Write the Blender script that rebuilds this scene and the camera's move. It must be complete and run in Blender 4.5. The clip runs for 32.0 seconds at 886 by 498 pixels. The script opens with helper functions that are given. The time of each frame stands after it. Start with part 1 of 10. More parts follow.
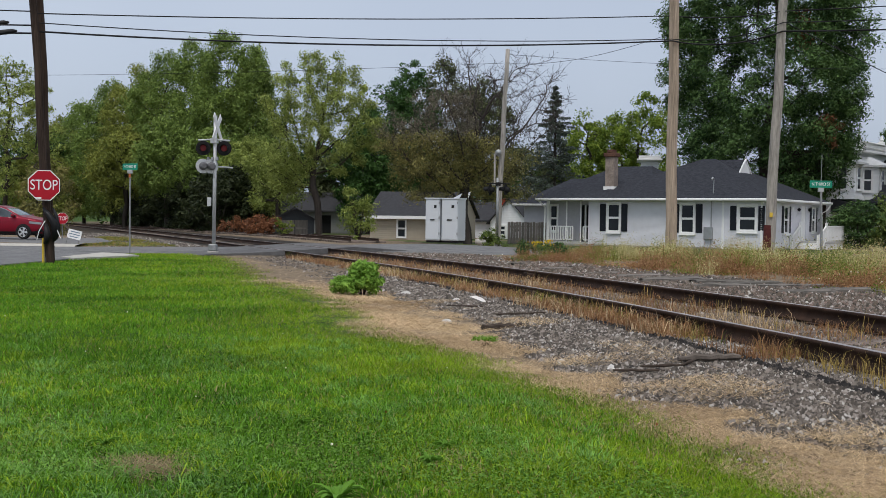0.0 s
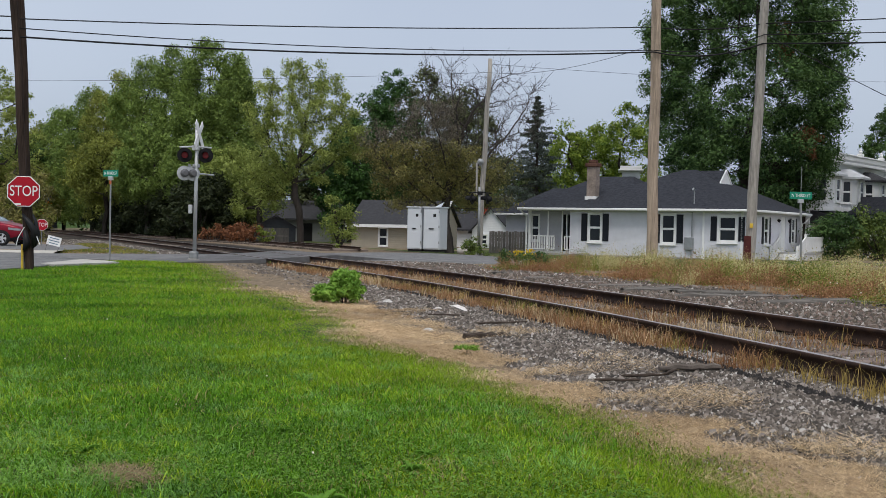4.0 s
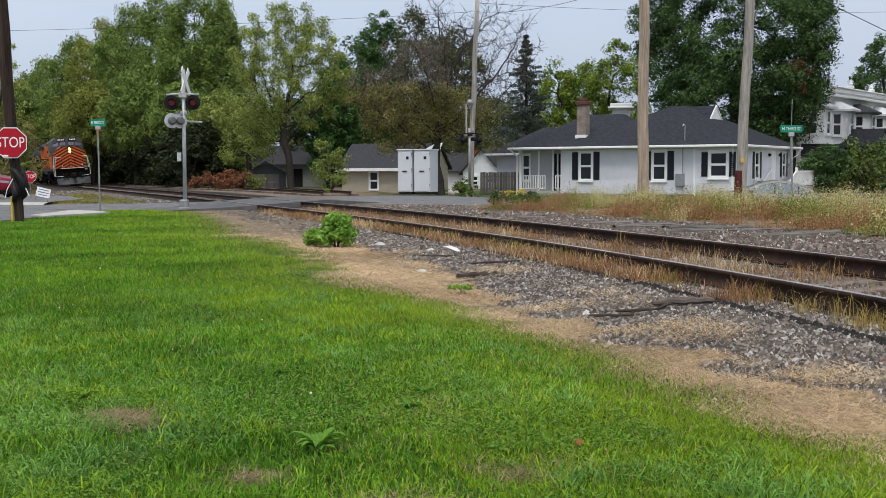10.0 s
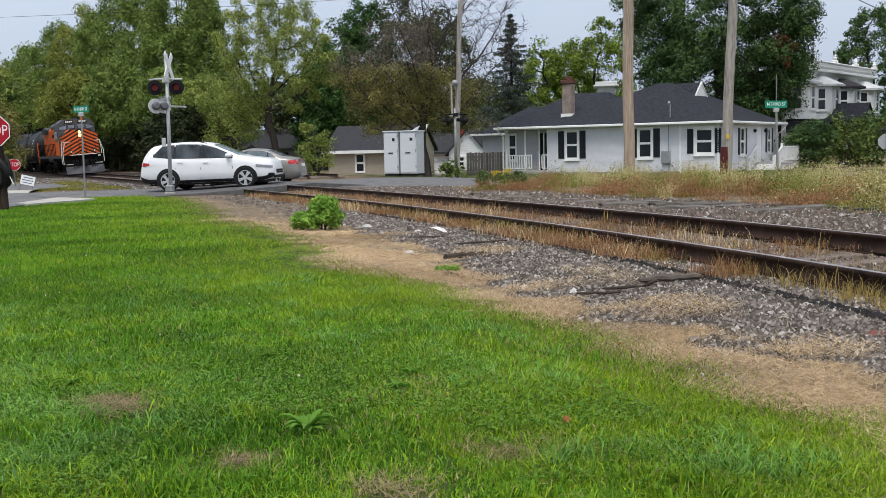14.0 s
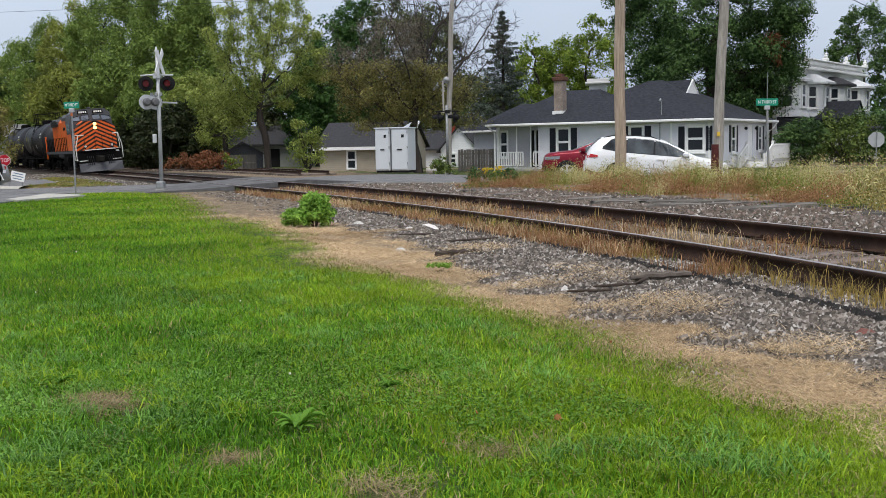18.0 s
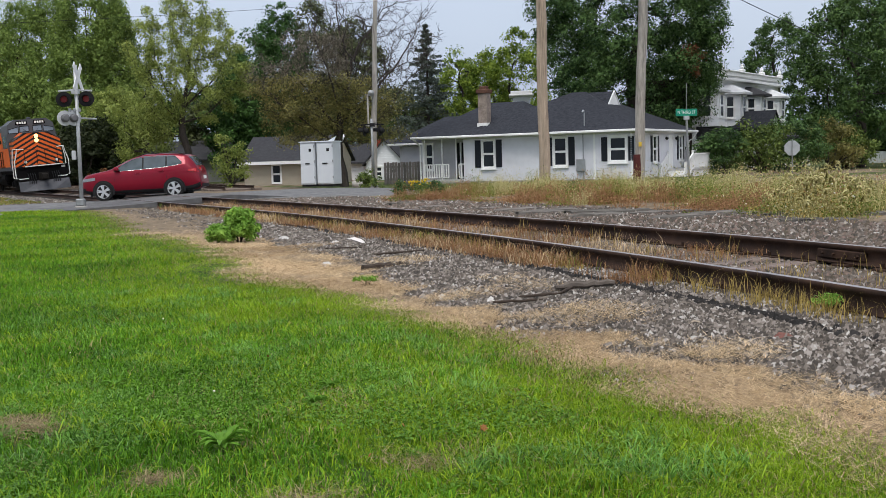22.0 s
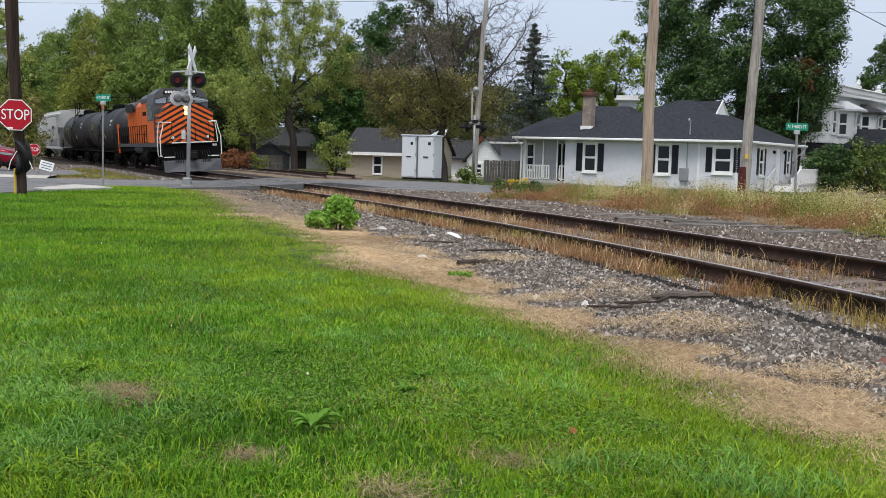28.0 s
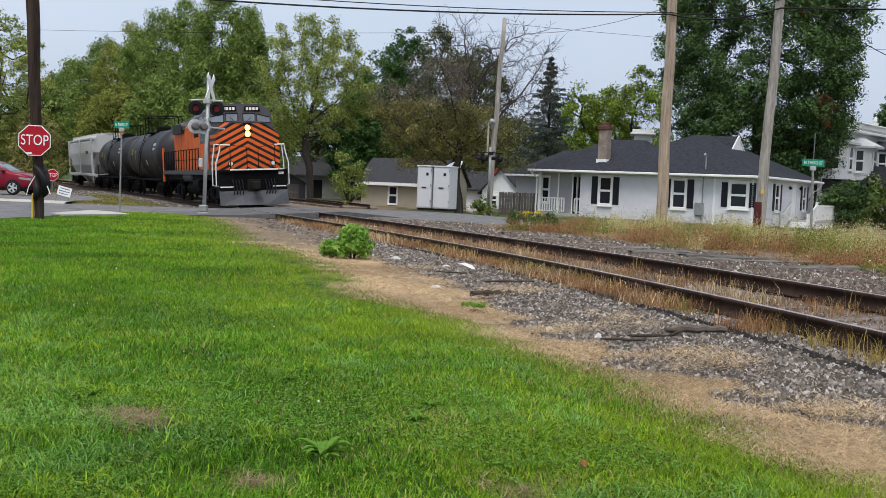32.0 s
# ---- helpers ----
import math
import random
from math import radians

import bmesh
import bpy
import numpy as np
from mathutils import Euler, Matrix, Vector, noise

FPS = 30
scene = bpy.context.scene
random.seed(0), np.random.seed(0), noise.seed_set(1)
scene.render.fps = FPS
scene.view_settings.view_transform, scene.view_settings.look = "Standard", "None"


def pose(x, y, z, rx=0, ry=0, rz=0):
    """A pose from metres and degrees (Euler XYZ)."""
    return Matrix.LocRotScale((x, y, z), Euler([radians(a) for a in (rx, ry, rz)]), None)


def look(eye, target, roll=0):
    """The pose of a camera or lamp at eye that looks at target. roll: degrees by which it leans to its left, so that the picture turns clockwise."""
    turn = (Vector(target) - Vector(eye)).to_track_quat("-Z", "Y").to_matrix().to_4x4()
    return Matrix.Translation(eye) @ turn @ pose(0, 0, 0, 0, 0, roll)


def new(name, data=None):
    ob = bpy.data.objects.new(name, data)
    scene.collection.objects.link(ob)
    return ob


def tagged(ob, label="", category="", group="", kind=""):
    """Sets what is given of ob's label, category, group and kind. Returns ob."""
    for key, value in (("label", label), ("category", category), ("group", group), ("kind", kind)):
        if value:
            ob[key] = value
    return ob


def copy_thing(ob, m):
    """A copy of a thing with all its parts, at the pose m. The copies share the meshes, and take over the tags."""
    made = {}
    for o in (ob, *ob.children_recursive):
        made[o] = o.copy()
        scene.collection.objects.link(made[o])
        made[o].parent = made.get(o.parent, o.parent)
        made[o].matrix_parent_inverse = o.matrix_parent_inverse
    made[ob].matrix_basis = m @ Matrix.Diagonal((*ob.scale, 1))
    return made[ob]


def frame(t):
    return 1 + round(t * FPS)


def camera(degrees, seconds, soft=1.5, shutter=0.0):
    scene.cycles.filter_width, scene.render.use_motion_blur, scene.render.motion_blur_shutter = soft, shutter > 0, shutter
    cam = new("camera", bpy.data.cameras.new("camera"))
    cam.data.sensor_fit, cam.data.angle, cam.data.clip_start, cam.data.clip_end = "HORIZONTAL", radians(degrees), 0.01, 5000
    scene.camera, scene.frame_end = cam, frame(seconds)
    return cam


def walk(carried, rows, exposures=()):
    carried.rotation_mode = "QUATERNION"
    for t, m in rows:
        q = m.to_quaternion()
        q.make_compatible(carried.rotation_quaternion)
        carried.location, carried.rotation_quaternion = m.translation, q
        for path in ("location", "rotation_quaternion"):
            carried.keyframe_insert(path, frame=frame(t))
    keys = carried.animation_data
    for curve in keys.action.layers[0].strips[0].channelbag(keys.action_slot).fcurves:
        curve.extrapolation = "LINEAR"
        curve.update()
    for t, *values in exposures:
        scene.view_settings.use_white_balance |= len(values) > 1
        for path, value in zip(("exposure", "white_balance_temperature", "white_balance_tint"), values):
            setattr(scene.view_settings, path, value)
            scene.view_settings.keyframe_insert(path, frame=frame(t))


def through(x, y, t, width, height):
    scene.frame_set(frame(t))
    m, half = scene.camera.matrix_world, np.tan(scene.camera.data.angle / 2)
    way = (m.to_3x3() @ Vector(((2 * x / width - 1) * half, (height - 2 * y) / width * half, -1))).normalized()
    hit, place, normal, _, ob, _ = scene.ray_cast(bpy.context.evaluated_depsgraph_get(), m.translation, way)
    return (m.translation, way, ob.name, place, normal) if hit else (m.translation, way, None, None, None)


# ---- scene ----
cam = camera(44.4, 32.0, soft=0.8)
PATH = [
    (0, (-0.000, -0.000, 1.150), (-0.0002, 1.9991, 1.0920), 0.78),
    (0.5, (-0.000, 0.003, 1.149), (0.0027, 2.0019, 1.0921), 0.86),
    (1, (-0.004, 0.003, 1.152), (0.0004, 2.0022, 1.1001), 0.89),
    (1.5, (-0.003, -0.002, 1.150), (0.0005, 1.9976, 1.0995), 0.93),
    (2, (-0.007, -0.001, 1.148), (-0.0034, 1.9982, 1.0958), 1.08),
    (2.5, (-0.008, 0.001, 1.146), (0.0023, 2.0003, 1.0909), 1.38),
    (3, (-0.010, 0.002, 1.148), (0.0099, 2.0013, 1.1003), 1.45),
    (3.5, (-0.008, 0.001, 1.149), (0.0182, 2.0003, 1.1110), 1.42),
    (5.5, (-0.004, -0.001, 1.142), (0.0592, 1.9970, 1.0792), -0.06),
    (6, (-0.006, 0.001, 1.139), (0.0704, 1.9980, 1.0743), -0.01),
    (6.5, (-0.008, 0.002, 1.136), (0.0693, 1.9997, 1.0681), -0.20),
    (7, (-0.010, 0.000, 1.135), (0.0591, 1.9978, 1.0579), -0.40),
    (7.5, (-0.009, 0.001, 1.134), (0.0537, 1.9984, 1.0425), -0.46),
    (8, (-0.010, 0.006, 1.132), (0.0454, 2.0018, 1.0219), -0.43),
    (8.5, (-0.009, 0.008, 1.130), (0.0417, 2.0036, 1.0046), -0.32),
    (9, (-0.010, 0.007, 1.129), (0.0457, 2.0022, 0.9982), -0.24),
    (9.5, (-0.009, 0.011, 1.127), (0.0426, 2.0049, 0.9835), -0.21),
    (10, (-0.010, 0.009, 1.128), (0.0395, 2.0028, 0.9814), -0.22),
    (10.5, (-0.010, 0.012, 1.130), (0.0368, 2.0062, 0.9818), -0.18),
    (11, (-0.009, 0.007, 1.129), (0.0402, 2.0003, 0.9751), -0.24),
    (11.5, (-0.008, 0.010, 1.131), (0.0434, 2.0036, 0.9749), -0.49),
    (12, (-0.004, 0.011, 1.128), (0.0503, 2.0043, 0.9679), -0.67),
    (12.5, (0.001, 0.010, 1.126), (0.0583, 2.0021, 0.9638), -0.94),
    (13, (0.001, 0.009, 1.121), (0.0627, 2.0011, 0.9493), -1.13),
    (13.5, (-0.001, 0.005, 1.123), (0.0656, 1.9962, 0.9448), -1.19),
    (14, (0.000, 0.010, 1.122), (0.0713, 2.0005, 0.9408), -1.16),
    (14.5, (-0.001, 0.007, 1.124), (0.0708, 1.9968, 0.9389), -1.15),
    (16.5, (-0.001, 0.009, 1.123), (0.0761, 1.9989, 0.9348), -1.04),
    (17, (0.001, 0.008, 1.124), (0.0799, 1.9980, 0.9350), -1.00),
    (17.5, (0.002, 0.010, 1.125), (0.0870, 1.9994, 0.9360), -1.06),
    (18, (0.000, 0.011, 1.128), (0.0871, 2.0007, 0.9405), -1.02),
    (18.5, (0.012, 0.014, 1.126), (0.2050, 1.9961, 0.9420), -0.94),
    (19, (0.024, 0.013, 1.128), (0.2333, 1.9940, 0.9460), -1.22),
    (19.5, (0.023, 0.011, 1.131), (0.2479, 1.9898, 0.9499), -2.22),
    (20, (0.020, 0.011, 1.129), (0.2529, 1.9891, 0.9503), -2.37),
    (20.5, (0.022, 0.006, 1.130), (0.2579, 1.9846, 0.9562), -2.43),
    (21, (0.021, 0.007, 1.127), (0.2611, 1.9856, 0.9573), -2.27),
    (21.5, (0.017, 0.005, 1.130), (0.2542, 1.9837, 0.9647), -1.93),
    (22, (0.016, 0.005, 1.128), (0.2364, 1.9853, 0.9607), -1.70),
    (22.5, (0.015, 0.005, 1.126), (0.2146, 1.9874, 0.9508), -1.56),
    (23, (0.016, 0.009, 1.127), (0.2195, 1.9898, 0.9435), -1.26),
    (23.5, (0.016, 0.006, 1.124), (0.2302, 1.9861, 0.9392), -0.89),
    (24, (0.016, 0.007, 1.121), (0.2365, 1.9861, 0.9321), -0.61),
    (24.5, (0.015, 0.004, 1.118), (0.2377, 1.9818, 0.9179), -0.49),
    (26.5, (0.023, 0.015, 1.123), (0.2766, 1.9909, 0.9502), -1.78),
    (27, (0.021, 0.013, 1.126), (0.2446, 1.9924, 0.9452), -1.51),
    (27.5, (0.003, 0.009, 1.119), (0.1160, 1.9983, 0.9414), -0.16),
    (28, (-0.009, 0.000, 1.122), (0.0386, 1.9924, 0.9509), 1.67),
    (28.5, (-0.010, 0.008, 1.116), (-0.0034, 2.0014, 0.9502), 2.96),
    (29, (-0.009, -0.000, 1.115), (-0.0283, 1.9927, 0.9499), 3.02),
    (29.5, (-0.004, -0.000, 1.116), (-0.0308, 1.9926, 0.9466), 2.97),
    (30, (-0.008, -0.003, 1.122), (-0.0223, 1.9913, 0.9732), 2.62),
    (30.5, (-0.011, -0.002, 1.119), (-0.0149, 1.9944, 0.9944), 2.81),
    (31, (-0.008, -0.003, 1.120), (-0.0046, 1.9943, 1.0093), 3.34),
    (31.5, (-0.006, -0.001, 1.120), (0.0046, 1.9961, 1.0113), 3.23),
    (32, (-0.004, -0.000, 1.115), (0.0154, 1.9966, 1.0000), 2.47),
]
walk(cam, [(t, look(eye, target, roll)) for t, eye, target, roll in PATH], exposures=[(0.0, 0.48), (6.0, 0.5), (9.0, 0.66), (13.0, 0.74), (17.0, 0.74), (24.0, 0.78), (28.0, 0.84), (32.0, 0.77)])

# ---- sky and sun: an even overcast ----
world = bpy.data.worlds.new("world")
scene.world = world
world.use_nodes = True
wn = world.node_tree.nodes
wl = world.node_tree.links
sky = wn.new("ShaderNodeTexSky")
sky.sky_type = "NISHITA"
sky.sun_disc = False
sky.sun_elevation = radians(48)
sky.sun_rotation = radians(150)
sky.air_density, sky.dust_density, sky.ozone_density = 1.0, 4.0, 1.5
grey = wn.new("ShaderNodeHueSaturation")
grey.inputs["Saturation"].default_value = 0.42
wl.new(sky.outputs[0], grey.inputs["Color"])
cloud_pos = wn.new("ShaderNodeTexCoord")
cloud = wn.new("ShaderNodeTexNoise")
cloud.inputs["Scale"].default_value = 2.2
cloud.inputs["Detail"].default_value = 4.0
wl.new(cloud_pos.outputs["Generated"], cloud.inputs["Vector"])
veil = wn.new("ShaderNodeMix")
veil.data_type = "RGBA"
veil.inputs[0].default_value = 0.55
wl.new(grey.outputs[0], veil.inputs[6])
veil_ramp = wn.new("ShaderNodeValToRGB")
veil_ramp.color_ramp.elements[0].position, veil_ramp.color_ramp.elements[1].position = 0.3, 0.75
veil_ramp.color_ramp.elements[0].color = (4.4, 5.25, 6.9, 1)
veil_ramp.color_ramp.elements[1].color = (5.5, 6.35, 7.8, 1)
wl.new(cloud.outputs[0], veil_ramp.inputs[0])
wl.new(veil_ramp.outputs[0], veil.inputs[7])
wl.new(veil.outputs[2], wn["Background"].inputs["Color"])
wn["Background"].inputs["Strength"].default_value = 0.088

sun_data = bpy.data.lights.new("sun", "SUN")
sun_data.energy = 1.5
sun_data.angle = radians(25)
sun_data.color = (1.0, 0.96, 0.9)
sun = new("sun", sun_data)
sun.matrix_world = look((0, 0, 50), (11, 20, 0))

# ---- small tools ----
LABELS = {}


def mat(name, col, rough=0.7, metal=0.0, var=0.12, scale=6.0, bump=0.0, bscale=60.0, col2=None, island=0.0, each=0.0, spec=0.22, emit=0.0, stretch=None, clear=0.0):
    """A surface: base colour with variation at two scales, fine relief, and variation by piece or by object."""
    m = bpy.data.materials.new(name)
    m.use_nodes = True
    n, l = m.node_tree.nodes, m.node_tree.links
    b = n["Principled BSDF"]
    b.inputs["Roughness"].default_value = rough
    b.inputs["Metallic"].default_value = metal
    b.inputs["Specular IOR Level"].default_value = spec
    b.inputs["Coat Weight"].default_value = clear
    co = n.new("ShaderNodeTexCoord")
    src = co.outputs["Object"]
    if stretch:
        mp = n.new("ShaderNodeMapping")
        mp.inputs["Scale"].default_value = stretch
        l.new(src, mp.inputs["Vector"])
        src = mp.outputs[0]
    big = n.new("ShaderNodeTexNoise")
    big.inputs["Scale"].default_value = scale * 0.22
    big.inputs["Detail"].default_value = 3
    fine = n.new("ShaderNodeTexNoise")
    fine.inputs["Scale"].default_value = scale
    fine.inputs["Detail"].default_value = 4
    l.new(src, big.inputs["Vector"])
    l.new(src, fine.inputs["Vector"])
    add = n.new("ShaderNodeMath")
    add.operation = "ADD"
    l.new(big.outputs[0], add.inputs[0])
    l.new(fine.outputs[0], add.inputs[1])
    tone = n.new("ShaderNodeMapRange")
    tone.inputs["From Min"].default_value, tone.inputs["From Max"].default_value = 0.7, 1.3
    l.new(add.outputs[0], tone.inputs["Value"])
    mix = n.new("ShaderNodeMix")
    mix.data_type = "RGBA"
    c1 = [c * (1 - var) for c in col[:3]]
    c2 = [min(1, c * (1 + var)) for c in (col2 or col)[:3]]
    mix.inputs[6].default_value, mix.inputs[7].default_value = (*c1, 1), (*c2, 1)
    l.new(tone.outputs[0], mix.inputs[0])
    out = mix.outputs[2]
    if island or each:
        rnd = n.new("ShaderNodeNewGeometry").outputs["Random Per Island"] if island else n.new("ShaderNodeObjectInfo").outputs["Random"]
        hv = n.new("ShaderNodeHueSaturation")
        amount = island or each
        mr = n.new("ShaderNodeMapRange")
        mr.inputs["To Min"].default_value, mr.inputs["To Max"].default_value = 1 - amount, 1 + amount
        l.new(rnd, mr.inputs["Value"])
        l.new(mr.outputs[0], hv.inputs["Value"])
        hm = n.new("ShaderNodeMapRange")
        hm.inputs["To Min"].default_value, hm.inputs["To Max"].default_value = 0.5 + amount * 0.06, 0.5 - amount * 0.06
        l.new(rnd, hm.inputs["Value"])
        l.new(hm.outputs[0], hv.inputs["Hue"])
        l.new(out, hv.inputs["Color"])
        out = hv.outputs[0]
    l.new(out, b.inputs["Base Color"])
    if bump:
        bt = n.new("ShaderNodeTexNoise")
        bt.inputs["Scale"].default_value = bscale
        bt.inputs["Detail"].default_value = 3
        l.new(src, bt.inputs["Vector"])
        bn = n.new("ShaderNodeBump")
        bn.inputs["Strength"].default_value = bump
        bn.inputs["Distance"].default_value = 0.02
        l.new(bt.outputs[0], bn.inputs["Height"])
        l.new(bn.outputs[0], b.inputs["Normal"])
    if emit:
        b.inputs["Emission Color"].default_value = (*col[:3], 1)
        b.inputs["Emission Strength"].default_value = emit
    return m


def siding(name, col, step, rough=0.6, axis="Z", depth=0.5):
    """Lapped boards: rows of a given height, with relief and a slight change from board to board."""
    m = mat(name, col, rough, var=0.05, scale=3)
    n, l = m.node_tree.nodes, m.node_tree.links
    co = n.new("ShaderNodeTexCoord")
    w = n.new("ShaderNodeTexWave")
    w.wave_type, w.bands_direction, w.wave_profile = "BANDS", axis, "SAW"
    w.inputs["Scale"].default_value = 0.314 / step
    l.new(co.outputs["Object"], w.inputs["Vector"])
    bn = n.new("ShaderNodeBump")
    bn.inputs["Strength"].default_value = depth
    bn.inputs["Distance"].default_value = 0.03
    l.new(w.outputs["Fac"], bn.inputs["Height"])
    l.new(bn.outputs[0], n["Principled BSDF"].inputs["Normal"])
    return m


def leafy(name, col, col2, spread=0.35, through=0.35, rough=0.55, spec=0.15):
    """Foliage: each leaf its own tone; part of the light passes through."""
    m = bpy.data.materials.new(name)
    m.use_nodes = True
    n, l = m.node_tree.nodes, m.node_tree.links
    b = n["Principled BSDF"]
    b.inputs["Roughness"].default_value = rough
    b.inputs["Specular IOR Level"].default_value = spec
    g = n.new("ShaderNodeNewGeometry")
    co = n.new("ShaderNodeTexCoord")
    nz = n.new("ShaderNodeTexNoise")
    nz.inputs["Scale"].default_value = 0.55
    nz.inputs["Detail"].default_value = 2
    l.new(co.outputs["Object"], nz.inputs["Vector"])
    ad = n.new("ShaderNodeMath")
    ad.operation = "MULTIPLY_ADD"
    ad.inputs[1].default_value = spread * 2
    l.new(g.outputs["Random Per Island"], ad.inputs[0])
    sb = n.new("ShaderNodeMapRange")
    sb.inputs["From Min"].default_value, sb.inputs["From Max"].default_value = 0.3, 0.7
    sb.inputs["To Min"].default_value, sb.inputs["To Max"].default_value = -spread * 0.6, 1 - spread * 1.4
    l.new(nz.outputs[0], sb.inputs["Value"])
    l.new(sb.outputs[0], ad.inputs[2])
    mix = n.new("ShaderNodeMix")
    mix.data_type = "RGBA"
    mix.inputs[6].default_value, mix.inputs[7].default_value = (*col, 1), (*col2, 1)
    l.new(ad.outputs[0], mix.inputs[0])
    l.new(mix.outputs[2], b.inputs["Base Color"])
    tr = n.new("ShaderNodeBsdfTranslucent")
    l.new(mix.outputs[2], tr.inputs["Color"])
    ms = n.new("ShaderNodeMixShader")
    ms.inputs[0].default_value = through
    l.new(b.outputs[0], ms.inputs[1])
    l.new(tr.outputs[0], ms.inputs[2])
    l.new(ms.outputs[0], n["Material Output"].inputs["Surface"])
    return m


def link(name, me, material, parent=None, label="", smooth=False):
    if material is not None and not me.materials:
        me.materials.append(material)
    if smooth:
        me.polygons.foreach_set("use_smooth", [True] * len(me.polygons))
    ob = new(name, me)
    if parent is not None:
        ob.parent = parent
    if label:
        ob["label"] = label
    return ob


def part(name, bm, material, parent=None, label="", smooth=False):
    me = bpy.data.meshes.new(name)
    bmesh.ops.recalc_face_normals(bm, faces=bm.faces)
    bm.to_mesh(me)
    bm.free()
    return link(name, me, material, parent, label, smooth)


def soup(name, verts, faces, material, parent=None, label="", smooth=False):
    """A mesh from arrays of points and of equal-sized faces."""
    me = bpy.data.meshes.new(name)
    verts = np.asarray(verts, np.float32)
    faces = np.asarray(faces, np.int32)
    k = faces.shape[1]
    me.vertices.add(len(verts))
    me.vertices.foreach_set("co", verts.ravel())
    me.loops.add(faces.size)
    me.loops.foreach_set("vertex_index", faces.ravel())
    me.polygons.add(len(faces))
    me.polygons.foreach_set("loop_start", np.arange(0, faces.size, k, dtype=np.int32))
    me.update(calc_edges=True)
    me.validate()
    return link(name, me, material, parent, label, smooth)


def thing(name, m, label, category, group="", kind=""):
    ob = new(name)
    ob.matrix_basis = m
    ob.empty_display_size = 0.2
    return tagged(ob, label, category, group, kind)


def box(bm, x0, x1, y0, y1, z0, z1, bevel=0.0, m=None):
    vs = [bm.verts.new((x, y, z)) for x in (x0, x1) for y in (y0, y1) for z in (z0, z1)]
    fs = [(0, 1, 3, 2), (4, 6, 7, 5), (0, 4, 5, 1), (2, 3, 7, 6), (0, 2, 6, 4), (1, 5, 7, 3)]
    faces = [bm.faces.new([vs[i] for i in f]) for f in fs]
    if m is not None:
        bmesh.ops.transform(bm, matrix=m, verts=vs)
    if bevel:
        edges = list({e for f in faces for e in f.edges})
        bmesh.ops.bevel(bm, geom=edges, offset=bevel, segments=1, affect="EDGES", profile=0.5)
    return bm


def boxes(*rows, bevel=0.0):
    bm = bmesh.new()
    for r in rows:
        box(bm, *r, bevel=bevel)
    return bm


def ring(bm, centre, axis_u, axis_v, r, seg):
    return [bm.verts.new(Vector(centre) + r * (math.cos(a) * axis_u + math.sin(a) * axis_v)) for a in (2 * math.pi * i / seg for i in range(seg))]


def tube(bm, points, radii, seg=8, cap=True):
    """A round bar through points, with a radius at each."""
    points = [Vector(p) for p in points]
    if not hasattr(radii, "__len__"):
        radii = [radii] * len(points)
    rings, up = [], None
    for i, p in enumerate(points):
        d = (points[min(i + 1, len(points) - 1)] - points[max(i - 1, 0)]).normalized()
        if up is None:
            up = d.orthogonal().normalized()
        u = (up - d * up.dot(d)).normalized()
        up = u
        rings.append(ring(bm, p, u, d.cross(u), radii[i], seg))
    for a, b in zip(rings, rings[1:]):
        for i in range(seg):
            bm.faces.new((a[i], a[(i + 1) % seg], b[(i + 1) % seg], b[i]))
    if cap:
        bm.faces.new(rings[0][::-1])
        bm.faces.new(rings[-1])
    return bm


def cyl(bm, p0, p1, r0, r1=None, seg=12):
    return tube(bm, [p0, p1], [r0, r0 if r1 is None else r1], seg)


def prism(bm, poly, d0, d1, plane="xz"):
    """A flat outline given depth along the axis that its plane leaves out."""
    put = {"xz": lambda a, b, d: (a, d, b), "yz": lambda a, b, d: (d, a, b), "xy": lambda a, b, d: (a, b, d)}[plane]
    lo = [bm.verts.new(put(a, b, d0)) for a, b in poly]
    hi = [bm.verts.new(put(a, b, d1)) for a, b in poly]
    bm.faces.new(lo)
    bm.faces.new(hi[::-1])
    for i in range(len(poly)):
        j = (i + 1) % len(poly)
        bm.faces.new((lo[i], hi[i], hi[j], lo[j]))
    return bm


def loft(bm, rings, close=True):
    rows = [[bm.verts.new(p) for p in r] for r in rings]
    k = len(rows[0])
    for a, b in zip(rows, rows[1:]):
        for i in range(k):
            bm.faces.new((a[i], a[(i + 1) % k], b[(i + 1) % k], b[i]))
    if close:
        bm.faces.new(rows[0][::-1])
        bm.faces.new(rows[-1])
    return bm


def lathe(bm, profile, axis="z", seg=16, at=(0, 0, 0), cap=True):
    """A turned shape: pairs of radius and height along the axis."""
    at = Vector(at)
    u, v, w = {"z": ((1, 0, 0), (0, 1, 0), (0, 0, 1)), "y": ((1, 0, 0), (0, 0, 1), (0, 1, 0)), "x": ((0, 1, 0), (0, 0, 1), (1, 0, 0))}[axis]
    u, v, w = Vector(u), Vector(v), Vector(w)
    rows = [ring(bm, at + w * h, u, v, max(r, 1e-4), seg) for r, h in profile]
    for a, b in zip(rows, rows[1:]):
        for i in range(seg):
            bm.faces.new((a[i], a[(i + 1) % seg], b[(i + 1) % seg], b[i]))
    if cap:
        bm.faces.new(rows[0][::-1])
        bm.faces.new(rows[-1])
    return bm


def fit_curve(knots, x):
    """A smooth run through a few knots."""
    xs, ys = zip(*knots)
    x = np.asarray(x, float)
    fine = np.linspace(xs[0], xs[-1], 400)
    y = np.interp(fine, xs, ys)
    k = np.ones(25) / 25
    pad = np.r_[np.full(12, y[0]), y, np.full(12, y[-1])]
    return np.interp(x, fine, np.convolve(pad, k, "valid"))


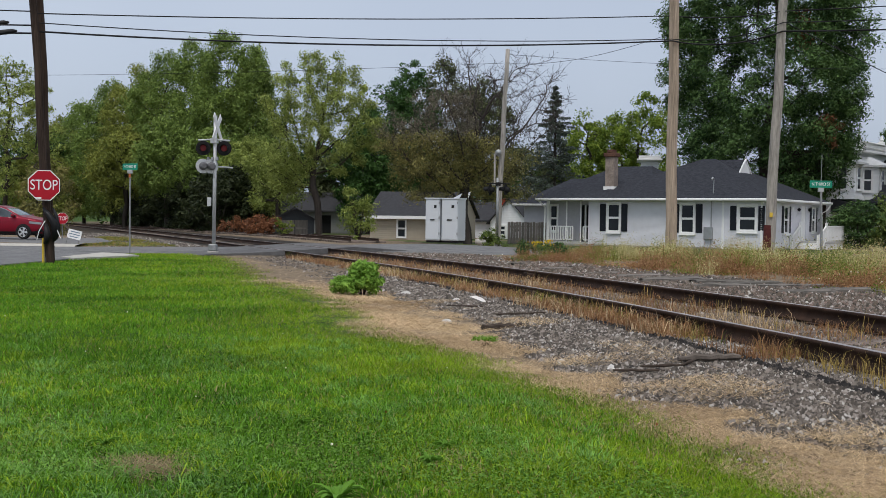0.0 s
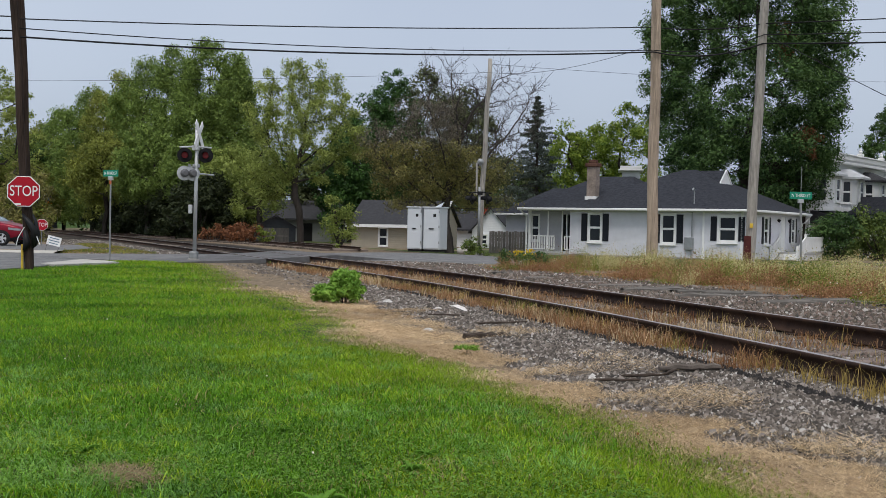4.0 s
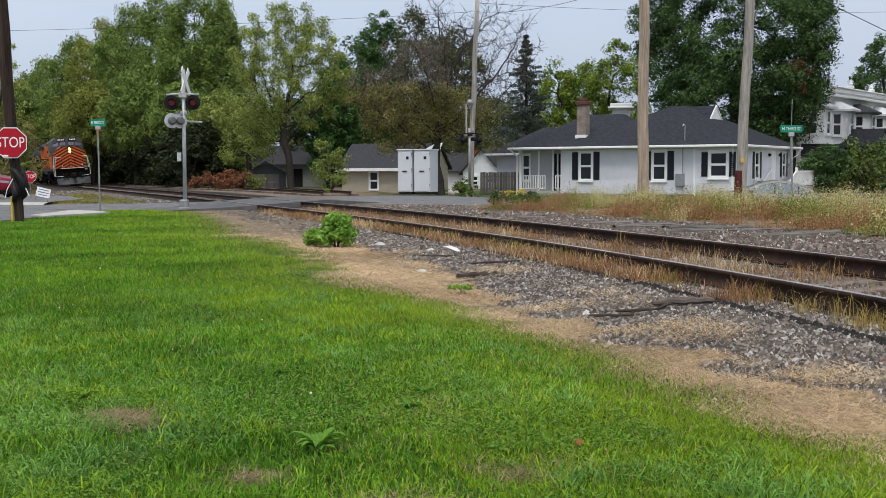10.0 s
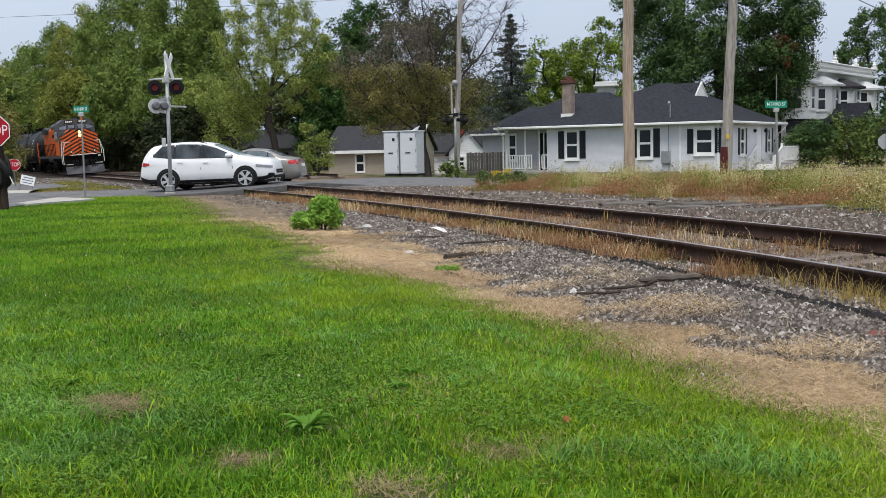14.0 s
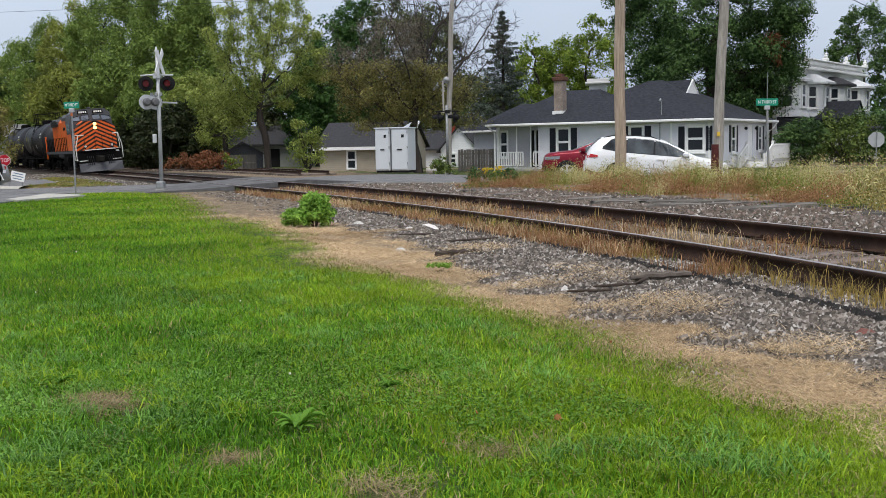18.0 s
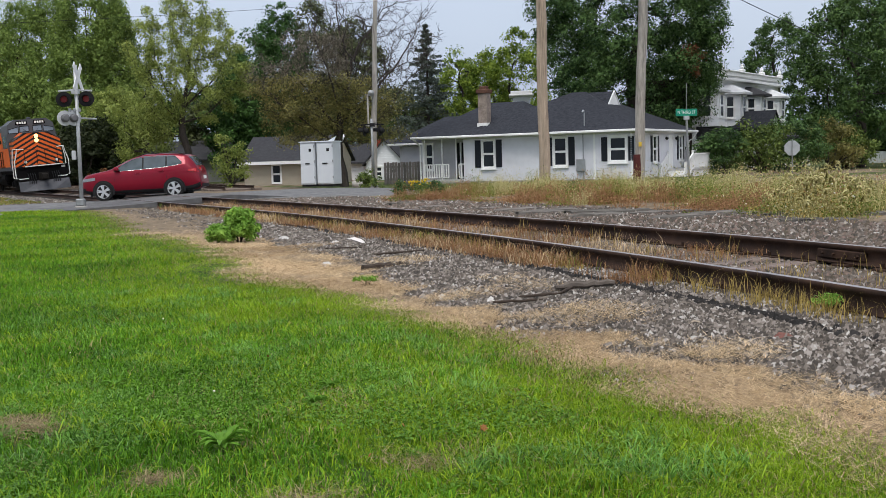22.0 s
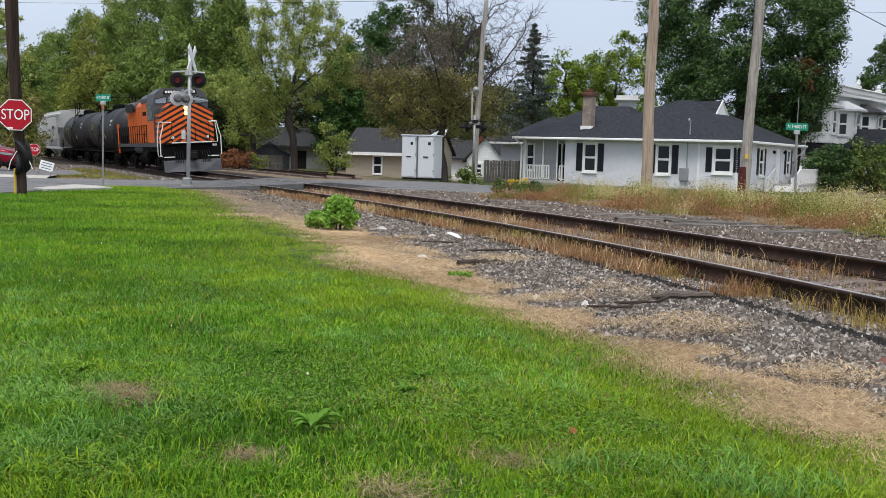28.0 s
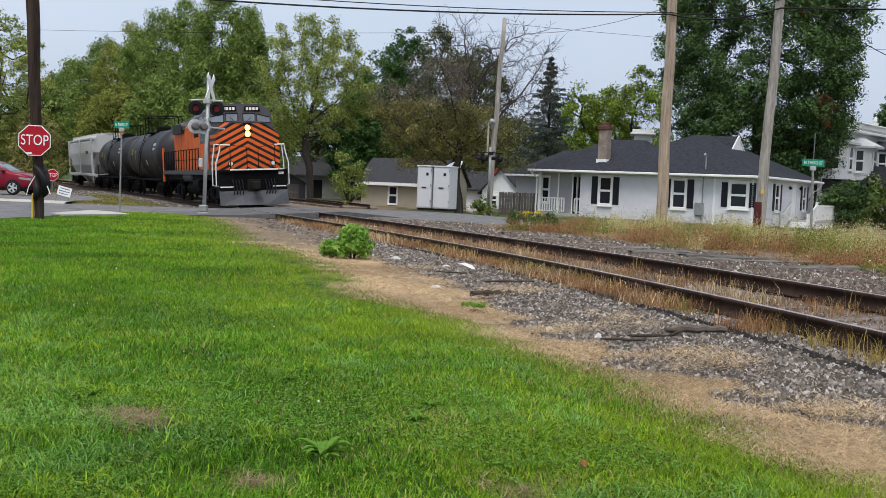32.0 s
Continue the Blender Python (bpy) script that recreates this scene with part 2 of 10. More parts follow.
def writing(body, size, material, parent, m, name="lettering"):
    """Raised letters in the built-in font, as a mesh of their own."""
    cu = bpy.data.curves.new(name, "FONT")
    cu.body, cu.size, cu.align_x, cu.align_y, cu.extrude = body, size, "CENTER", "CENTER", 0.002
    tmp = new(name, cu)
    me = bpy.data.meshes.new_from_object(tmp.evaluated_get(bpy.context.evaluated_depsgraph_get()))
    bpy.data.objects.remove(tmp)
    bpy.data.curves.remove(cu)
    me.materials.clear()
    ob = link(name, me, material, parent)
    ob.matrix_basis = m
    return ob

# ---- the plan: track, road and lie of the land ----
TRACK = (-22.029, 100.594, -182.32, 172.485, -100.655, -4.352, 4.899)


def track_x(y):
    y = np.asarray(y, float)
    return np.polyval(TRACK, np.maximum(y, 0) / 100) - 0.0435 * np.minimum(y, 0)


def track_slope(y):
    return np.polyval(np.polyder(np.poly1d(TRACK)), np.maximum(np.asarray(y, float), 0) / 100) / 100


def rail_z(y):
    """Height of the near rail's head; the far rail lies higher by cant()."""
    s = np.asarray(y, float) - 2
    s = np.clip(s, -12, 82)
    return 0.272 - 0.0116 * s + 0.00007 * s * s


def cant(y):
    return 0.068 + 0.0006 * np.minimum(np.asarray(y, float), 60)


def track_point(y, side=0.0, up=0.0):
    k = float(track_slope(y))
    c = 1 / math.hypot(1, k)
    z = float(rail_z(y)) + float(cant(y)) * (side + 0.75) / 1.5
    return Vector((float(track_x(y)) + side * c, y - side * c * k, z + up))


ROAD_Z = [(-120, -0.5), (-30, -0.42), (-12, -0.31), (-6, -0.17), (-2.5, -0.03), (-1, 0.02), (4, 0.02), (9, -0.42), (15, -1.02), (22, -1.35), (120, -1.6)]


def near_lane(x):
    return 39.6 - 0.15 * np.asarray(x, float)


def far_lane(x):
    return 42.9 - 0.12 * np.asarray(x, float)


def road_z(x):
    return fit_curve(ROAD_Z, x)


def land(x, y):
    """Height of the ground."""
    x, y = np.asarray(x, float), np.asarray(y, float)
    lat = (x - track_x(np.clip(y, -90, 150))) / np.sqrt(1 + track_slope(np.clip(y, -90, 150)) ** 2)
    lawn = 0.11 - 0.0068 * np.clip(y - 5, 0, 33) - 0.02 * np.clip(x + 1, 0, 3)
    lawn = lawn - 0.25 * np.clip((y - 60) / 60, 0, 1)
    tz = rail_z(np.clip(y, 2, 150))
    over = cant(np.clip(y, 2, 150)) * (np.clip(lat, -0.75, 1.3) + 0.75) / 1.5
    bed = tz - 0.182 + over
    # left shoulder of the ballast falls away to the straw strip; the right side stays level
    fall = np.clip((-lat - 1.25) / 1.6, 0, 1)
    fall = fall * fall * (3 - 2 * fall)
    left = bed * (1 - fall) + np.minimum(lawn, bed) * fall
    hollow = -0.07 * np.exp(-(((lat + 2.9) / 0.7) ** 2)) * np.clip((30 - y) / 15, 0, 1)
    right_f = np.clip((lat - 1.6) / 5, 0, 1)
    far = -0.1 - 0.2 * np.clip((y - 40) / 20, 0, 1)
    bank = 0.10 - 0.45 * np.clip((x - 9) / 10, 0, 1)
    right = bed * (1 - right_f) + np.where(y < 36, np.minimum(bank, bed + 0.1), far) * right_f
    z = np.where(lat < 0, left + hollow, right)
    # the road's corridor
    lo, hi = near_lane(x) - 1.9, far_lane(x) + 2.0
    off = np.maximum(np.maximum(lo - y, y - hi), 0)
    w = np.clip(1 - off / 3.2, 0, 1)
    w = w * w * (3 - 2 * w)
    z = z * (1 - w) + (road_z(x) - 0.05) * w
    # beyond the houses the land lies level
    return z

# ---- materials of the ground ----
def ground_material():
    m = bpy.data.materials.new("soil_and_turf")
    m.use_nodes = True
    n, l = m.node_tree.nodes, m.node_tree.links
    b = n["Principled BSDF"]
    b.inputs["Roughness"].default_value = 0.95
    b.inputs["Specular IOR Level"].default_value = 0.15
    at = n.new("ShaderNodeVertexColor")
    at.layer_name = "cover"
    sp = n.new("ShaderNodeSeparateColor")
    l.new(at.outputs[0], sp.inputs[0])
    co = n.new("ShaderNodeTexCoord")

    def tone(scale, c1, c2, detail=5):
        t = n.new("ShaderNodeTexNoise")
        t.inputs["Scale"].default_value = scale
        t.inputs["Detail"].default_value = detail
        l.new(co.outputs["Object"], t.inputs["Vector"])
        r = n.new("ShaderNodeValToRGB")
        r.color_ramp.elements[0].position, r.color_ramp.elements[1].position = 0.36, 0.66
        r.color_ramp.elements[0].color, r.color_ramp.elements[1].color = (*c1, 1), (*c2, 1)
        l.new(t.outputs[0], r.inputs[0])
        return r.outputs[0]

    def blend(fac, a, c):
        mx = n.new("ShaderNodeMix")
        mx.data_type = "RGBA"
        l.new(fac, mx.inputs[0])
        l.new(a, mx.inputs[6])
        l.new(c, mx.inputs[7])
        return mx.outputs[2]

    dirt = tone(7.0, (0.12, 0.092, 0.062), (0.27, 0.205, 0.14))
    # turf darkened below the blades' green, to deepen the shade between them
    turf = tone(1.6, (0.024, 0.05, 0.006), (0.055, 0.10, 0.012))
    straw = tone(16.0, (0.15, 0.105, 0.066), (0.46, 0.34, 0.215))
    # bed far darker than its stones: the shade of the gaps as colour
    gravel = tone(22.0, (0.012, 0.010, 0.009), (0.055, 0.048, 0.042), 8)
    col = blend(sp.outputs[0], dirt, turf)
    col = blend(sp.outputs[1], col, straw)
    col = blend(sp.outputs[2], col, gravel)
    l.new(col, b.inputs["Base Color"])
    bt = n.new("ShaderNodeTexNoise")
    bt.inputs["Scale"].default_value = 30
    bt.inputs["Detail"].default_value = 4
    l.new(co.outputs["Object"], bt.inputs["Vector"])
    bn = n.new("ShaderNodeBump")
    bn.inputs["Strength"].default_value = 0.6
    bn.inputs["Distance"].default_value = 0.04
    l.new(bt.outputs[0], bn.inputs["Height"])
    l.new(bn.outputs[0], b.inputs["Normal"])
    return m


M_GROUND = ground_material()
M_ROAD = mat("worn_asphalt", (0.12, 0.12, 0.125), 0.9, var=0.22, scale=9, bump=0.25, bscale=90, col2=(0.17, 0.168, 0.165))
M_CONCRETE = mat("pale_concrete", (0.42, 0.40, 0.36), 0.9, var=0.12, scale=4, bump=0.2)
M_RAIL = mat("rusty_rail_side", (0.032, 0.019, 0.014), 0.75, metal=0.25, var=0.35, scale=7, bump=0.2, col2=(0.055, 0.03, 0.019))
M_HEAD = mat("worn_rail_head", (0.36, 0.33, 0.33), 0.45, metal=0.55, var=0.25, scale=5)
M_TIE = mat("weathered_tie", (0.15, 0.122, 0.102), 0.95, var=0.3, scale=5, bump=0.5, bscale=30, each=0.3, stretch=(0.6, 4, 4))
M_OLDTIE = mat("bleached_old_tie", (0.14, 0.128, 0.115), 0.95, var=0.3, scale=5, bump=0.6, bscale=30, each=0.35, stretch=(0.6, 4, 4))


def stone_material():
    """Crushed stone: each stone takes its own tone, most of them dark, a few pale."""
    m = mat("ballast_stone", (0.1, 0.09, 0.08), 0.9, var=0.2, scale=30, bump=0.3, bscale=70)
    n, l = m.node_tree.nodes, m.node_tree.links
    g = n.new("ShaderNodeNewGeometry")
    r = n.new("ShaderNodeValToRGB")
    e = r.color_ramp.elements
    e[0].position, e[0].color = 0.0, (0.032, 0.027, 0.022, 1)
    e[1].position, e[1].color = 1.0, (0.58, 0.555, 0.52, 1)
    for p, c in ((0.35, (0.085, 0.07, 0.058, 1)), (0.65, (0.20, 0.17, 0.145, 1)), (0.88, (0.315, 0.275, 0.245, 1))):
        e.new(p).color = c
    l.new(g.outputs["Random Per Island"], r.inputs[0])
    mx = n.new("ShaderNodeMix")
    mx.data_type, mx.blend_type = "RGBA", "MIX"
    mx.inputs[0].default_value = 0.25
    b = n["Principled BSDF"]
    l.new(b.inputs["Base Color"].links[0].from_socket, mx.inputs[7])
    l.new(r.outputs[0], mx.inputs[6])
    l.new(mx.outputs[2], b.inputs["Base Color"])
    return m


M_STONE = stone_material()
M_STONE_RED = mat("rusty_stone", (0.125, 0.096, 0.076), 0.9, var=0.3, scale=20, island=0.45)
M_GRASS = leafy("lawn_blades", (0.115, 0.215, 0.008), (0.36, 0.51, 0.028), 0.45, 0.3, 0.5, 0.15)
M_GRASS_COOL = leafy("cool_lawn_blades", (0.038, 0.12, 0.006), (0.19, 0.41, 0.026), 0.45, 0.3, 0.5, 0.15)
M_GRASS_DRY = leafy("dry_lawn_blades", (0.19, 0.165, 0.06), (0.44, 0.39, 0.17), 0.45, 0.3)
M_CLOVER = leafy("clover_leaves", (0.075, 0.17, 0.02), (0.20, 0.36, 0.055), 0.4, 0.3)
M_COARSE = leafy("coarse_blades", (0.055, 0.16, 0.014), (0.24, 0.47, 0.075), 0.45, 0.3, 0.42, 0.35)
M_MATTED = leafy("matted_brown_grass", (0.13, 0.095, 0.05), (0.42, 0.33, 0.19), 0.5, 0.15, 0.8)
M_ROSETTE = leafy("rosette_leaves", (0.09, 0.21, 0.02), (0.21, 0.40, 0.055), 0.4, 0.3)
M_STRAW = leafy("dry_straw", (0.27, 0.18, 0.095), (0.81, 0.62, 0.385), 0.5, 0.15, 0.8)
M_WEED_GOLD = leafy("golden_weed", (0.20, 0.15, 0.035), (0.52, 0.38, 0.12), 0.45, 0.3)
M_WEED_GREEN = leafy("olive_weed", (0.065, 0.10, 0.015), (0.27, 0.32, 0.06), 0.45, 0.3)
M_WEED_RED = leafy("russet_weed", (0.20, 0.09, 0.04), (0.47, 0.28, 0.14), 0.45, 0.25)
M_WEED_PALE = leafy("pale_seeding_grass", (0.32, 0.28, 0.10), (0.74, 0.67, 0.34), 0.45, 0.35)
M_FLOWER = mat("small_white_flowers", (0.75, 0.73, 0.6), 0.8, var=0.05, island=0.2)
M_LEAF_FALLEN = mat("fallen_leaf", (0.27, 0.10, 0.035), 0.8, var=0.2, each=0.3)
M_WOOD_DEBRIS = mat("rotten_wood", (0.06, 0.045, 0.035), 0.95, var=0.35, scale=14, bump=0.6, bscale=40)
M_STICK = mat("grey_stick", (0.12, 0.10, 0.085), 0.95, var=0.3, scale=14, bump=0.4)

rng = np.random.default_rng(11)


def lateral(x, y):
    y = np.asarray(y, float)
    return (np.asarray(x, float) - track_x(np.clip(y, -90, 150))) / np.sqrt(1 + track_slope(np.clip(y, -90, 150)) ** 2)


def patchy(x, y, scale, seed=0.0):
    """Smooth random values from 0 to 1 over the plan: three octaves of lattice noise."""
    x, y = np.asarray(x, float) * scale * 0.62, np.asarray(y, float) * scale * 0.62
    total = np.zeros(np.broadcast(x, y).shape)
    for k, amp in ((1.0, 0.55), (2.03, 0.3), (4.1, 0.15)):
        px, py = x * k + seed * 17.3 + 3.7 * k, y * k - seed * 11.9 + 9.1 * k
        ix, iy = np.floor(px), np.floor(py)
        fx, fy = px - ix, py - iy
        fx, fy = fx * fx * (3 - 2 * fx), fy * fy * (3 - 2 * fy)

        def corner(i, j):
            h = np.sin(i * 127.1 + j * 311.7 + seed * 74.7) * 43758.5453
            return h - np.floor(h)

        top = corner(ix, iy) * (1 - fx) + corner(ix + 1, iy) * fx
        low = corner(ix, iy + 1) * (1 - fx) + corner(ix + 1, iy + 1) * fx
        total = total + amp * (top * (1 - fy) + low * fy)
    return np.clip(0.5 + (total - 0.5) * 1.35, 0, 1)


def lawn_edge(y):
    return np.interp(y, [3, 3.4, 3.8, 4.4, 5.2, 6.3, 8, 9.2, 10.8, 13, 16, 20, 24, 31, 37], [2.5, 2.58, 2.66, 2.8, 2.95, 3.06, 3.32, 3.6, 3.95, 3.85, 3.85, 4.2, 4.0, 3.3, 3.2])


WORN = ((-1.29, 4.65, 0.15, 1.0), (-1.2, 4.48, 0.09, 0.7), (-0.56, 3.65, 0.09, 0.9), (0.05, 4.76, 0.2, 0.4), (0.34, 3.68, 0.11, 0.55), (-0.1, 3.21, 0.12, 0.8), (-1.28, 5.3, 0.1, 0.45), (-0.3, 4.12, 0.07, 0.5), (-1.05, 3.95, 0.1, 0.35), (0.62, 3.75, 0.08, 0.4), (-2.4, 4.1, 0.12, 0.5), (1.05, 5.2, 0.12, 0.3))


def worn(x, y):
    """Bare and trodden spots in the lawn."""
    b = np.zeros_like(np.asarray(x, float))
    for bx, by, br, amount in WORN:
        b = np.maximum(b, amount * np.exp(-((x - bx) ** 2 + ((y - by) * 0.8) ** 2) / br ** 2))
    return b * np.clip(patchy(x, y, 9.0, 1) * 1.9, 0, 1)


def cover(x, y):
    """How much lawn, straw and gravel lie at a place."""
    lat = lateral(x, y)
    wob = (patchy(x, y, 1.1, 1.0) - 0.5) * 0.22 + (patchy(x, y, 3.7, 2.0) - 0.5) * 0.34
    edge = lawn_edge(y) + wob * np.clip(1 + (y - 8) / 6, 1, 2.6)
    lawn = np.clip((-lat - edge) / 0.65 + 0.5, 0, 1) * (y < near_lane(x) - 1.2) * (x > -10.4)
    grav_l = np.interp(y, [4, 4.8, 5.6, 6.4, 7.2, 9.5, 12, 16], [2.12, 2.25, 2.38, 2.52, 2.75, 2.75, 2.6, 2.55]) + wob * 1.6
    inner = np.clip((0.7 - np.abs(lat)) / 0.1, 0, 1) * (y < 36)
    gravel = (1 - 0.75 * inner) * np.clip((lat + grav_l) / 0.3 + 0.5, 0, 1) * np.clip((4.6 + wob * 2 - lat) / 0.6 + 0.5, 0, 1) * (y < 120)
    gravel = gravel * np.where(lat < -1.3, np.clip(1 - (y - 19) / 7, 0.22, 1), 1)
    straw = np.clip((-lat - grav_l) / 0.3 + 0.5, 0, 1) * (1 - lawn) * (lat > -8) * (y < 36)
    straw = straw * np.clip(1 - (y - 16.5) / 6, 0.15, 1) * np.clip(0.1 + 1.5 * patchy(x, y, 2.8, 6) * (0.35 + 1.1 * patchy(x, y, 8.0, 7)), 0, 1)
    verge = (y > 46) * (patchy(x, y, 0.12, 5) > 0.35) * (lat > 12)
    lawn = np.maximum(lawn * (1 - 0.75 * worn(x, y)), verge * 0.8)
    lawn = np.maximum(lawn, (np.abs(x) > 60) | (y > 260) | ((y < -4) & ((lat < -3.5) | (lat > 9))))
    gravel = np.maximum(gravel, np.clip(0.35 + patchy(x, y, 0.6, 2) - np.clip(np.abs(lat + 1.5) - 2.5, 0, 3) / 2.0, 0, 1) * (y > 44) * (y < 110))
    return lawn * 1.0, straw, gravel


def build_ground():
    xs = np.concatenate([np.geomspace(-1500, -40, 16), np.arange(-36, -14, 1.2), np.arange(-14, 12, 0.2), np.arange(12, 40, 0.8), np.geomspace(42, 1500, 16)])
    ys = np.concatenate([np.geomspace(-900, -8, 10), np.arange(-6, 2.5, 0.8), np.arange(2.6, 38, 0.2), np.arange(38, 62, 0.5), np.arange(62, 130, 2.5), np.geomspace(135, 2500, 16)])
    gx, gy = np.meshgrid(xs, ys)
    gz = land(gx, gy) + (patchy(gx, gy, 2.1, 3) - 0.5) * 0.025 * (gy < 40)
    v = np.stack([gx.ravel(), gy.ravel(), gz.ravel()], 1)
    w = len(xs)
    i = (np.arange(len(ys) - 1)[:, None] * w + np.arange(w - 1)[None]).ravel()
    ob = soup("ground", v, np.stack([i, i + 1, i + 1 + w, i + w], 1), M_GROUND, smooth=True)
    lawn, straw, gravel = cover(gx.ravel(), gy.ravel())
    attr = ob.data.color_attributes.new("cover", "FLOAT_COLOR", "POINT")
    attr.data.foreach_set("color", np.stack([lawn, straw, gravel, np.ones_like(lawn)], 1).astype(np.float32).ravel())
    tagged(ob, "mown lawn running into dry straw and grey railway gravel", "ground", kind="structure")


build_ground()


# ---- road, side street, walks ----
def strip(name, x0, x1, step, lo, hi, lift, material, label, category, cross=10):
    xs = np.arange(x0, x1 + step / 2, step)
    v, f = [], []
    for x in xs:
        a, c = lo(x), hi(x)
        for k in range(cross + 1):
            y = a + (c - a) * k / cross
            v.append((x, y, float(road_z(x)) + lift + 0.05 * math.sin(math.pi * k / cross)))
    k = cross + 1
    for i in range(len(xs) - 1):
        for j in range(cross):
            f.append((i * k + j, (i + 1) * k + j, (i + 1) * k + j + 1, i * k + j + 1))
    # turned-down edges
    n = len(v)
    for i in range(len(xs)):
        for e in (0, cross):
            x, y, z = v[i * k + e]
            v.append((x, y + (-0.08 if e == 0 else 0.08), z - 0.14))
    for i in range(len(xs) - 1):
        f.append((n + 2 * i, n + 2 * i + 2, (i + 1) * k, i * k))
        f.append((i * k + cross, (i + 1) * k + cross, n + 2 * i + 3, n + 2 * i + 1))
    return tagged(soup(name, v, f, material, smooth=True), label, category, kind="structure")


strip("road", -110, 110, 1.0, lambda x: near_lane(x) - 1.9, lambda x: far_lane(x) + 2.0 + 4.5 * math.exp(-((x / 5.5) ** 2)), 0.0, M_ROAD,
      "grey worn asphalt street crossing the railway", "road")
strip("sidewalk", -60, -15.6, 1.0, lambda x: far_lane(x) + 2.35, lambda x: far_lane(x) + 4.2, 0.04, M_CONCRETE, "pale concrete sidewalk along the street", "sidewalk", 3)


def flat_sheet(name, poly, lift, material, label, category):
    bm = bmesh.new()
    top = [bm.verts.new((x, y, float(land(x, y)) + lift)) for x, y in poly]
    low = [bm.verts.new((x, y, float(land(x, y)) + lift - 0.12)) for x, y in poly]
    bm.faces.new(top)
    for i in range(len(poly)):
        j = (i + 1) % len(poly)
        bm.faces.new((low[i], low[j], top[j], top[i]))
    return tagged(part(name, bm, material), label, category, kind="structure")


flat_sheet("side_street", [(-10.35, -30), (-10.35, 8), (-10.35, 20), (-10.4, 30), (-11.3, 36.5), (-11.5, 39.2), (-19.5, 40.3), (-18.4, 36), (-17.8, 20), (-17.8, -30)], 0.045, M_ROAD,
           "grey asphalt side street ending at a stop sign", "road")
flat_sheet("curb_apron", [(-10.2, 30.0), (-9.3, 33.2), (-10.2, 34.8), (-11.2, 35.6), (-10.9, 31)], 0.075, M_CONCRETE, "pale concrete curb corner beside the lawn", "curb")
flat_sheet("parking_lot", [(-17.5, 47.2), (-16.5, 54), (-19.5, 62), (-48, 64), (-50, 51.5)], 0.05, M_ROAD, "grey asphalt parking lot", "parking lot")


# ---- the railway ----
def rail_profile():
    h = 0.165
    half = [(0.062, 0.0), (0.062, 0.012), (0.012, 0.030), (0.009, 0.118), (0.036, 0.130), (0.037, h - 0.012), (0.030, h)]
    return half + [(-a, b) for a, b in half[::-1]]


def sweep(name, pts, normals, parent, y_label=""):
    """A rail: the profile carried along points whose height is the rail's head."""
    prof = rail_profile()
    k = len(prof)
    v = [(p[0] + a * nx, p[1] + a * ny, p[2] - 0.165 + b) for p, (nx, ny) in zip(pts, normals) for a, b in prof]
    f, head = [], []
    for i in range(len(pts) - 1):
        for j in range(k):
            f.append((i * k + j, i * k + (j + 1) % k, (i + 1) * k + (j + 1) % k, (i + 1) * k + j))
            head.append(1 if j == 6 else 0)
    ob = soup(name, v, f, M_RAIL, parent)
    ob.data.materials.append(M_HEAD)
    ob.data.polygons.foreach_set("material_index", head)
    return ob


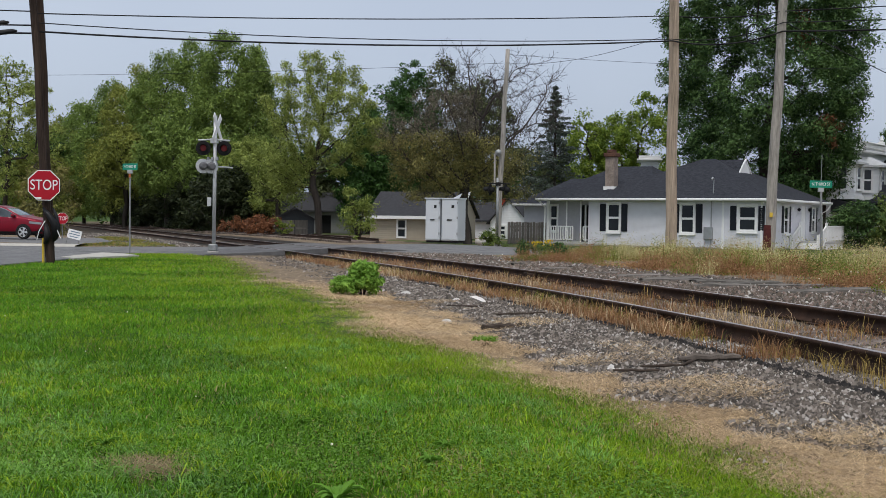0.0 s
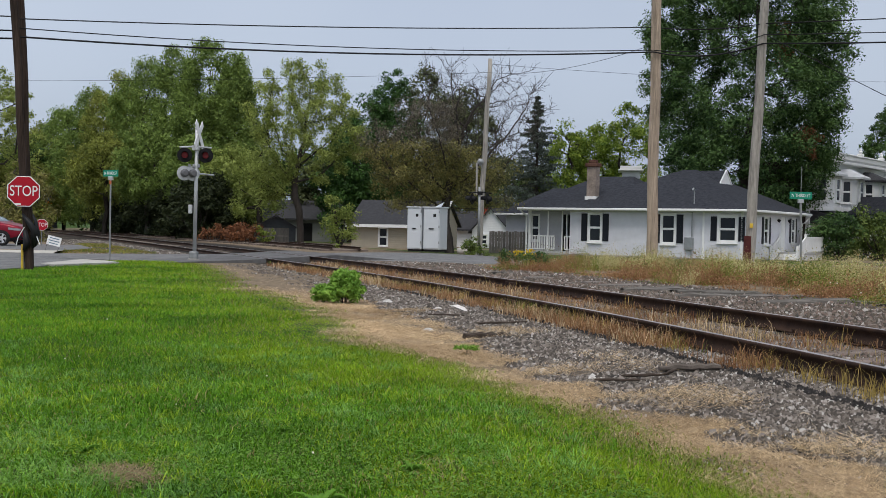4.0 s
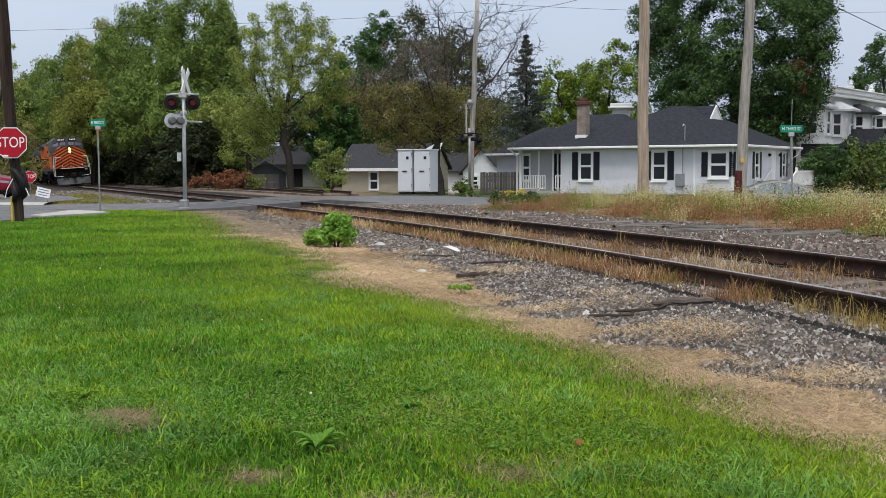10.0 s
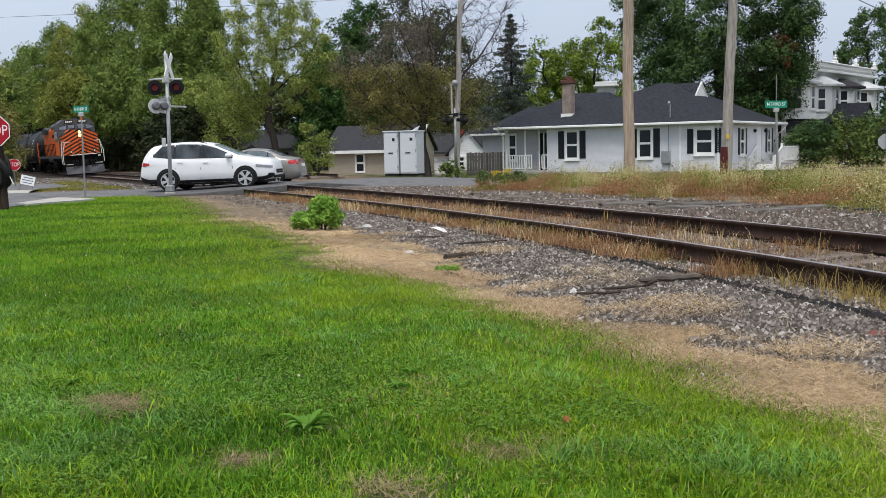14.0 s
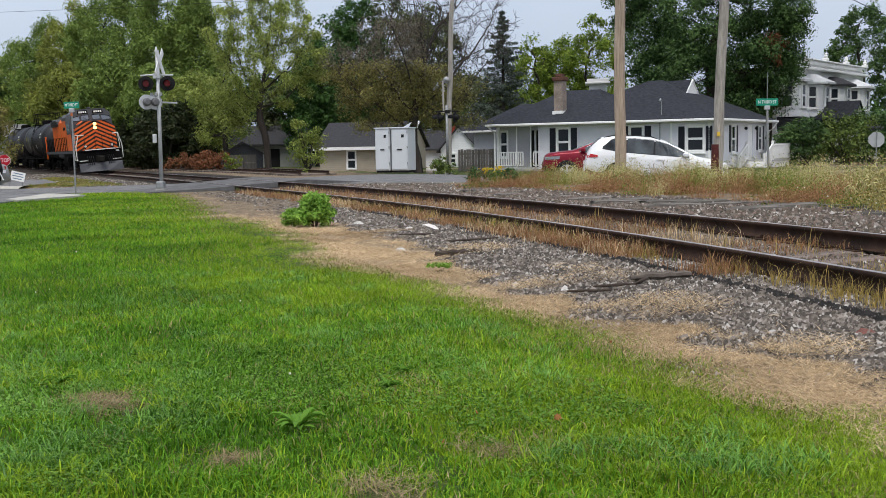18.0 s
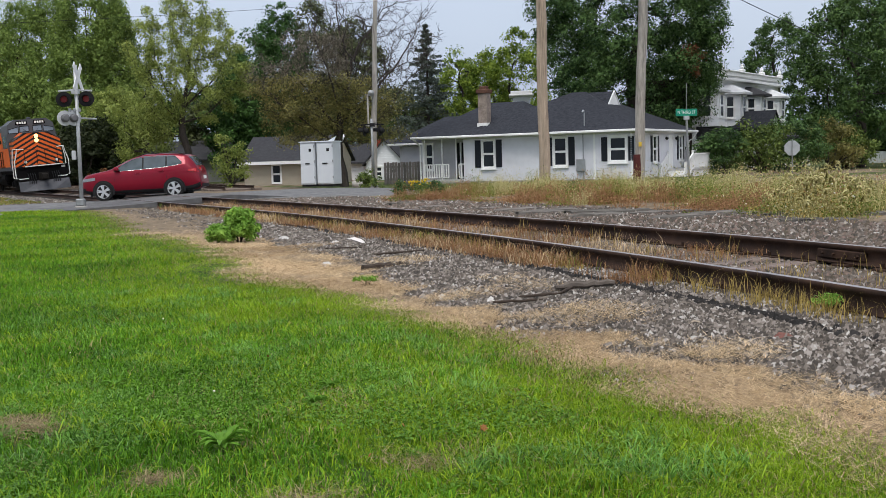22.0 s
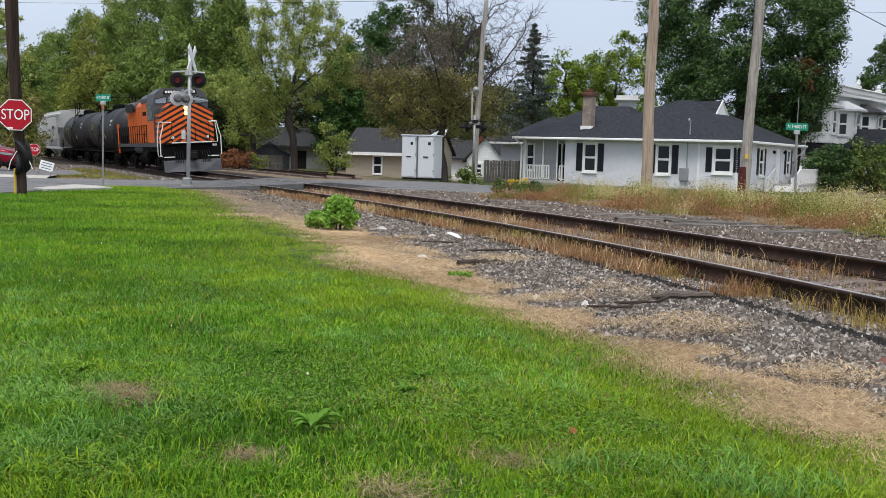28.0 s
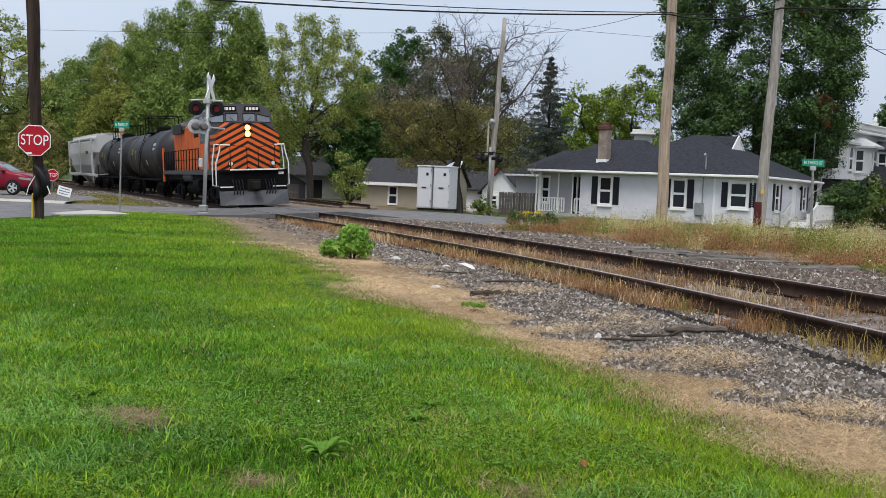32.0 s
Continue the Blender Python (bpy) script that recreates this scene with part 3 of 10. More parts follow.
def build_railway():
    line = thing("railway_track", Matrix(), "rusty railway track on wooden ties overgrown with weeds", "railway track")
    ys = np.concatenate([np.arange(-60, -3, 3.0), np.arange(-3, 50, 0.5), np.arange(50, 151, 1.5)])
    for side, nm in ((-0.75, "near"), (0.75, "far")):
        pts = [track_point(y, side) for y in ys]
        nr = [(1 / math.hypot(1, float(track_slope(y))), -float(track_slope(y)) / math.hypot(1, float(track_slope(y)))) for y in ys]
        sweep("rail", pts, nr, line)
    # bolted joint bars
    for y, side in ((8.9, 0.75), (16.6, -0.75), (12.4, -0.75), (20.5, 0.75)):
        bm = bmesh.new()
        box(bm, -0.05, 0.05, -0.32, 0.32, -0.13, -0.05, 0.008)
        for k in (-0.24, -0.08, 0.08, 0.24):
            cyl(bm, (-0.07, k, -0.09), (0.07, k, -0.09), 0.014, seg=6)
        ob = part("joint_bar", bm, M_RAIL, line)
        ob.matrix_basis = Matrix.Translation(track_point(y, side)) @ Matrix.Rotation(math.atan(-float(track_slope(y))), 4, "Z")
    bm = boxes((-1.28, 1.28, -0.11, 0.11, -0.16, 0.0), bevel=0.015)
    tie = part("tie", bm, M_TIE, line)
    r = random.Random(4)
    y, first = -13.56, True
    while y < 100:
        if not (35.9 < y < 43.6):
            p = track_point(y, 0.0, -0.175)
            m = Matrix.Translation(p + Vector((r.uniform(-0.05, 0.05), 0, r.uniform(-0.02, 0.012)))) @ Matrix.Rotation(math.atan(-float(track_slope(y))) + r.uniform(-0.03, 0.03), 4, "Z") @ Matrix.Rotation(-float(cant(y)) / 1.5, 4, "Y")
            if first:
                tie.matrix_basis, first = m, False
            else:
                t2 = tie.copy()
                scene.collection.objects.link(t2)
                t2.matrix_basis = m
        y += 0.52
    # spikes and plates on the nearest ties
    plate = None
    for k in range(46):
        y = 1.0 + 0.52 * k
        for side in (-0.75, 0.75):
            m = Matrix.Translation(track_point(y, side, -0.168)) @ Matrix.Rotation(math.atan(-float(track_slope(y))), 4, "Z")
            if plate is None:
                bm = boxes((-0.15, 0.15, -0.09, 0.09, -0.012, 0.004), (-0.095, -0.075, 0.02, 0.045, 0.0, 0.045), (0.075, 0.095, -0.045, -0.02, 0.0, 0.045))
                plate = part("tie_plate", bm, M_RAIL, line)
                plate.matrix_basis = m
            else:
                p2 = plate.copy()
                scene.collection.objects.link(p2)
                p2.matrix_basis = m
    # the crossing's timber and asphalt infill lies flush with the heads
    siding_line = thing("siding_track", Matrix(), "disused rusty siding track ending beside a shed", "railway track")

    def side_x(y):
        return float(np.interp(y, [58, 62, 72, 84, 98, 112, 125], [-4.2, -5.6, -10.2, -17.0, -25.6, -33.6, -41.2]))

    sy = np.arange(58, 126, 1.5)
    for side in (-0.75, 0.75):
        pts, nr = [], []
        for y in sy:
            k = (side_x(y + 1) - side_x(y - 1)) / 2
            c = 1 / math.hypot(1, k)
            pts.append((side_x(y) + side * c, y - side * c * k, -0.02 - 0.1 * (y > 70)))
            nr.append((c, -k * c))
        sweep("rail", pts, nr, siding_line)
    first = None
    y = 58.4
    while y < 96:
        k = (side_x(y + 1) - side_x(y - 1)) / 2
        m = Matrix.Translation((side_x(y), y, -0.18)) @ Matrix.Rotation(math.atan(-k), 4, "Z")
        if first is None:
            first = part("tie", boxes((-1.28, 1.28, -0.11, 0.11, -0.16, 0.0), bevel=0.015), M_TIE, siding_line)
            first.matrix_basis = m
        else:
            t2 = first.copy()
            scene.collection.objects.link(t2)
            t2.matrix_basis = m
        y += 0.62


build_railway()


def build_crossing():
    """Asphalt flush with the rail heads, with ramps down to the road on both sides."""
    bm = bmesh.new()
    ys = np.linspace(37.2, 43.9, 14)
    for side0, side1 in ((-4.6, -1.6), (-1.6, -0.82), (-0.68, 0.68), (0.82, 1.6), (1.6, 4.2)):
        rows = []
        for side in (side0, side1):
            row = []
            for y in ys:
                p = track_point(y, side, -0.006)
                if abs(side) > 2:
                    p.z = float(road_z(p.x)) - 0.015
                elif abs(side) > 1.5:
                    p.z = max(p.z, float(road_z(p.x)) + 0.006)
                row.append(p)
            rows.append(row)
        va, vc = ([bm.verts.new(p) for p in row] for row in rows)
        la, lc = ([bm.verts.new(p - Vector((0, 0, 0.25))) for p in row] for row in rows)
        for i in range(len(ys) - 1):
            bm.faces.new((va[i], vc[i], vc[i + 1], va[i + 1]))
            bm.faces.new((la[i], va[i], va[i + 1], la[i + 1]))
            bm.faces.new((vc[i], lc[i], lc[i + 1], vc[i + 1]))
        bm.faces.new((va[0], la[0], lc[0], vc[0]))
        bm.faces.new((va[-1], vc[-1], lc[-1], la[-1]))
    tagged(part("level_crossing", bm, mat("crossing_asphalt", (0.115, 0.112, 0.112), 0.9, var=0.3, scale=5, bump=0.4)), "dark patched asphalt of the level crossing between the rails", "crossing", kind="structure")


build_crossing()


# ---- loose stones of the ballast ----
def icosa():
    p = (1 + 5 ** 0.5) / 2
    v = np.array([(-1, p, 0), (1, p, 0), (-1, -p, 0), (1, -p, 0), (0, -1, p), (0, 1, p), (0, -1, -p), (0, 1, -p), (p, 0, -1), (p, 0, 1), (-p, 0, -1), (-p, 0, 1)], float) / 1.9
    f = np.array([(0, 11, 5), (0, 5, 1), (0, 1, 7), (0, 7, 10), (0, 10, 11), (1, 5, 9), (5, 11, 4), (11, 10, 2), (10, 7, 6), (7, 1, 8), (3, 9, 4), (3, 4, 2), (3, 2, 6), (3, 6, 8), (3, 8, 9), (4, 9, 5), (2, 4, 11), (6, 2, 10), (8, 6, 7), (9, 8, 1)])
    return v, f


def chip():
    """A rough wedge of crushed stone that sits in its bed: four low corners and a short ridge, open below."""
    v = np.array([(1, 0.8, -0.4), (-1, 0.75, -0.4), (-0.9, -0.8, -0.4), (1, -0.75, -0.4), (0.45, 0.1, 0.75), (-0.4, -0.05, 0.6)], float)
    f = np.array([(0, 4, 3), (1, 2, 5), (0, 1, 5), (0, 5, 4), (2, 3, 4), (2, 4, 5)])
    return v, f


def stones(name, x, y, size, material, label, sink=0.25, seed=1):
    g = np.random.default_rng(seed)
    v0, f0 = chip()
    n = len(x)
    v = v0[None] * g.uniform(0.7, 1.15, (n, 6, 1)) + g.uniform(-0.25, 0.25, (n, 6, 3)) * np.array([1, 1, 0.5])
    v = v * (g.uniform(0.55, 1.3, (n, 1, 3)) * size[:, None, None] * np.array([1.0, 0.8, 1.05]))
    a = g.uniform(0, 6.28, n)
    c, s = np.cos(a)[:, None], np.sin(a)[:, None]
    vx, vy = v[..., 0] * c - v[..., 1] * s, v[..., 0] * s + v[..., 1] * c
    tilt = g.uniform(-0.3, 0.3, (n, 2, 1))
    v = np.stack([vx + x[:, None], vy + y[:, None], v[..., 2] + vx * tilt[:, 0] + vy * tilt[:, 1] + (land(x, y) + size * (0.45 - sink))[:, None]], -1)
    f = (f0[None] + (np.arange(n) * 6)[:, None, None]).reshape(-1, 3)
    ob = soup(name, v.reshape(-1, 3), f, material)
    return tagged(ob, label, "gravel", kind="stuff")


def scatter(n, y0, y1, lat0, lat1, fall=1.0, seed=0):
    """Places between two distances beside the track, thinning out along it."""
    g = np.random.default_rng(seed)
    u = g.uniform(0, 1, n)
    y = y0 * (y1 / y0) ** u if fall else g.uniform(y0, y1, n)
    lat = g.uniform(lat0, lat1, n)
    k = track_slope(y)
    c = 1 / np.sqrt(1 + k * k)
    return track_x(y) + lat * c, y - lat * c * k, lat


def build_ballast():
    x, y, lat = scatter(95000, 4.2, 36, -3.0, -0.62, seed=2)
    _, _, gr = cover(x, y)
    keep = gr > rng.uniform(0.15, 0.9, len(x))
    x, y = x[keep], y[keep]
    stones("near_ballast", x, y, (0.008 + 0.016 * rng.uniform(0, 1, len(x)) ** 1.6) * (1 + y / 40), M_STONE, "grey crushed stone ballast beside the near rail", seed=3)
    # the dark lip of the shoulder along the hollow before the rail
    x, y, lat = scatter(2600, 4.4, 22, -1.38, -1.27, seed=9)
    keep = patchy(x, y, 1.6, 3) + rng.uniform(-0.2, 0.2, len(x)) > 0.36
    x, y = x[keep], y[keep]
    # the shadow where the lip drops is put into these near-black stones
    stones("shoulder_stones", x, y, rng.uniform(0.011, 0.024, len(x)) * (1 + y / 45), mat("shadow_dark_stone", (0.022, 0.02, 0.019), 0.85, var=0.3, island=0.4), "stones on the lip of the ballast, coloured dark as its shadow", sink=-0.15, seed=10)
    x, y, lat = scatter(4000, 4.0, 30, -2.95, -2.0, seed=12)
    keep = patchy(x, y, 2.0, 4) > 0.45
    x, y = x[keep], y[keep]
    stones("stray_stones", x, y, rng.uniform(0.006, 0.016, len(x)) * (1 + y / 40), M_STONE, "stray grey stones in the dead grass", seed=13)
    x, y, lat = scatter(17000, 4.6, 36, -0.62, 0.62, seed=5)
    k = rng.uniform(0, 1, len(x)) < 0.55
    stones("track_ballast", x[k], y[k], rng.uniform(0.009, 0.024, k.sum()) * (1 + y[k] / 45), M_STONE_RED, "brown stones and crumbs between the rails", sink=0.35, seed=6)
    stones("track_ballast_grey", x[~k], y[~k], rng.uniform(0.009, 0.024, (~k).sum()) * (1 + y[~k] / 45), M_STONE, "grey stones between the rails", sink=0.35, seed=16)
    x, y, lat = scatter(34000, 5.5, 38, 0.95, 4.6, seed=7)
    _, _, gr = cover(x, y)
    keep = gr > rng.uniform(0.1, 0.9, len(x))
    x, y = x[keep], y[keep]
    k = rng.uniform(0, 1, len(x)) < 0.45
    stones("far_brown_ballast", x[k], y[k], rng.uniform(0.012, 0.03, k.sum()) * (1 + y[k] / 45), M_STONE_RED, "brown rusty stones beyond the far rail", seed=14)
    x, y = x[~k], y[~k]
    stones("far_ballast", x, y, rng.uniform(0.012, 0.03, len(x)) * (1 + y / 45), M_STONE, "grey stones beyond the far rail", seed=8)

    # loose stone and cinders beside the line beyond the road
    g = np.random.default_rng(91)
    y = g.uniform(47.6, 84, 5000)
    lat = -1.5 - 4.2 * g.uniform(0, 1, 5000) ** 1.4
    k = track_slope(y)
    c = 1 / np.sqrt(1 + k * k)
    x, y = track_x(y) + lat * c, y - lat * c * k
    stones("yard_gravel", x, y, g.uniform(0.02, 0.055, len(x)), M_STONE, "loose grey gravel beside the line beyond the road", seed=92)


build_ballast()


# ---- grass, straw and weeds ----
def blades(name, x, y, z, height, width, lean, material, label, category, seed=0, simple=False):
    """Bent blades of three triangles each, or straight ones of one."""
    g = np.random.default_rng(seed)
    n = len(x)
    a = g.uniform(0, 2 * np.pi, n)
    d = np.stack([np.cos(a), np.sin(a), np.zeros(n)], 1)
    b = g.uniform(0, 2 * np.pi, n)
    e = np.stack([np.cos(b), np.sin(b), np.zeros(n)], 1) * (width / 2)[:, None]
    base = np.stack([x, y, z], 1)
    up = np.array([0, 0, 1.0])
    mid = base + d * (lean * height * 0.35)[:, None] + up * (height * 0.62)[:, None]
    tip = base + d * (lean * height)[:, None] + up * (height * (1 - 0.32 * np.minimum(lean, 1.6)))[:, None]
    if simple:
        v = np.stack([base - e, base + e, tip], 1).reshape(-1, 3)
        return tagged(soup(name, v, np.arange(3 * n).reshape(-1, 3), material), label, category, kind="stuff")
    v = np.stack([base - e, base + e, mid - e * 0.8, mid + e * 0.8, tip], 1).reshape(-1, 3)
    i = np.arange(n)[:, None] * 5
    f = np.concatenate([i + [0, 1, 2], i + [1, 3, 2], i + [2, 3, 4]], 1).reshape(-1, 3)
    return tagged(soup(name, v, f, material), label, category, kind="stuff")


def build_lawn_blades(name, x, y, h, w, g, material, label, seed):
    lean = g.uniform(0.2, 1.3, len(x))
    near = y < 7.5
    blades(name, x[near], y[near], land(x[near], y[near]) - 0.005, h[near], w[near], lean[near], material, label, "grass", seed)
    far = ~near
    blades("far_" + name, x[far], y[far], land(x[far], y[far]) - 0.005, h[far], w[far] * 1.4, lean[far], material, label + " farther off", "grass", seed + 60, simple=True)


def build_lawn():
    g = np.random.default_rng(21)
    n = 760000
    u = g.uniform(0, 1, n)
    y = np.sqrt((9 + 20) * ((1400 + 20) / (9 + 20)) ** u - 20)
    x = y * g.uniform(-0.47, 0.60, n)
    lw, _, _ = cover(x, y)
    bare = worn(x, y)
    gap = patchy(x, y, 11.0, 31) * 0.6 + patchy(x, y, 24.0, 32) * 0.4
    keep = (lw > g.uniform(0, 1, n)) & (g.uniform(0, 1, n) > bare * 0.8) & (y < 37.5) & (g.uniform(0, 1, n) < np.clip((gap - 0.2) * 2.6, 0.18, 1) + 0.06 * np.maximum(y - 5, 0))
    x, y = x[keep], y[keep]
    n = len(x)
    tuft = patchy(x, y, 2.6, 4) * 0.45 + patchy(x, y, 7.0, 9) * 0.3 + patchy(x, y, 17.0, 2) * 0.25
    h = (0.022 + 0.07 * tuft ** 1.7) * g.uniform(0.6, 1.35, n)
    h = h * np.where(lawn_edge(y) + lateral(x, y) > -0.6, 0.7, 1)
    w = g.uniform(0.0021, 0.0042, n) * (1 + y / 6)
    h = h * (1 + y / 60)
    # cool green where the grass is thick, yellower towards the strip, dry blades round the worn spots
    near_edge = np.exp(-np.clip(-lateral(x, y) - lawn_edge(y), 0, 9) / 1.5)
    cool = np.clip(0.98 - 0.85 * near_edge - 0.008 * (y - 4) + 0.9 * (patchy(x, y, 0.9, 3) - 0.5) + 0.5 * (patchy(x, y, 3.1, 5) - 0.5), 0.05, 0.95)
    dry = 0.015 + 0.14 * np.exp(-np.clip(-lateral(x, y) - lawn_edge(y), 0, 9) / 1.2) + 0.7 * worn(x, y) + 0.05 * (patchy(x, y, 1.6, 8) > 0.66) + 0.5 * np.exp(-np.clip(-lateral(x, y) - lawn_edge(y), 0, 9) / 0.3)
    u = g.uniform(0, 1, n)
    is_dry = u < dry
    is_cool = ~is_dry & (g.uniform(0, 1, n) < cool)
    for k, nm, m, lb, sd in ((~is_dry & ~is_cool, "lawn_grass", M_GRASS, "short bright yellow green mown lawn grass", 22), (is_cool, "lawn_grass_cool", M_GRASS_COOL, "thicker blue green mown lawn grass", 26), (is_dry, "lawn_grass_dry", M_GRASS_DRY, "dry straw coloured blades in the lawn", 27)):
        build_lawn_blades(nm, x[k], y[k], h[k] * (1 - 0.55 * worn(x[k], y[k])), w[k], g, m, lb, sd)
    # coarse clumps: longer, broader blades that bend over
    n = 1000
    cy = 3.4 * (10 / 3.4) ** g.uniform(0, 1, n)
    cx = cy * g.uniform(-0.46, 0.45, n)
    lw, _, _ = cover(cx, cy)
    k = (lw > 0.8) & (patchy(cx, cy, 1.4, 12) > 0.42) & (lateral(cx, cy) + lawn_edge(cy) < -0.5)
    cx, cy = cx[k], cy[k]
    for nm, m, sel, lb, sd in (("coarse_grass", M_COARSE, np.arange(len(cx)) % 3 > 0, "coarse bending blue green grass clumps in the lawn", 81), ("coarse_grass_pale", M_GRASS, np.arange(len(cx)) % 3 == 0, "coarse paler grass clumps in the lawn", 83)):
        per = 46
        bx, by = np.repeat(cx[sel], per) + g.normal(0, 0.055, sel.sum() * per), np.repeat(cy[sel], per) + g.normal(0, 0.055, sel.sum() * per)
        blades(nm, bx, by, land(bx, by), g.uniform(0.035, 0.09, len(bx)), g.uniform(0.0035, 0.0065, len(bx)), g.uniform(0.6, 1.9, len(bx)), m, lb, "grass", sd)
    # fine short yellow-green grass along the strip of dead grass
    n = 260000
    y = 3.3 * (11 / 3.3) ** g.uniform(0, 1, n)
    k = track_slope(y)
    c = 1 / np.sqrt(1 + k * k)
    lat = -lawn_edge(y) - g.uniform(-0.35, 1.7, n)
    x, y = track_x(y) + lat * c, y - lat * c * k
    lw, _, _ = cover(x, y)
    k = (lw > g.uniform(0.05, 1, n)) & (x < 0.47 * y + 0.3) & (x > -0.46 * y) & (g.uniform(0, 1, n) < 0.4 + 0.6 * patchy(x, y, 8.0, 41))
    x, y = x[k], y[k]
    blades("edge_grass", x, y, land(x, y) - 0.003, g.uniform(0.014, 0.04, len(x)), g.uniform(0.0022, 0.004, len(x)) * (1 + y / 12), g.uniform(0.2, 1.3, len(x)), M_GRASS, "fine short yellow green grass beside the dead grass strip", "grass", 88, simple=True)
    # clover and small round leaves in patches close to the ground
    n = 90000
    y = 3.3 * (9 / 3.3) ** g.uniform(0, 1, n)
    x = y * g.uniform(-0.46, 0.45, n)
    lw, _, _ = cover(x, y)
    k = (lw > 0.7) & (patchy(x, y, 1.1, 15) * 0.6 + patchy(x, y, 4.0, 16) * 0.4 > 0.56) & (lateral(x, y) + lawn_edge(y) < -0.7)
    x, y = x[k], y[k]
    c = np.stack([x, y, land(x, y) + g.uniform(0.012, 0.045, len(x))], 1)
    up = g.normal(0, 0.45, (len(x), 3)) + np.array([0, 0, 1])
    up /= np.linalg.norm(up, axis=1)[:, None]
    e1 = np.cross(up, g.normal(0, 1, (len(x), 3)))
    e1 /= np.linalg.norm(e1, axis=1)[:, None]
    e2 = np.cross(up, e1)
    r = g.uniform(0.004, 0.009, len(x))[:, None]
    v = np.stack([c - e1 * r, c + e2 * r * 0.8, c + e1 * r, c - e2 * r * 0.8], 1).reshape(-1, 3)
    tagged(soup("clover", v, np.arange(len(v)).reshape(-1, 4), M_CLOVER), "low clover leaves among the lawn grass", "clover", kind="stuff")
    # small white clover blossoms
    n = 9
    y = 3.6 * (14 / 3.6) ** g.uniform(0, 1, n)
    x = y * g.uniform(-0.42, 0.2, n)
    v0, f0 = icosa()
    v = v0[None] * g.uniform(0.003, 0.0055, (n, 1, 1)) * (1 + y / 20)[:, None, None] + np.stack([x, y, land(x, y) + 0.045], 1)[:, None]
    tagged(soup("clover_blossoms", v.reshape(-1, 3), (f0[None] + (np.arange(n) * 12)[:, None, None]).reshape(-1, 3), M_FLOWER), "tiny white clover blossoms in the lawn", "flowers", kind="stuff")
    # dead thatch lying between the blades
    n = 60000
    y = 3.3 * (9 / 3.3) ** g.uniform(0, 1, n)
    x = y * g.uniform(-0.46, 0.5, n)
    lw, _, _ = cover(x, y)
    k = (lw > 0.2) & (patchy(x, y, 1.7, 19) * 0.6 + patchy(x, y, 5.0, 20) * 0.4 + 0.6 * worn(x, y) > g.uniform(0.55, 0.95, n))
    x, y = x[k], y[k]
    blades("lawn_thatch", x, y, land(x, y) + 0.012, g.uniform(0.02, 0.05, len(x)), g.uniform(0.0012, 0.0028, len(x)), g.uniform(1.6, 3.0, len(x)), M_GRASS_DRY, "dead tan thatch lying in the lawn", "dead grass", 86, simple=True)
    # brown matted patches where the turf has died
    x, y = [], []
    for bx, by, br, amount in WORN[:6]:
        k = int(1100 * amount)
        x.append(bx + g.normal(0, br * 0.85, k))
        y.append(by + g.normal(0, br * 1.0, k))
    x, y = np.concatenate(x), np.concatenate(y)
    k = patchy(x, y, 9.0, 1) > 0.4
    x, y = x[k], y[k]
    blades("dead_turf", x, y, land(x, y) + g.uniform(0.01, 0.03, len(x)), g.uniform(0.02, 0.045, len(x)), g.uniform(0.002, 0.004, len(x)), g.uniform(1.2, 2.8, len(x)), M_MATTED, "brown matted dead turf in bare spots of the lawn", "dead grass", 90, simple=True)
    # the lawn on beside and behind the standpoint
    n = 60000
    x, y = g.uniform(-9.5, 3.5, n), g.uniform(-7, 9, n)
    lw, _, _ = cover(x, y)
    k = (lw > 0.5) & ((y < 3.2) | (x < -0.5 * y))
    x, y = x[k], y[k]
    blades("surrounding_lawn_grass", x, y, land(x, y) - 0.005, g.uniform(0.03, 0.07, len(x)), g.uniform(0.006, 0.012, len(x)), g.uniform(0.2, 1.3, len(x)), M_GRASS_COOL, "mown lawn grass round the standpoint", "grass", 29, simple=True)
    # straw
    n = 620000
    x, y, lat = scatter(n, 3.6, 34, -5.0, -1.3, seed=23)
    _, st, _ = cover(x, y)
    stray = 0.8 * np.clip(patchy(x, y, 1.9, 3) * 1.8 - 0.7, 0, 1) * (lat > -2.9) * np.clip((-1.5 - lat) / 0.7, 0, 1) * (y < 16)
    keep = np.maximum(st, stray) > g.uniform(0.1, 1, n)
    lift = np.where(stray > st, 0.016, 0.0)[keep]
    x, y = x[keep], y[keep]
    n = len(x)
    blades("dry_straw", x, y, land(x, y) + lift + g.uniform(0, 0.015, n), g.uniform(0.018, 0.05, n), g.uniform(0.0009, 0.0019, n) * (1 + y / 4), g.uniform(1.3, 2.9, n), M_STRAW, "bleached dead grass strip beside the lawn", "dead grass", 24, simple=True)


build_lawn()


def tufts(name, cx, cy, per, height, width, lean, material, label, spread=0.06, seed=0, lift=0.0, category="weeds"):
    """Plants: several blades from one root."""
    g = np.random.default_rng(seed)
    n = len(cx) * per
    x = np.repeat(cx, per) + g.normal(0, spread, n)
    y = np.repeat(cy, per) + g.normal(0, spread, n)
    h = np.repeat(np.broadcast_to(height, len(cx)), per) * g.uniform(0.45, 1.15, n)
    return blades(name, x, y, land(x, y) - 0.01 + lift, h, width * g.uniform(0.6, 1.5, n) * (1 + y / 22), g.uniform(0.05, lean, n), material, label, category, seed + 1)


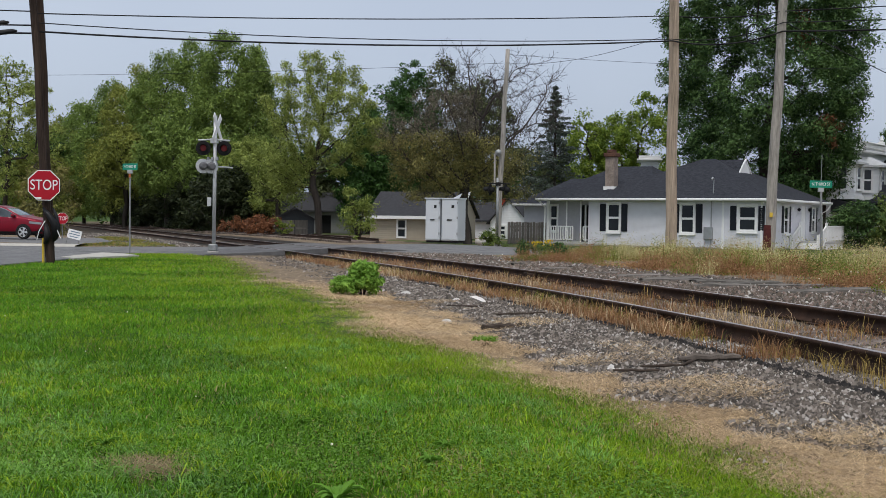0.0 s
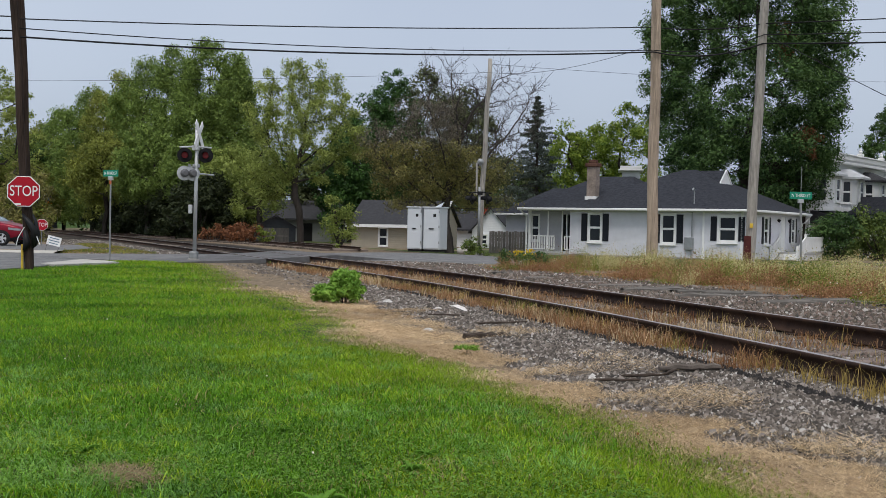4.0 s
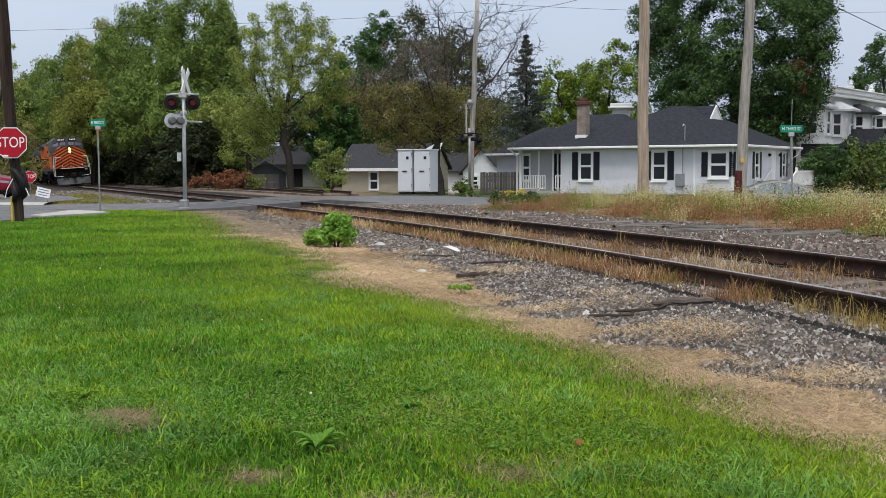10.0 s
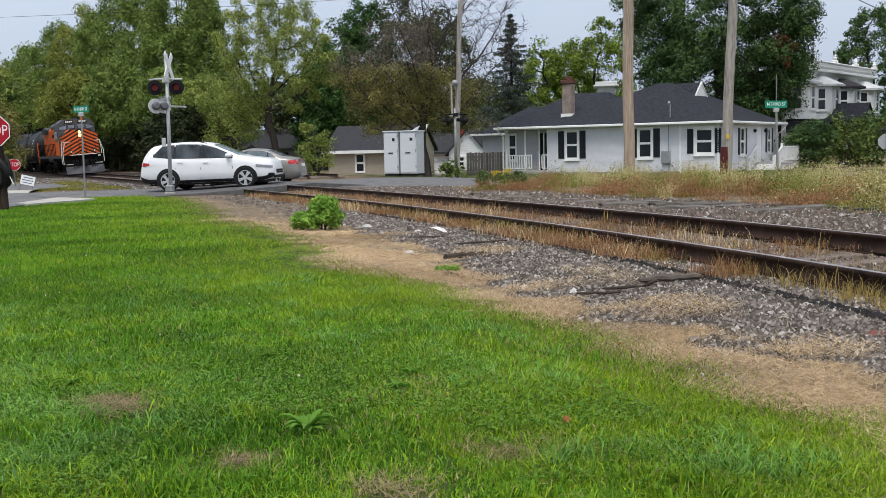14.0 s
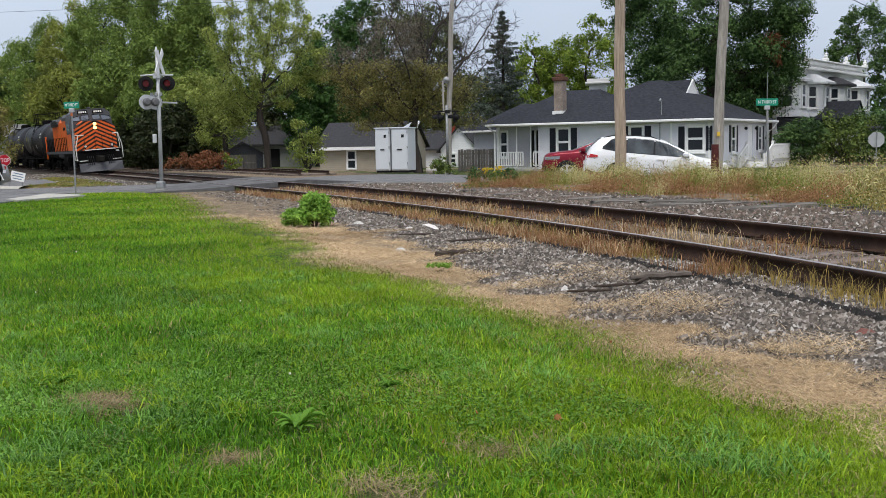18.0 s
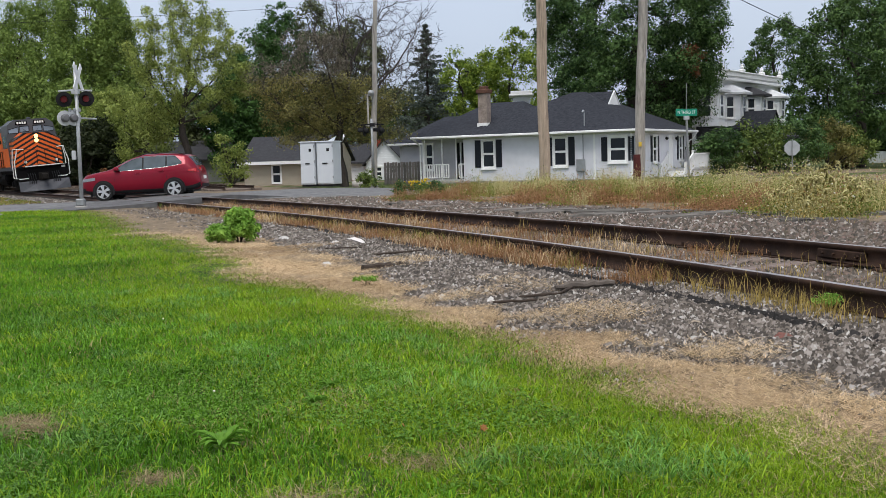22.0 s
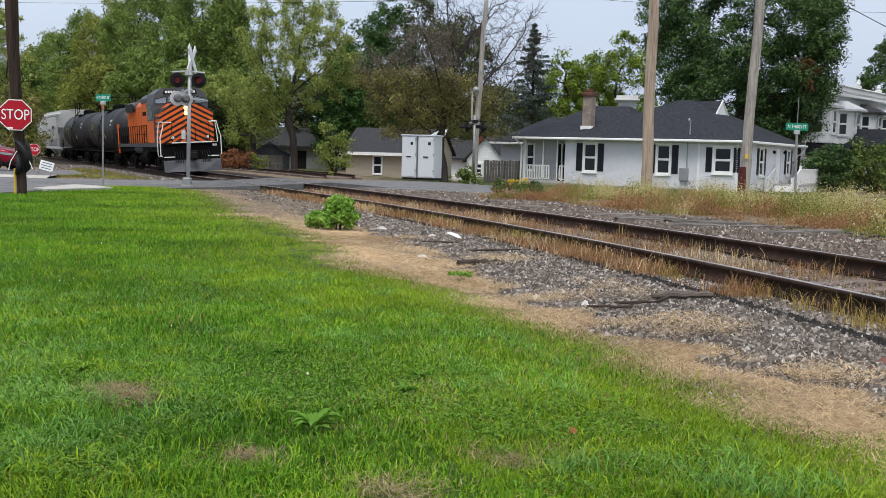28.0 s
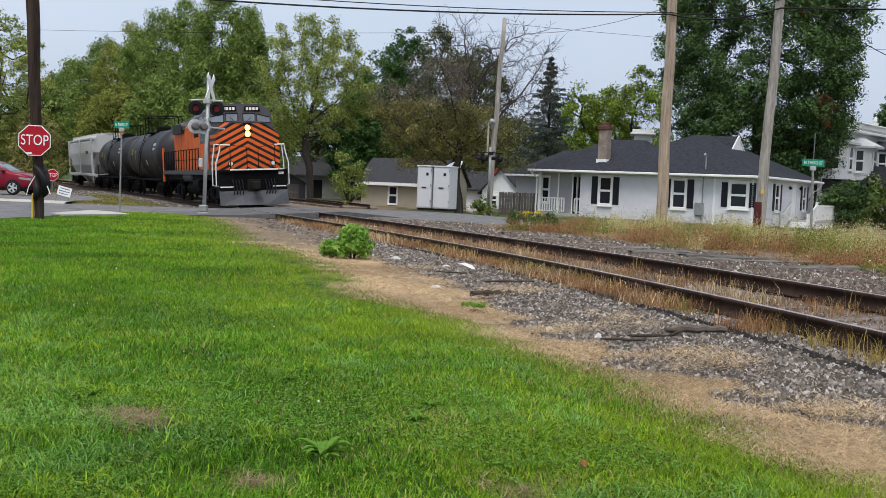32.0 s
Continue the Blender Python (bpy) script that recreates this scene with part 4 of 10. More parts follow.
def build_weeds():
    g = np.random.default_rng(31)
    # along the near rail
    x, y, lat = scatter(950, 4.8, 34, -1.12, -0.84, seed=32)
    k = patchy(x, y, 1.4, 7) * 0.6 + patchy(x, y, 3.9, 2) * 0.4 + g.uniform(-0.06, 0.06, len(x)) > 0.54
    tufts("rail_weeds_gold", x[k], y[k], 8, g.uniform(0.06, 0.25, k.sum()), 0.0032, 0.8, M_WEED_GOLD, "yellowing grass tufts along the near rail", seed=33)
    x, y, lat = scatter(300, 4.8, 36, -1.05, -0.82, seed=34)
    k = patchy(x, y, 0.9, 1) > 0.5
    tufts("rail_weeds_green", x[k], y[k], 6, g.uniform(0.08, 0.26, k.sum()), 0.0032, 0.8, M_WEED_GREEN, "green grass tufts along the near rail", seed=35)
    # between the rails
    x, y, lat = scatter(2000, 5, 35, -0.62, 0.66, seed=36)
    k = patchy(x, y, 1.0, 3) + 0.35 * (y > 13) > 0.52
    tufts("track_weeds_red", x[k], y[k], 7, g.uniform(0.04, 0.17, k.sum()) * np.where(y[k] > 13, 1.25, 1), 0.004, 1.1, M_WEED_RED, "reddish brown dying weeds between the rails", seed=37)
    x, y, lat = scatter(150, 5, 34, -0.6, 0.66, seed=38)
    tufts("track_weeds_gold", x, y, 5, g.uniform(0.1, 0.32, len(x)), 0.0032, 0.7, M_WEED_GOLD, "thin yellow stalks between the rails", seed=39)
    x, y, lat = scatter(2200, 9, 35, -1.35, -0.8, seed=61)
    k = patchy(x, y, 1.2, 4) * 0.6 + patchy(x, y, 3.5, 9) * 0.4 + g.uniform(-0.08, 0.08, len(x)) > 0.46
    x, y = x[k], y[k]
    tufts("rail_weeds_red", x, y, 7, g.uniform(0.07, 0.22, len(x)), 0.004, 1.0, M_WEED_RED, "russet weeds along the near rail", seed=62)
    x, y, lat = scatter(1500, 11, 34, -1.4, 0.3, seed=63)
    k = patchy(x, y, 1.5, 6) > 0.45
    x, y = x[k], y[k]
    tufts("rail_weeds_tan", x, y, 7, g.uniform(0.08, 0.26, len(x)), 0.004, 0.9, M_STRAW, "tan dead stalks along and between the rails", seed=64)
    # the thin verge beyond the road
    y = g.uniform(48.2, 68, 2600)
    lat = -g.uniform(3.2, 8.5, 2600)
    x = track_x(y) + lat
    k = (patchy(x, y, 0.8, 4) > 0.4) & ~((x < -16.4) & (x < -16.5 - (y - 54) * 0.375))
    tufts("verge_grass", x[k], y[k], 7, g.uniform(0.05, 0.14, k.sum()), 0.006, 1.1, M_WEED_GREEN, "short yellowing grass verge beyond the road", 0.12, seed=95)
    j = k & (g.uniform(0, 1, len(x)) < 0.8)
    tufts("verge_grass_dry", x[j], y[j], 6, g.uniform(0.05, 0.14, j.sum()), 0.006, 1.1, M_WEED_GOLD, "dry yellow grass in the verge beyond the road", 0.12, seed=97)
    # the overgrown bank towards the road: russet low growth in front and at the end by the crossing, olive and cream behind
    n = 27000
    yb = 11 + (38 - 11) * g.uniform(0, 1, n) ** 0.75
    xb = yb * g.uniform(-0.02, 0.62, n)
    lat = lateral(xb, yb)
    front = lat - 4.3 - (patchy(xb, yb, 0.5, 2) - 0.5) * 2.4 - (patchy(xb, yb, 1.7, 5) - 0.5) * 1.2
    thin = patchy(xb, yb, 1.3, 8) * 0.6 + patchy(xb, yb, 3.1, 4) * 0.4
    keep = (front > 0) & (thin > g.uniform(0.36, 0.68, n)) & (yb < near_lane(xb) - 2.2) & ~((xb < 3.2) & (yb > 31)) & (xb > 0.6)
    xb, yb, front = xb[keep], yb[keep], front[keep]
    ray = xb / yb
    right = np.exp(-((ray - 0.475) / 0.05) ** 2) * (yb < 25)
    far = np.clip((yb - 18) / 12, 0, 1)
    clump = patchy(xb, yb, 1.3, 8) * 0.6 + patchy(xb, yb, 3.1, 4) * 0.4
    ht = (0.06 + 1.35 * clump ** 2.4 + 1.0 * right * clump) * (0.34 + 0.05 * far) * (1 - 0.3 * np.clip((yb - 27) / 6, 0, 1)) * np.clip(0.55 + front / 2.4, 0, 1)
    kind = patchy(xb, yb, 0.55, 6) * 0.65 + patchy(xb, yb, 1.9, 3) * 0.35 + 0.10 * np.clip(front - 1.0, -1, 1.5) - 0.12 * (ray < 0.15)
    pick = g.uniform(0, 1, len(xb))
    red = (kind < 0.40 - 0.1 * right * (front > 0.8)) & (pick < 0.8)
    pale = ~red & (pick < 0.32 + 0.2 * (clump > 0.55) + 0.5 * right)
    green = ~red & ~pale
    ht = np.where(red, ht * 0.85, ht)
    tall = (g.uniform(0, 1, len(xb)) < 0.06 * (patchy(xb, yb, 2.6, 1) > 0.45)) & (front > 0.2)
    ht = np.where(tall, g.uniform(0.35, 0.7, len(xb)) * (0.7 - 0.25 * far), ht)
    for nm, k, m, lb in (("bank_weeds_red", red, M_WEED_RED, "russet weeds on the bank"), ("bank_weeds_pale", pale, M_WEED_PALE, "tall pale seeding grass on the bank"), ("bank_weeds_green", green, M_WEED_GREEN, "tall olive green weeds on the bank")):
        tufts(nm, xb[k], yb[k], 4, ht[k] * (1.15 if nm == "bank_weeds_pale" else 1), 0.0034, 1.4, m, lb, 0.1, seed=41 + int(k.sum()) % 7)

    def small_leaves(name, root, height, per, spread, low, high, material, label):
        """Small pointed leaves at all heights of the stalks that stand on the roots."""
        p = np.repeat(root, per, 0)
        p[:, :2] += g.normal(0, spread, (len(p), 2))
        p[:, 2] += np.repeat(height, per) * g.uniform(0.1, 1.0, len(p))
        d = g.normal(0, 1, (len(p), 3))
        e = np.cross(d, g.normal(0, 1, (len(p), 3)))
        w = g.uniform(low, high, len(p))[:, None]
        d *= w / np.linalg.norm(d, axis=1)[:, None]
        e *= w * 0.6 / np.linalg.norm(e, axis=1)[:, None]
        v = np.stack([p - d, p + e, p + d, p - e], 1).reshape(-1, 3)
        tagged(soup(name, v, np.arange(len(v)).reshape(-1, 4), material), label, "weeds", kind="stuff")

    roots = np.stack([xb, yb, land(xb, yb)], 1)
    for nm, k, m, lb in (("bank_leaves_red", red, M_WEED_RED, "small russet leaves of the bank weeds"), ("bank_leaves_gold", pale, M_WEED_GOLD, "small yellow leaves of the bank weeds"), ("bank_leaves_green", green, M_WEED_GREEN, "small olive leaves of the bank weeds")):
        small_leaves(nm, roots[k], ht[k], 11, 0.09, 0.011, 0.026, m, lb)
    # taller brush in clumps along the front of the bank, each plant of one colour
    pool = np.where((front > 0.15) & (front < 4.5) & (yb < 34))[0]
    pick = pool[g.choice(len(pool), 460, replace=False)]
    sort = kind[pick] + 0.25 * right[pick] + g.uniform(-0.12, 0.12, len(pick))
    for nm, k, m, lb, sd in (("brush_red", sort < 0.40, M_WEED_RED, "bushy russet brush on the bank", 74), ("brush_green", (sort >= 0.40) & (sort < 0.55), M_WEED_GREEN, "bushy olive green brush on the bank", 75), ("brush_gold", sort >= 0.55, M_WEED_PALE, "bushy yellow seeding brush on the bank", 76)):
        per = 14
        at_x = np.repeat(xb[pick[k]], per) + g.normal(0, 0.2, k.sum() * per)
        at_y = np.repeat(yb[pick[k]], per) + g.normal(0, 0.2, k.sum() * per)
        size = np.repeat((0.16 + 0.62 * g.uniform(0, 1, k.sum()) ** 1.5 + 0.08 * right[pick[k]]) * np.clip(0.55 + front[pick[k]] / 2.2, 0, 1), per) * g.uniform(0.55, 1.1, k.sum() * per)
        tufts(nm, at_x, at_y, 3, size, 0.003, 0.7, m, lb, 0.05, seed=sd)
        small_leaves(nm + "_leaves", np.stack([at_x, at_y, land(at_x, at_y)], 1), size, 18, 0.06, 0.009, 0.021, m, "small leaves of the " + lb)
    # flower heads
    k = (g.uniform(0, 1, len(xb)) < 0.12) & (ht > 0.12)
    fx, fy = xb[k] + g.normal(0, 0.1, k.sum()), yb[k]
    fz = land(fx, fy) + ht[k] * g.uniform(0.6, 1.05, k.sum())
    v0, f0 = icosa()
    s = g.uniform(0.008, 0.018, len(fx))
    v = v0[None] * s[:, None, None] + np.stack([fx, fy, fz], 1)[:, None]
    tagged(soup("white_flowers", v.reshape(-1, 3), (f0[None] + (np.arange(len(fx)) * 12)[:, None, None]).reshape(-1, 3), M_FLOWER), "small cream flower heads among the weeds", "flowers", kind="stuff")
    # foxtails: drooping seed heads in short bent pieces
    k = (right > 0.25) & pale & (g.uniform(0, 1, len(xb)) < 0.7) & (clump > 0.4)
    x, y, n = xb[k], yb[k], int(k.sum())
    a = g.uniform(0, 2 * np.pi, n)
    size = g.uniform(0.05, 0.085, n)
    v = []
    for i in range(6):
        u = i / 5 * 2.4
        r = size * (1 - np.cos(u))
        up = land(x, y) + ht[k] * 1.1 + size * 1.5 * np.sin(u)
        fat = 0.016 * math.sin(math.pi * (0.15 + 0.75 * i / 5))
        c = np.stack([x + np.cos(a) * r, y + np.sin(a) * r, up], 1)
        side = np.stack([-np.sin(a), np.cos(a), np.zeros(n)], 1) * fat
        v += [c + side, c - side, c + np.array([0, 0, fat * 1.2])]
    v = np.stack(v, 1).reshape(-1, 3)
    f = []
    for i in range(5):
        for j in range(3):
            f.append((i * 3 + j, i * 3 + (j + 1) % 3, i * 3 + 3 + (j + 1) % 3, i * 3 + 3 + j))
    f = (np.array(f)[None] + (np.arange(n) * 18)[:, None, None]).reshape(-1, 4)
    tagged(soup("seed_heads", v, f, M_WEED_PALE), "drooping pale foxtail seed heads of tall grass", "weeds", kind="stuff")
    # ragged growth along the far side and around the poles
    x = g.uniform(1.5, 12, 240)
    y = near_lane(x) - 2.3 - g.uniform(0, 1.5, 240)
    k = (x > 4.5)
    tufts("roadside_weeds", x[k], y[k], 9, g.uniform(0.08, 0.2, k.sum()), 0.009, 0.6, M_WEED_GREEN, "tall green weeds at the roadside", 0.15, seed=49)


build_weeds()

# ---- materials of buildings ----
M_SIDING = mat("light_grey_painted_boards", (0.64, 0.64, 0.68), 0.6, var=0.06, scale=3, bump=0.1, bscale=30)
M_SIDING_W = siding("white_siding", (0.78, 0.79, 0.8), 0.12)
M_SIDING_TAN = siding("tan_siding", (0.40, 0.355, 0.28), 0.13)
M_SIDING_GREY = siding("dull_grey_siding", (0.25, 0.255, 0.25), 0.14)
M_TRIM = mat("white_trim", (0.78, 0.78, 0.77), 0.5, var=0.05, scale=5)
M_ROOF = mat("dark_shingles", (0.020, 0.022, 0.028), 0.95, var=0.3, scale=26, bump=0.5, bscale=18, col2=(0.034, 0.036, 0.044), spec=0.2)
M_ROOF_GREY = mat("grey_shingles", (0.042, 0.042, 0.046), 0.95, spec=0.2, var=0.25, scale=22, bump=0.5, bscale=18)
M_SHUTTER = mat("dark_shutter", (0.014, 0.016, 0.022), 0.45, var=0.15)
M_PANE = mat("window_glass", (0.02, 0.024, 0.03), 0.08, var=0.2, scale=1.5, spec=0.3)
M_CHIMNEY = mat("pale_chimney_brick", (0.25, 0.205, 0.175), 0.9, var=0.3, scale=12, bump=0.6, bscale=25)
M_BRICK = mat("dark_brick", (0.055, 0.042, 0.036), 0.9, var=0.4, scale=14, bump=0.5, bscale=25)
M_POT = mat("rusty_chimney_cap", (0.10, 0.05, 0.035), 0.8, var=0.3, scale=9)
M_METAL_GREY = mat("grey_metal", (0.30, 0.31, 0.32), 0.45, metal=0.5, var=0.15, scale=5)
M_BAYROOF = mat("pale_bay_roof", (0.58, 0.59, 0.6), 0.6, var=0.12, scale=3)
M_CABINET = mat("white_painted_steel", (0.60, 0.635, 0.675), 0.4, var=0.1, scale=2.2, bump=0.05, col2=(0.52, 0.55, 0.57))
M_DARKGAP = mat("dark_opening", (0.012, 0.012, 0.013), 0.8, var=0.1)
M_STEP = mat("weathered_step", (0.42, 0.42, 0.41), 0.8, var=0.15)
M_FOUNDATION = mat("block_foundation", (0.30, 0.29, 0.27), 0.9, var=0.15, scale=5)
M_FENCE = mat("grey_fence_boards", (0.17, 0.155, 0.14), 0.9, var=0.25, scale=6, each=0.3, stretch=(5, 5, 0.7))


def window(parent, w, h, m, sash=True, trim=0.09, shutters=0.0, sill=True):
    """A sash window that looks along its own -y; m is the middle of its opening on the wall."""
    o = new("window")
    o.parent = parent
    o.matrix_basis = m
    t = trim
    fr = part("window_frame", boxes((-w / 2 - t, w / 2 + t, -0.05, 0.06, h / 2, h / 2 + t * 1.2), (-w / 2 - t, w / 2 + t, -0.05, 0.06, -h / 2 - t, -h / 2), (-w / 2 - t, -w / 2, -0.05, 0.06, -h / 2, h / 2), (w / 2, w / 2 + t, -0.05, 0.06, -h / 2, h / 2), bevel=0.008), M_TRIM, o)
    rows = [(-w / 2, w / 2, -0.02, 0.03, -0.022, 0.022)] if sash else []
    e = 0.035
    for lo, hi in (((-h / 2, -0.022), (0.022, h / 2)) if sash else ((-h / 2, h / 2),)):
        rows += [(-w / 2, -w / 2 + e, -0.01, 0.03, lo, hi), (w / 2 - e, w / 2, -0.01, 0.03, lo, hi), (-w / 2 + e, w / 2 - e, -0.01, 0.03, lo, lo + e), (-w / 2 + e, w / 2 - e, -0.01, 0.03, hi - e, hi)]
    part("sash", boxes(*rows), M_TRIM, o)
    if sash:
        part("pane", boxes((-w / 2 + 0.01, w / 2 - 0.01, 0.008, 0.016, 0.0, h / 2 - 0.01)), M_PANE, o)
        part("pane", boxes((-w / 2 + 0.01, w / 2 - 0.01, 0.012, 0.02, -h / 2 + 0.01, 0.0)), M_PANE, o)
    else:
        part("pane", boxes((-w / 2 + 0.01, w / 2 - 0.01, 0.008, 0.016, -h / 2 + 0.01, h / 2 - 0.01)), M_PANE, o)
    if sill:
        part("sill", boxes((-w / 2 - t - 0.03, w / 2 + t + 0.03, -0.10, 0.0, -h / 2 - t - 0.05, -h / 2 - t), bevel=0.008), M_TRIM, o)
    if shutters:
        for s in (-1, 1):
            x0 = s * (w / 2 + t + 0.03)
            x1 = x0 + s * shutters
            a, c = min(x0, x1), max(x0, x1)
            rows = [(a, c, -0.03, 0.0, -h / 2 - 0.02, h / 2 + 0.04)]
            k = 12
            for i in range(k):
                z = -h / 2 + 0.04 + (h - 0.06) * i / k
                rows.append((a + 0.04, c - 0.04, -0.045, -0.03, z, z + 0.06))
            part("shutter", boxes(*rows), M_SHUTTER, o, "dark louvred shutter")
    return o


def hip_roof(bm, x0, x1, y0, y1, z0, z1, r0, r1, thick=0.12):
    """A hipped roof over a rectangle, with its ridge along x from r0 to r1."""
    ym = (y0 + y1) / 2
    v = [bm.verts.new(p) for p in ((x0, y0, z0), (x1, y0, z0), (x1, y1, z0), (x0, y1, z0), (r0, ym, z1), (r1, ym, z1), (x0, y0, z0 - thick), (x1, y0, z0 - thick), (x1, y1, z0 - thick), (x0, y1, z0 - thick))]
    for f in ((0, 1, 5, 4), (1, 2, 5), (2, 3, 4, 5), (3, 0, 4), (0, 6, 7, 1), (1, 7, 8, 2), (2, 8, 9, 3), (3, 9, 6, 0), (9, 8, 7, 6)):
        bm.faces.new([v[i] for i in f])
    return bm


def gable_roof(bm, x0, x1, y0, y1, z0, z1, thick=0.12):
    """Ridge along x."""
    ym = (y0 + y1) / 2
    for a, c in (((y0, z0), (ym, z1)), ((y1, z0), (ym, z1))):
        v = [bm.verts.new((x, p[0], p[1] + d)) for d in (0, -thick) for x, p in ((x0, a), (x1, a), (x1, c), (x0, c))]
        for f in ((0, 1, 2, 3), (7, 6, 5, 4), (0, 4, 5, 1), (1, 5, 6, 2), (2, 6, 7, 3), (3, 7, 4, 0)):
            bm.faces.new([v[i] for i in f])
    return bm


def wall_with_holes(bm, u0, u1, z0, z1, holes, put, t=0.16):
    """A wall in pieces round its openings. put(u, d, z) gives the place; d runs into the house."""
    us = sorted({u0, u1, *[h[0] for h in holes], *[h[1] for h in holes]})
    for a, c in zip(us, us[1:]):
        cuts = sorted([(h[2], h[3]) for h in holes if h[0] <= a + 1e-6 and h[1] >= c - 1e-6])
        z = z0
        for lo, hi in cuts + [(z1, z1)]:
            if lo > z + 1e-4:
                vs = [bm.verts.new(put(u, d, zz)) for u in (a, c) for d in (0, t) for zz in (z, lo)]
                for f in ((0, 1, 3, 2), (4, 6, 7, 5), (0, 4, 5, 1), (2, 3, 7, 6), (0, 2, 6, 4), (1, 5, 7, 3)):
                    bm.faces.new([vs[i] for i in f])
            z = hi
    return bm


def lapped(u0, u1, z0, z1, holes, put, step=0.115):
    """A wall clad with lapped boards: each row leans out at its foot over the one below."""
    bm = bmesh.new()
    rows = int(math.ceil((z1 - z0) / step))
    for i in range(rows):
        lo, hi = z0 + i * step, min(z1, z0 + (i + 1) * step)
        cut = [(a, c, max(p, lo), min(q, hi)) for a, c, p, q in holes if q > lo + 1e-4 and p < hi - 1e-4]
        wall_with_holes(bm, u0, u1, lo, hi, cut, lambda u, d, z: put(u, d - (0.011 * (hi - z) / step if d < 0.01 else 0), z))
    return bm


def build_house():
    g = -0.32
    h = thing("bungalow", pose(15.85, 54.0, 0, 0, 0, -34.4), "single-storey light grey sided bungalow with dark hipped roof and black shutters", "house")
    top = 2.2
    # front wall: main run, with the porch cut out of its end
    holes = [(-4.24, -3.58, 0.55, 1.98), (-8.42, -7.76, 0.55, 1.98)]
    wall = part("wall", lapped(-9.6, -2.0, g, top, holes, lambda u, d, z: (u, d, z)), M_SIDING, h)
    part("wall", lapped(-2.0, 0.0, g, top, [(-1.15, -0.33, 0.72, 1.9)], lambda u, d, z: (u, d - 0.06, z)), M_SIDING, h)
    part("corner_trim", boxes((-2.05, -1.95, -0.09, 0.0, g, top)), M_TRIM, h)
    part("corner_trim", boxes((-0.06, 0.03, -0.09, 0.03, g, top)), M_TRIM, h)
    # side wall towards the steps
    holes = [(3.55, 4.2, 0.6, 1.95), (6.6, 7.5, 0.02, 2.05), (8.6, 9.2, 0.65, 1.95)]
    part("wall", lapped(0.1, 10.4, g, top, holes, lambda u, d, z: (-d, u, z)), M_SIDING, h)
    part("wall", boxes((-12.2, -0.2, 10.24, 10.4, g, top)), M_SIDING, h)
    part("wall", boxes((-12.56, -12.4, 0.6, 10.2, g, top)), M_SIDING, h)
    # porch: recessed back wall with a window and a dark doorway
    holes = [(-12.28, -11.86, 0.5, 1.9), (-10.36, -9.66, -0.1, 1.95)]
    # darker grey than the other walls: the porch's shade is in the colour
    part("wall", wall_with_holes(bmesh.new(), -12.4, -9.6, g, top, holes, lambda u, d, z: (u, 0.6 + d, z)), mat("shaded_porch_siding", (0.40, 0.40, 0.42), 0.7, var=0.06), h)
    part("wall", boxes((-9.6, -9.44, 0.16, 0.76, g, top)), M_SIDING, h)
    window(h, 0.42, 1.4, pose(-12.07, 0.6, 1.2), trim=0.07)
    part("door_frame", boxes((-10.12, -10.06, 0.56, 0.7, -0.1, 1.95)), M_TRIM, h)
    part("door", boxes((-10.36, -9.66, 0.70, 0.74, -0.1, 1.95)), M_DARKGAP, h, "dark open doorway under the porch")
    part("porch_floor", boxes((-12.2, -9.6, 0.0, 0.6, g, -0.08)), M_STEP, h)
    for x, e in ((-12.15, 0.06), (-11.0, 0.025), (-10.12, 0.025)):
        part("porch_post", boxes((x - e, x + e, 0.1 - e, 0.1 + e, -0.08, top)), M_TRIM, h)
    for x0, x1 in ((-12.1, -10.6), (-9.95, -9.62)):
        rail = part("porch_railing", boxes((x0, x1, 0.05, 0.12, 0.72, 0.78)), M_TRIM, h)
        part("bottom_rail", boxes((x0, x1, 0.05, 0.12, 0.0, 0.05)), M_TRIM, rail)
        k = max(2, int((x1 - x0) / 0.14))
        for i in range(k + 1):
            x = x0 + (x1 - x0) * i / k
            part("baluster", boxes((x - 0.025, x + 0.025, 0.06, 0.11, 0.05, 0.72)), M_TRIM, rail)
    # windows of the front
    for x, z, w, hh in ((-3.91, 1.265, 0.66, 1.43), (-8.09, 1.265, 0.66, 1.43)):
        window(h, w, hh, pose(x, 0, z), shutters=0.35, trim=0.1)
    window(h, 0.82, 1.18, pose(-0.74, -0.06, 1.31), shutters=0.32, trim=0.12)
    window(h, 0.65, 1.35, pose(0, 3.87, 1.27, 0, 0, 90), shutters=0.32)
    window(h, 0.6, 1.3, pose(0, 8.9, 1.3, 0, 0, 90), shutters=0.3)
    part("door", boxes((-0.1, -0.04, 6.6, 7.5, 0.02, 2.05), bevel=0.01), M_TRIM, h, "white panelled side door")
    # roof
    bm = hip_roof(bmesh.new(), -9.9, 0.45, -0.45, 10.85, 2.32, 4.62, -5.2, -4.4)
    prism(bm, [(4.2, 3.75), (6.2, 3.75), (5.2, 4.56)], -4.6, -2.75, "yz")
    roof = part("roof", bm, M_ROOF, h)
    part("roof", hip_roof(bmesh.new(), -12.65, -5.5, -0.45, 9.6, 2.312, 4.25, -10.2, -7.9), M_ROOF, h)
    part("wing_roof", hip_roof(bmesh.new(), -15.2, -11.5, 1.4, 9.0, 2.02, 3.6, -13.4, -12.5), M_ROOF, h)
    part("wing_wall", boxes((-14.7, -12.32, 1.8, 8.6, g, 1.96)), M_SIDING, h)
    part("gablet", prism(bmesh.new(), [(4.3, 3.8), (6.1, 3.8), (5.2, 4.5)], -2.75, -2.70, "yz"), M_TRIM, h, "white triangular gable vent")
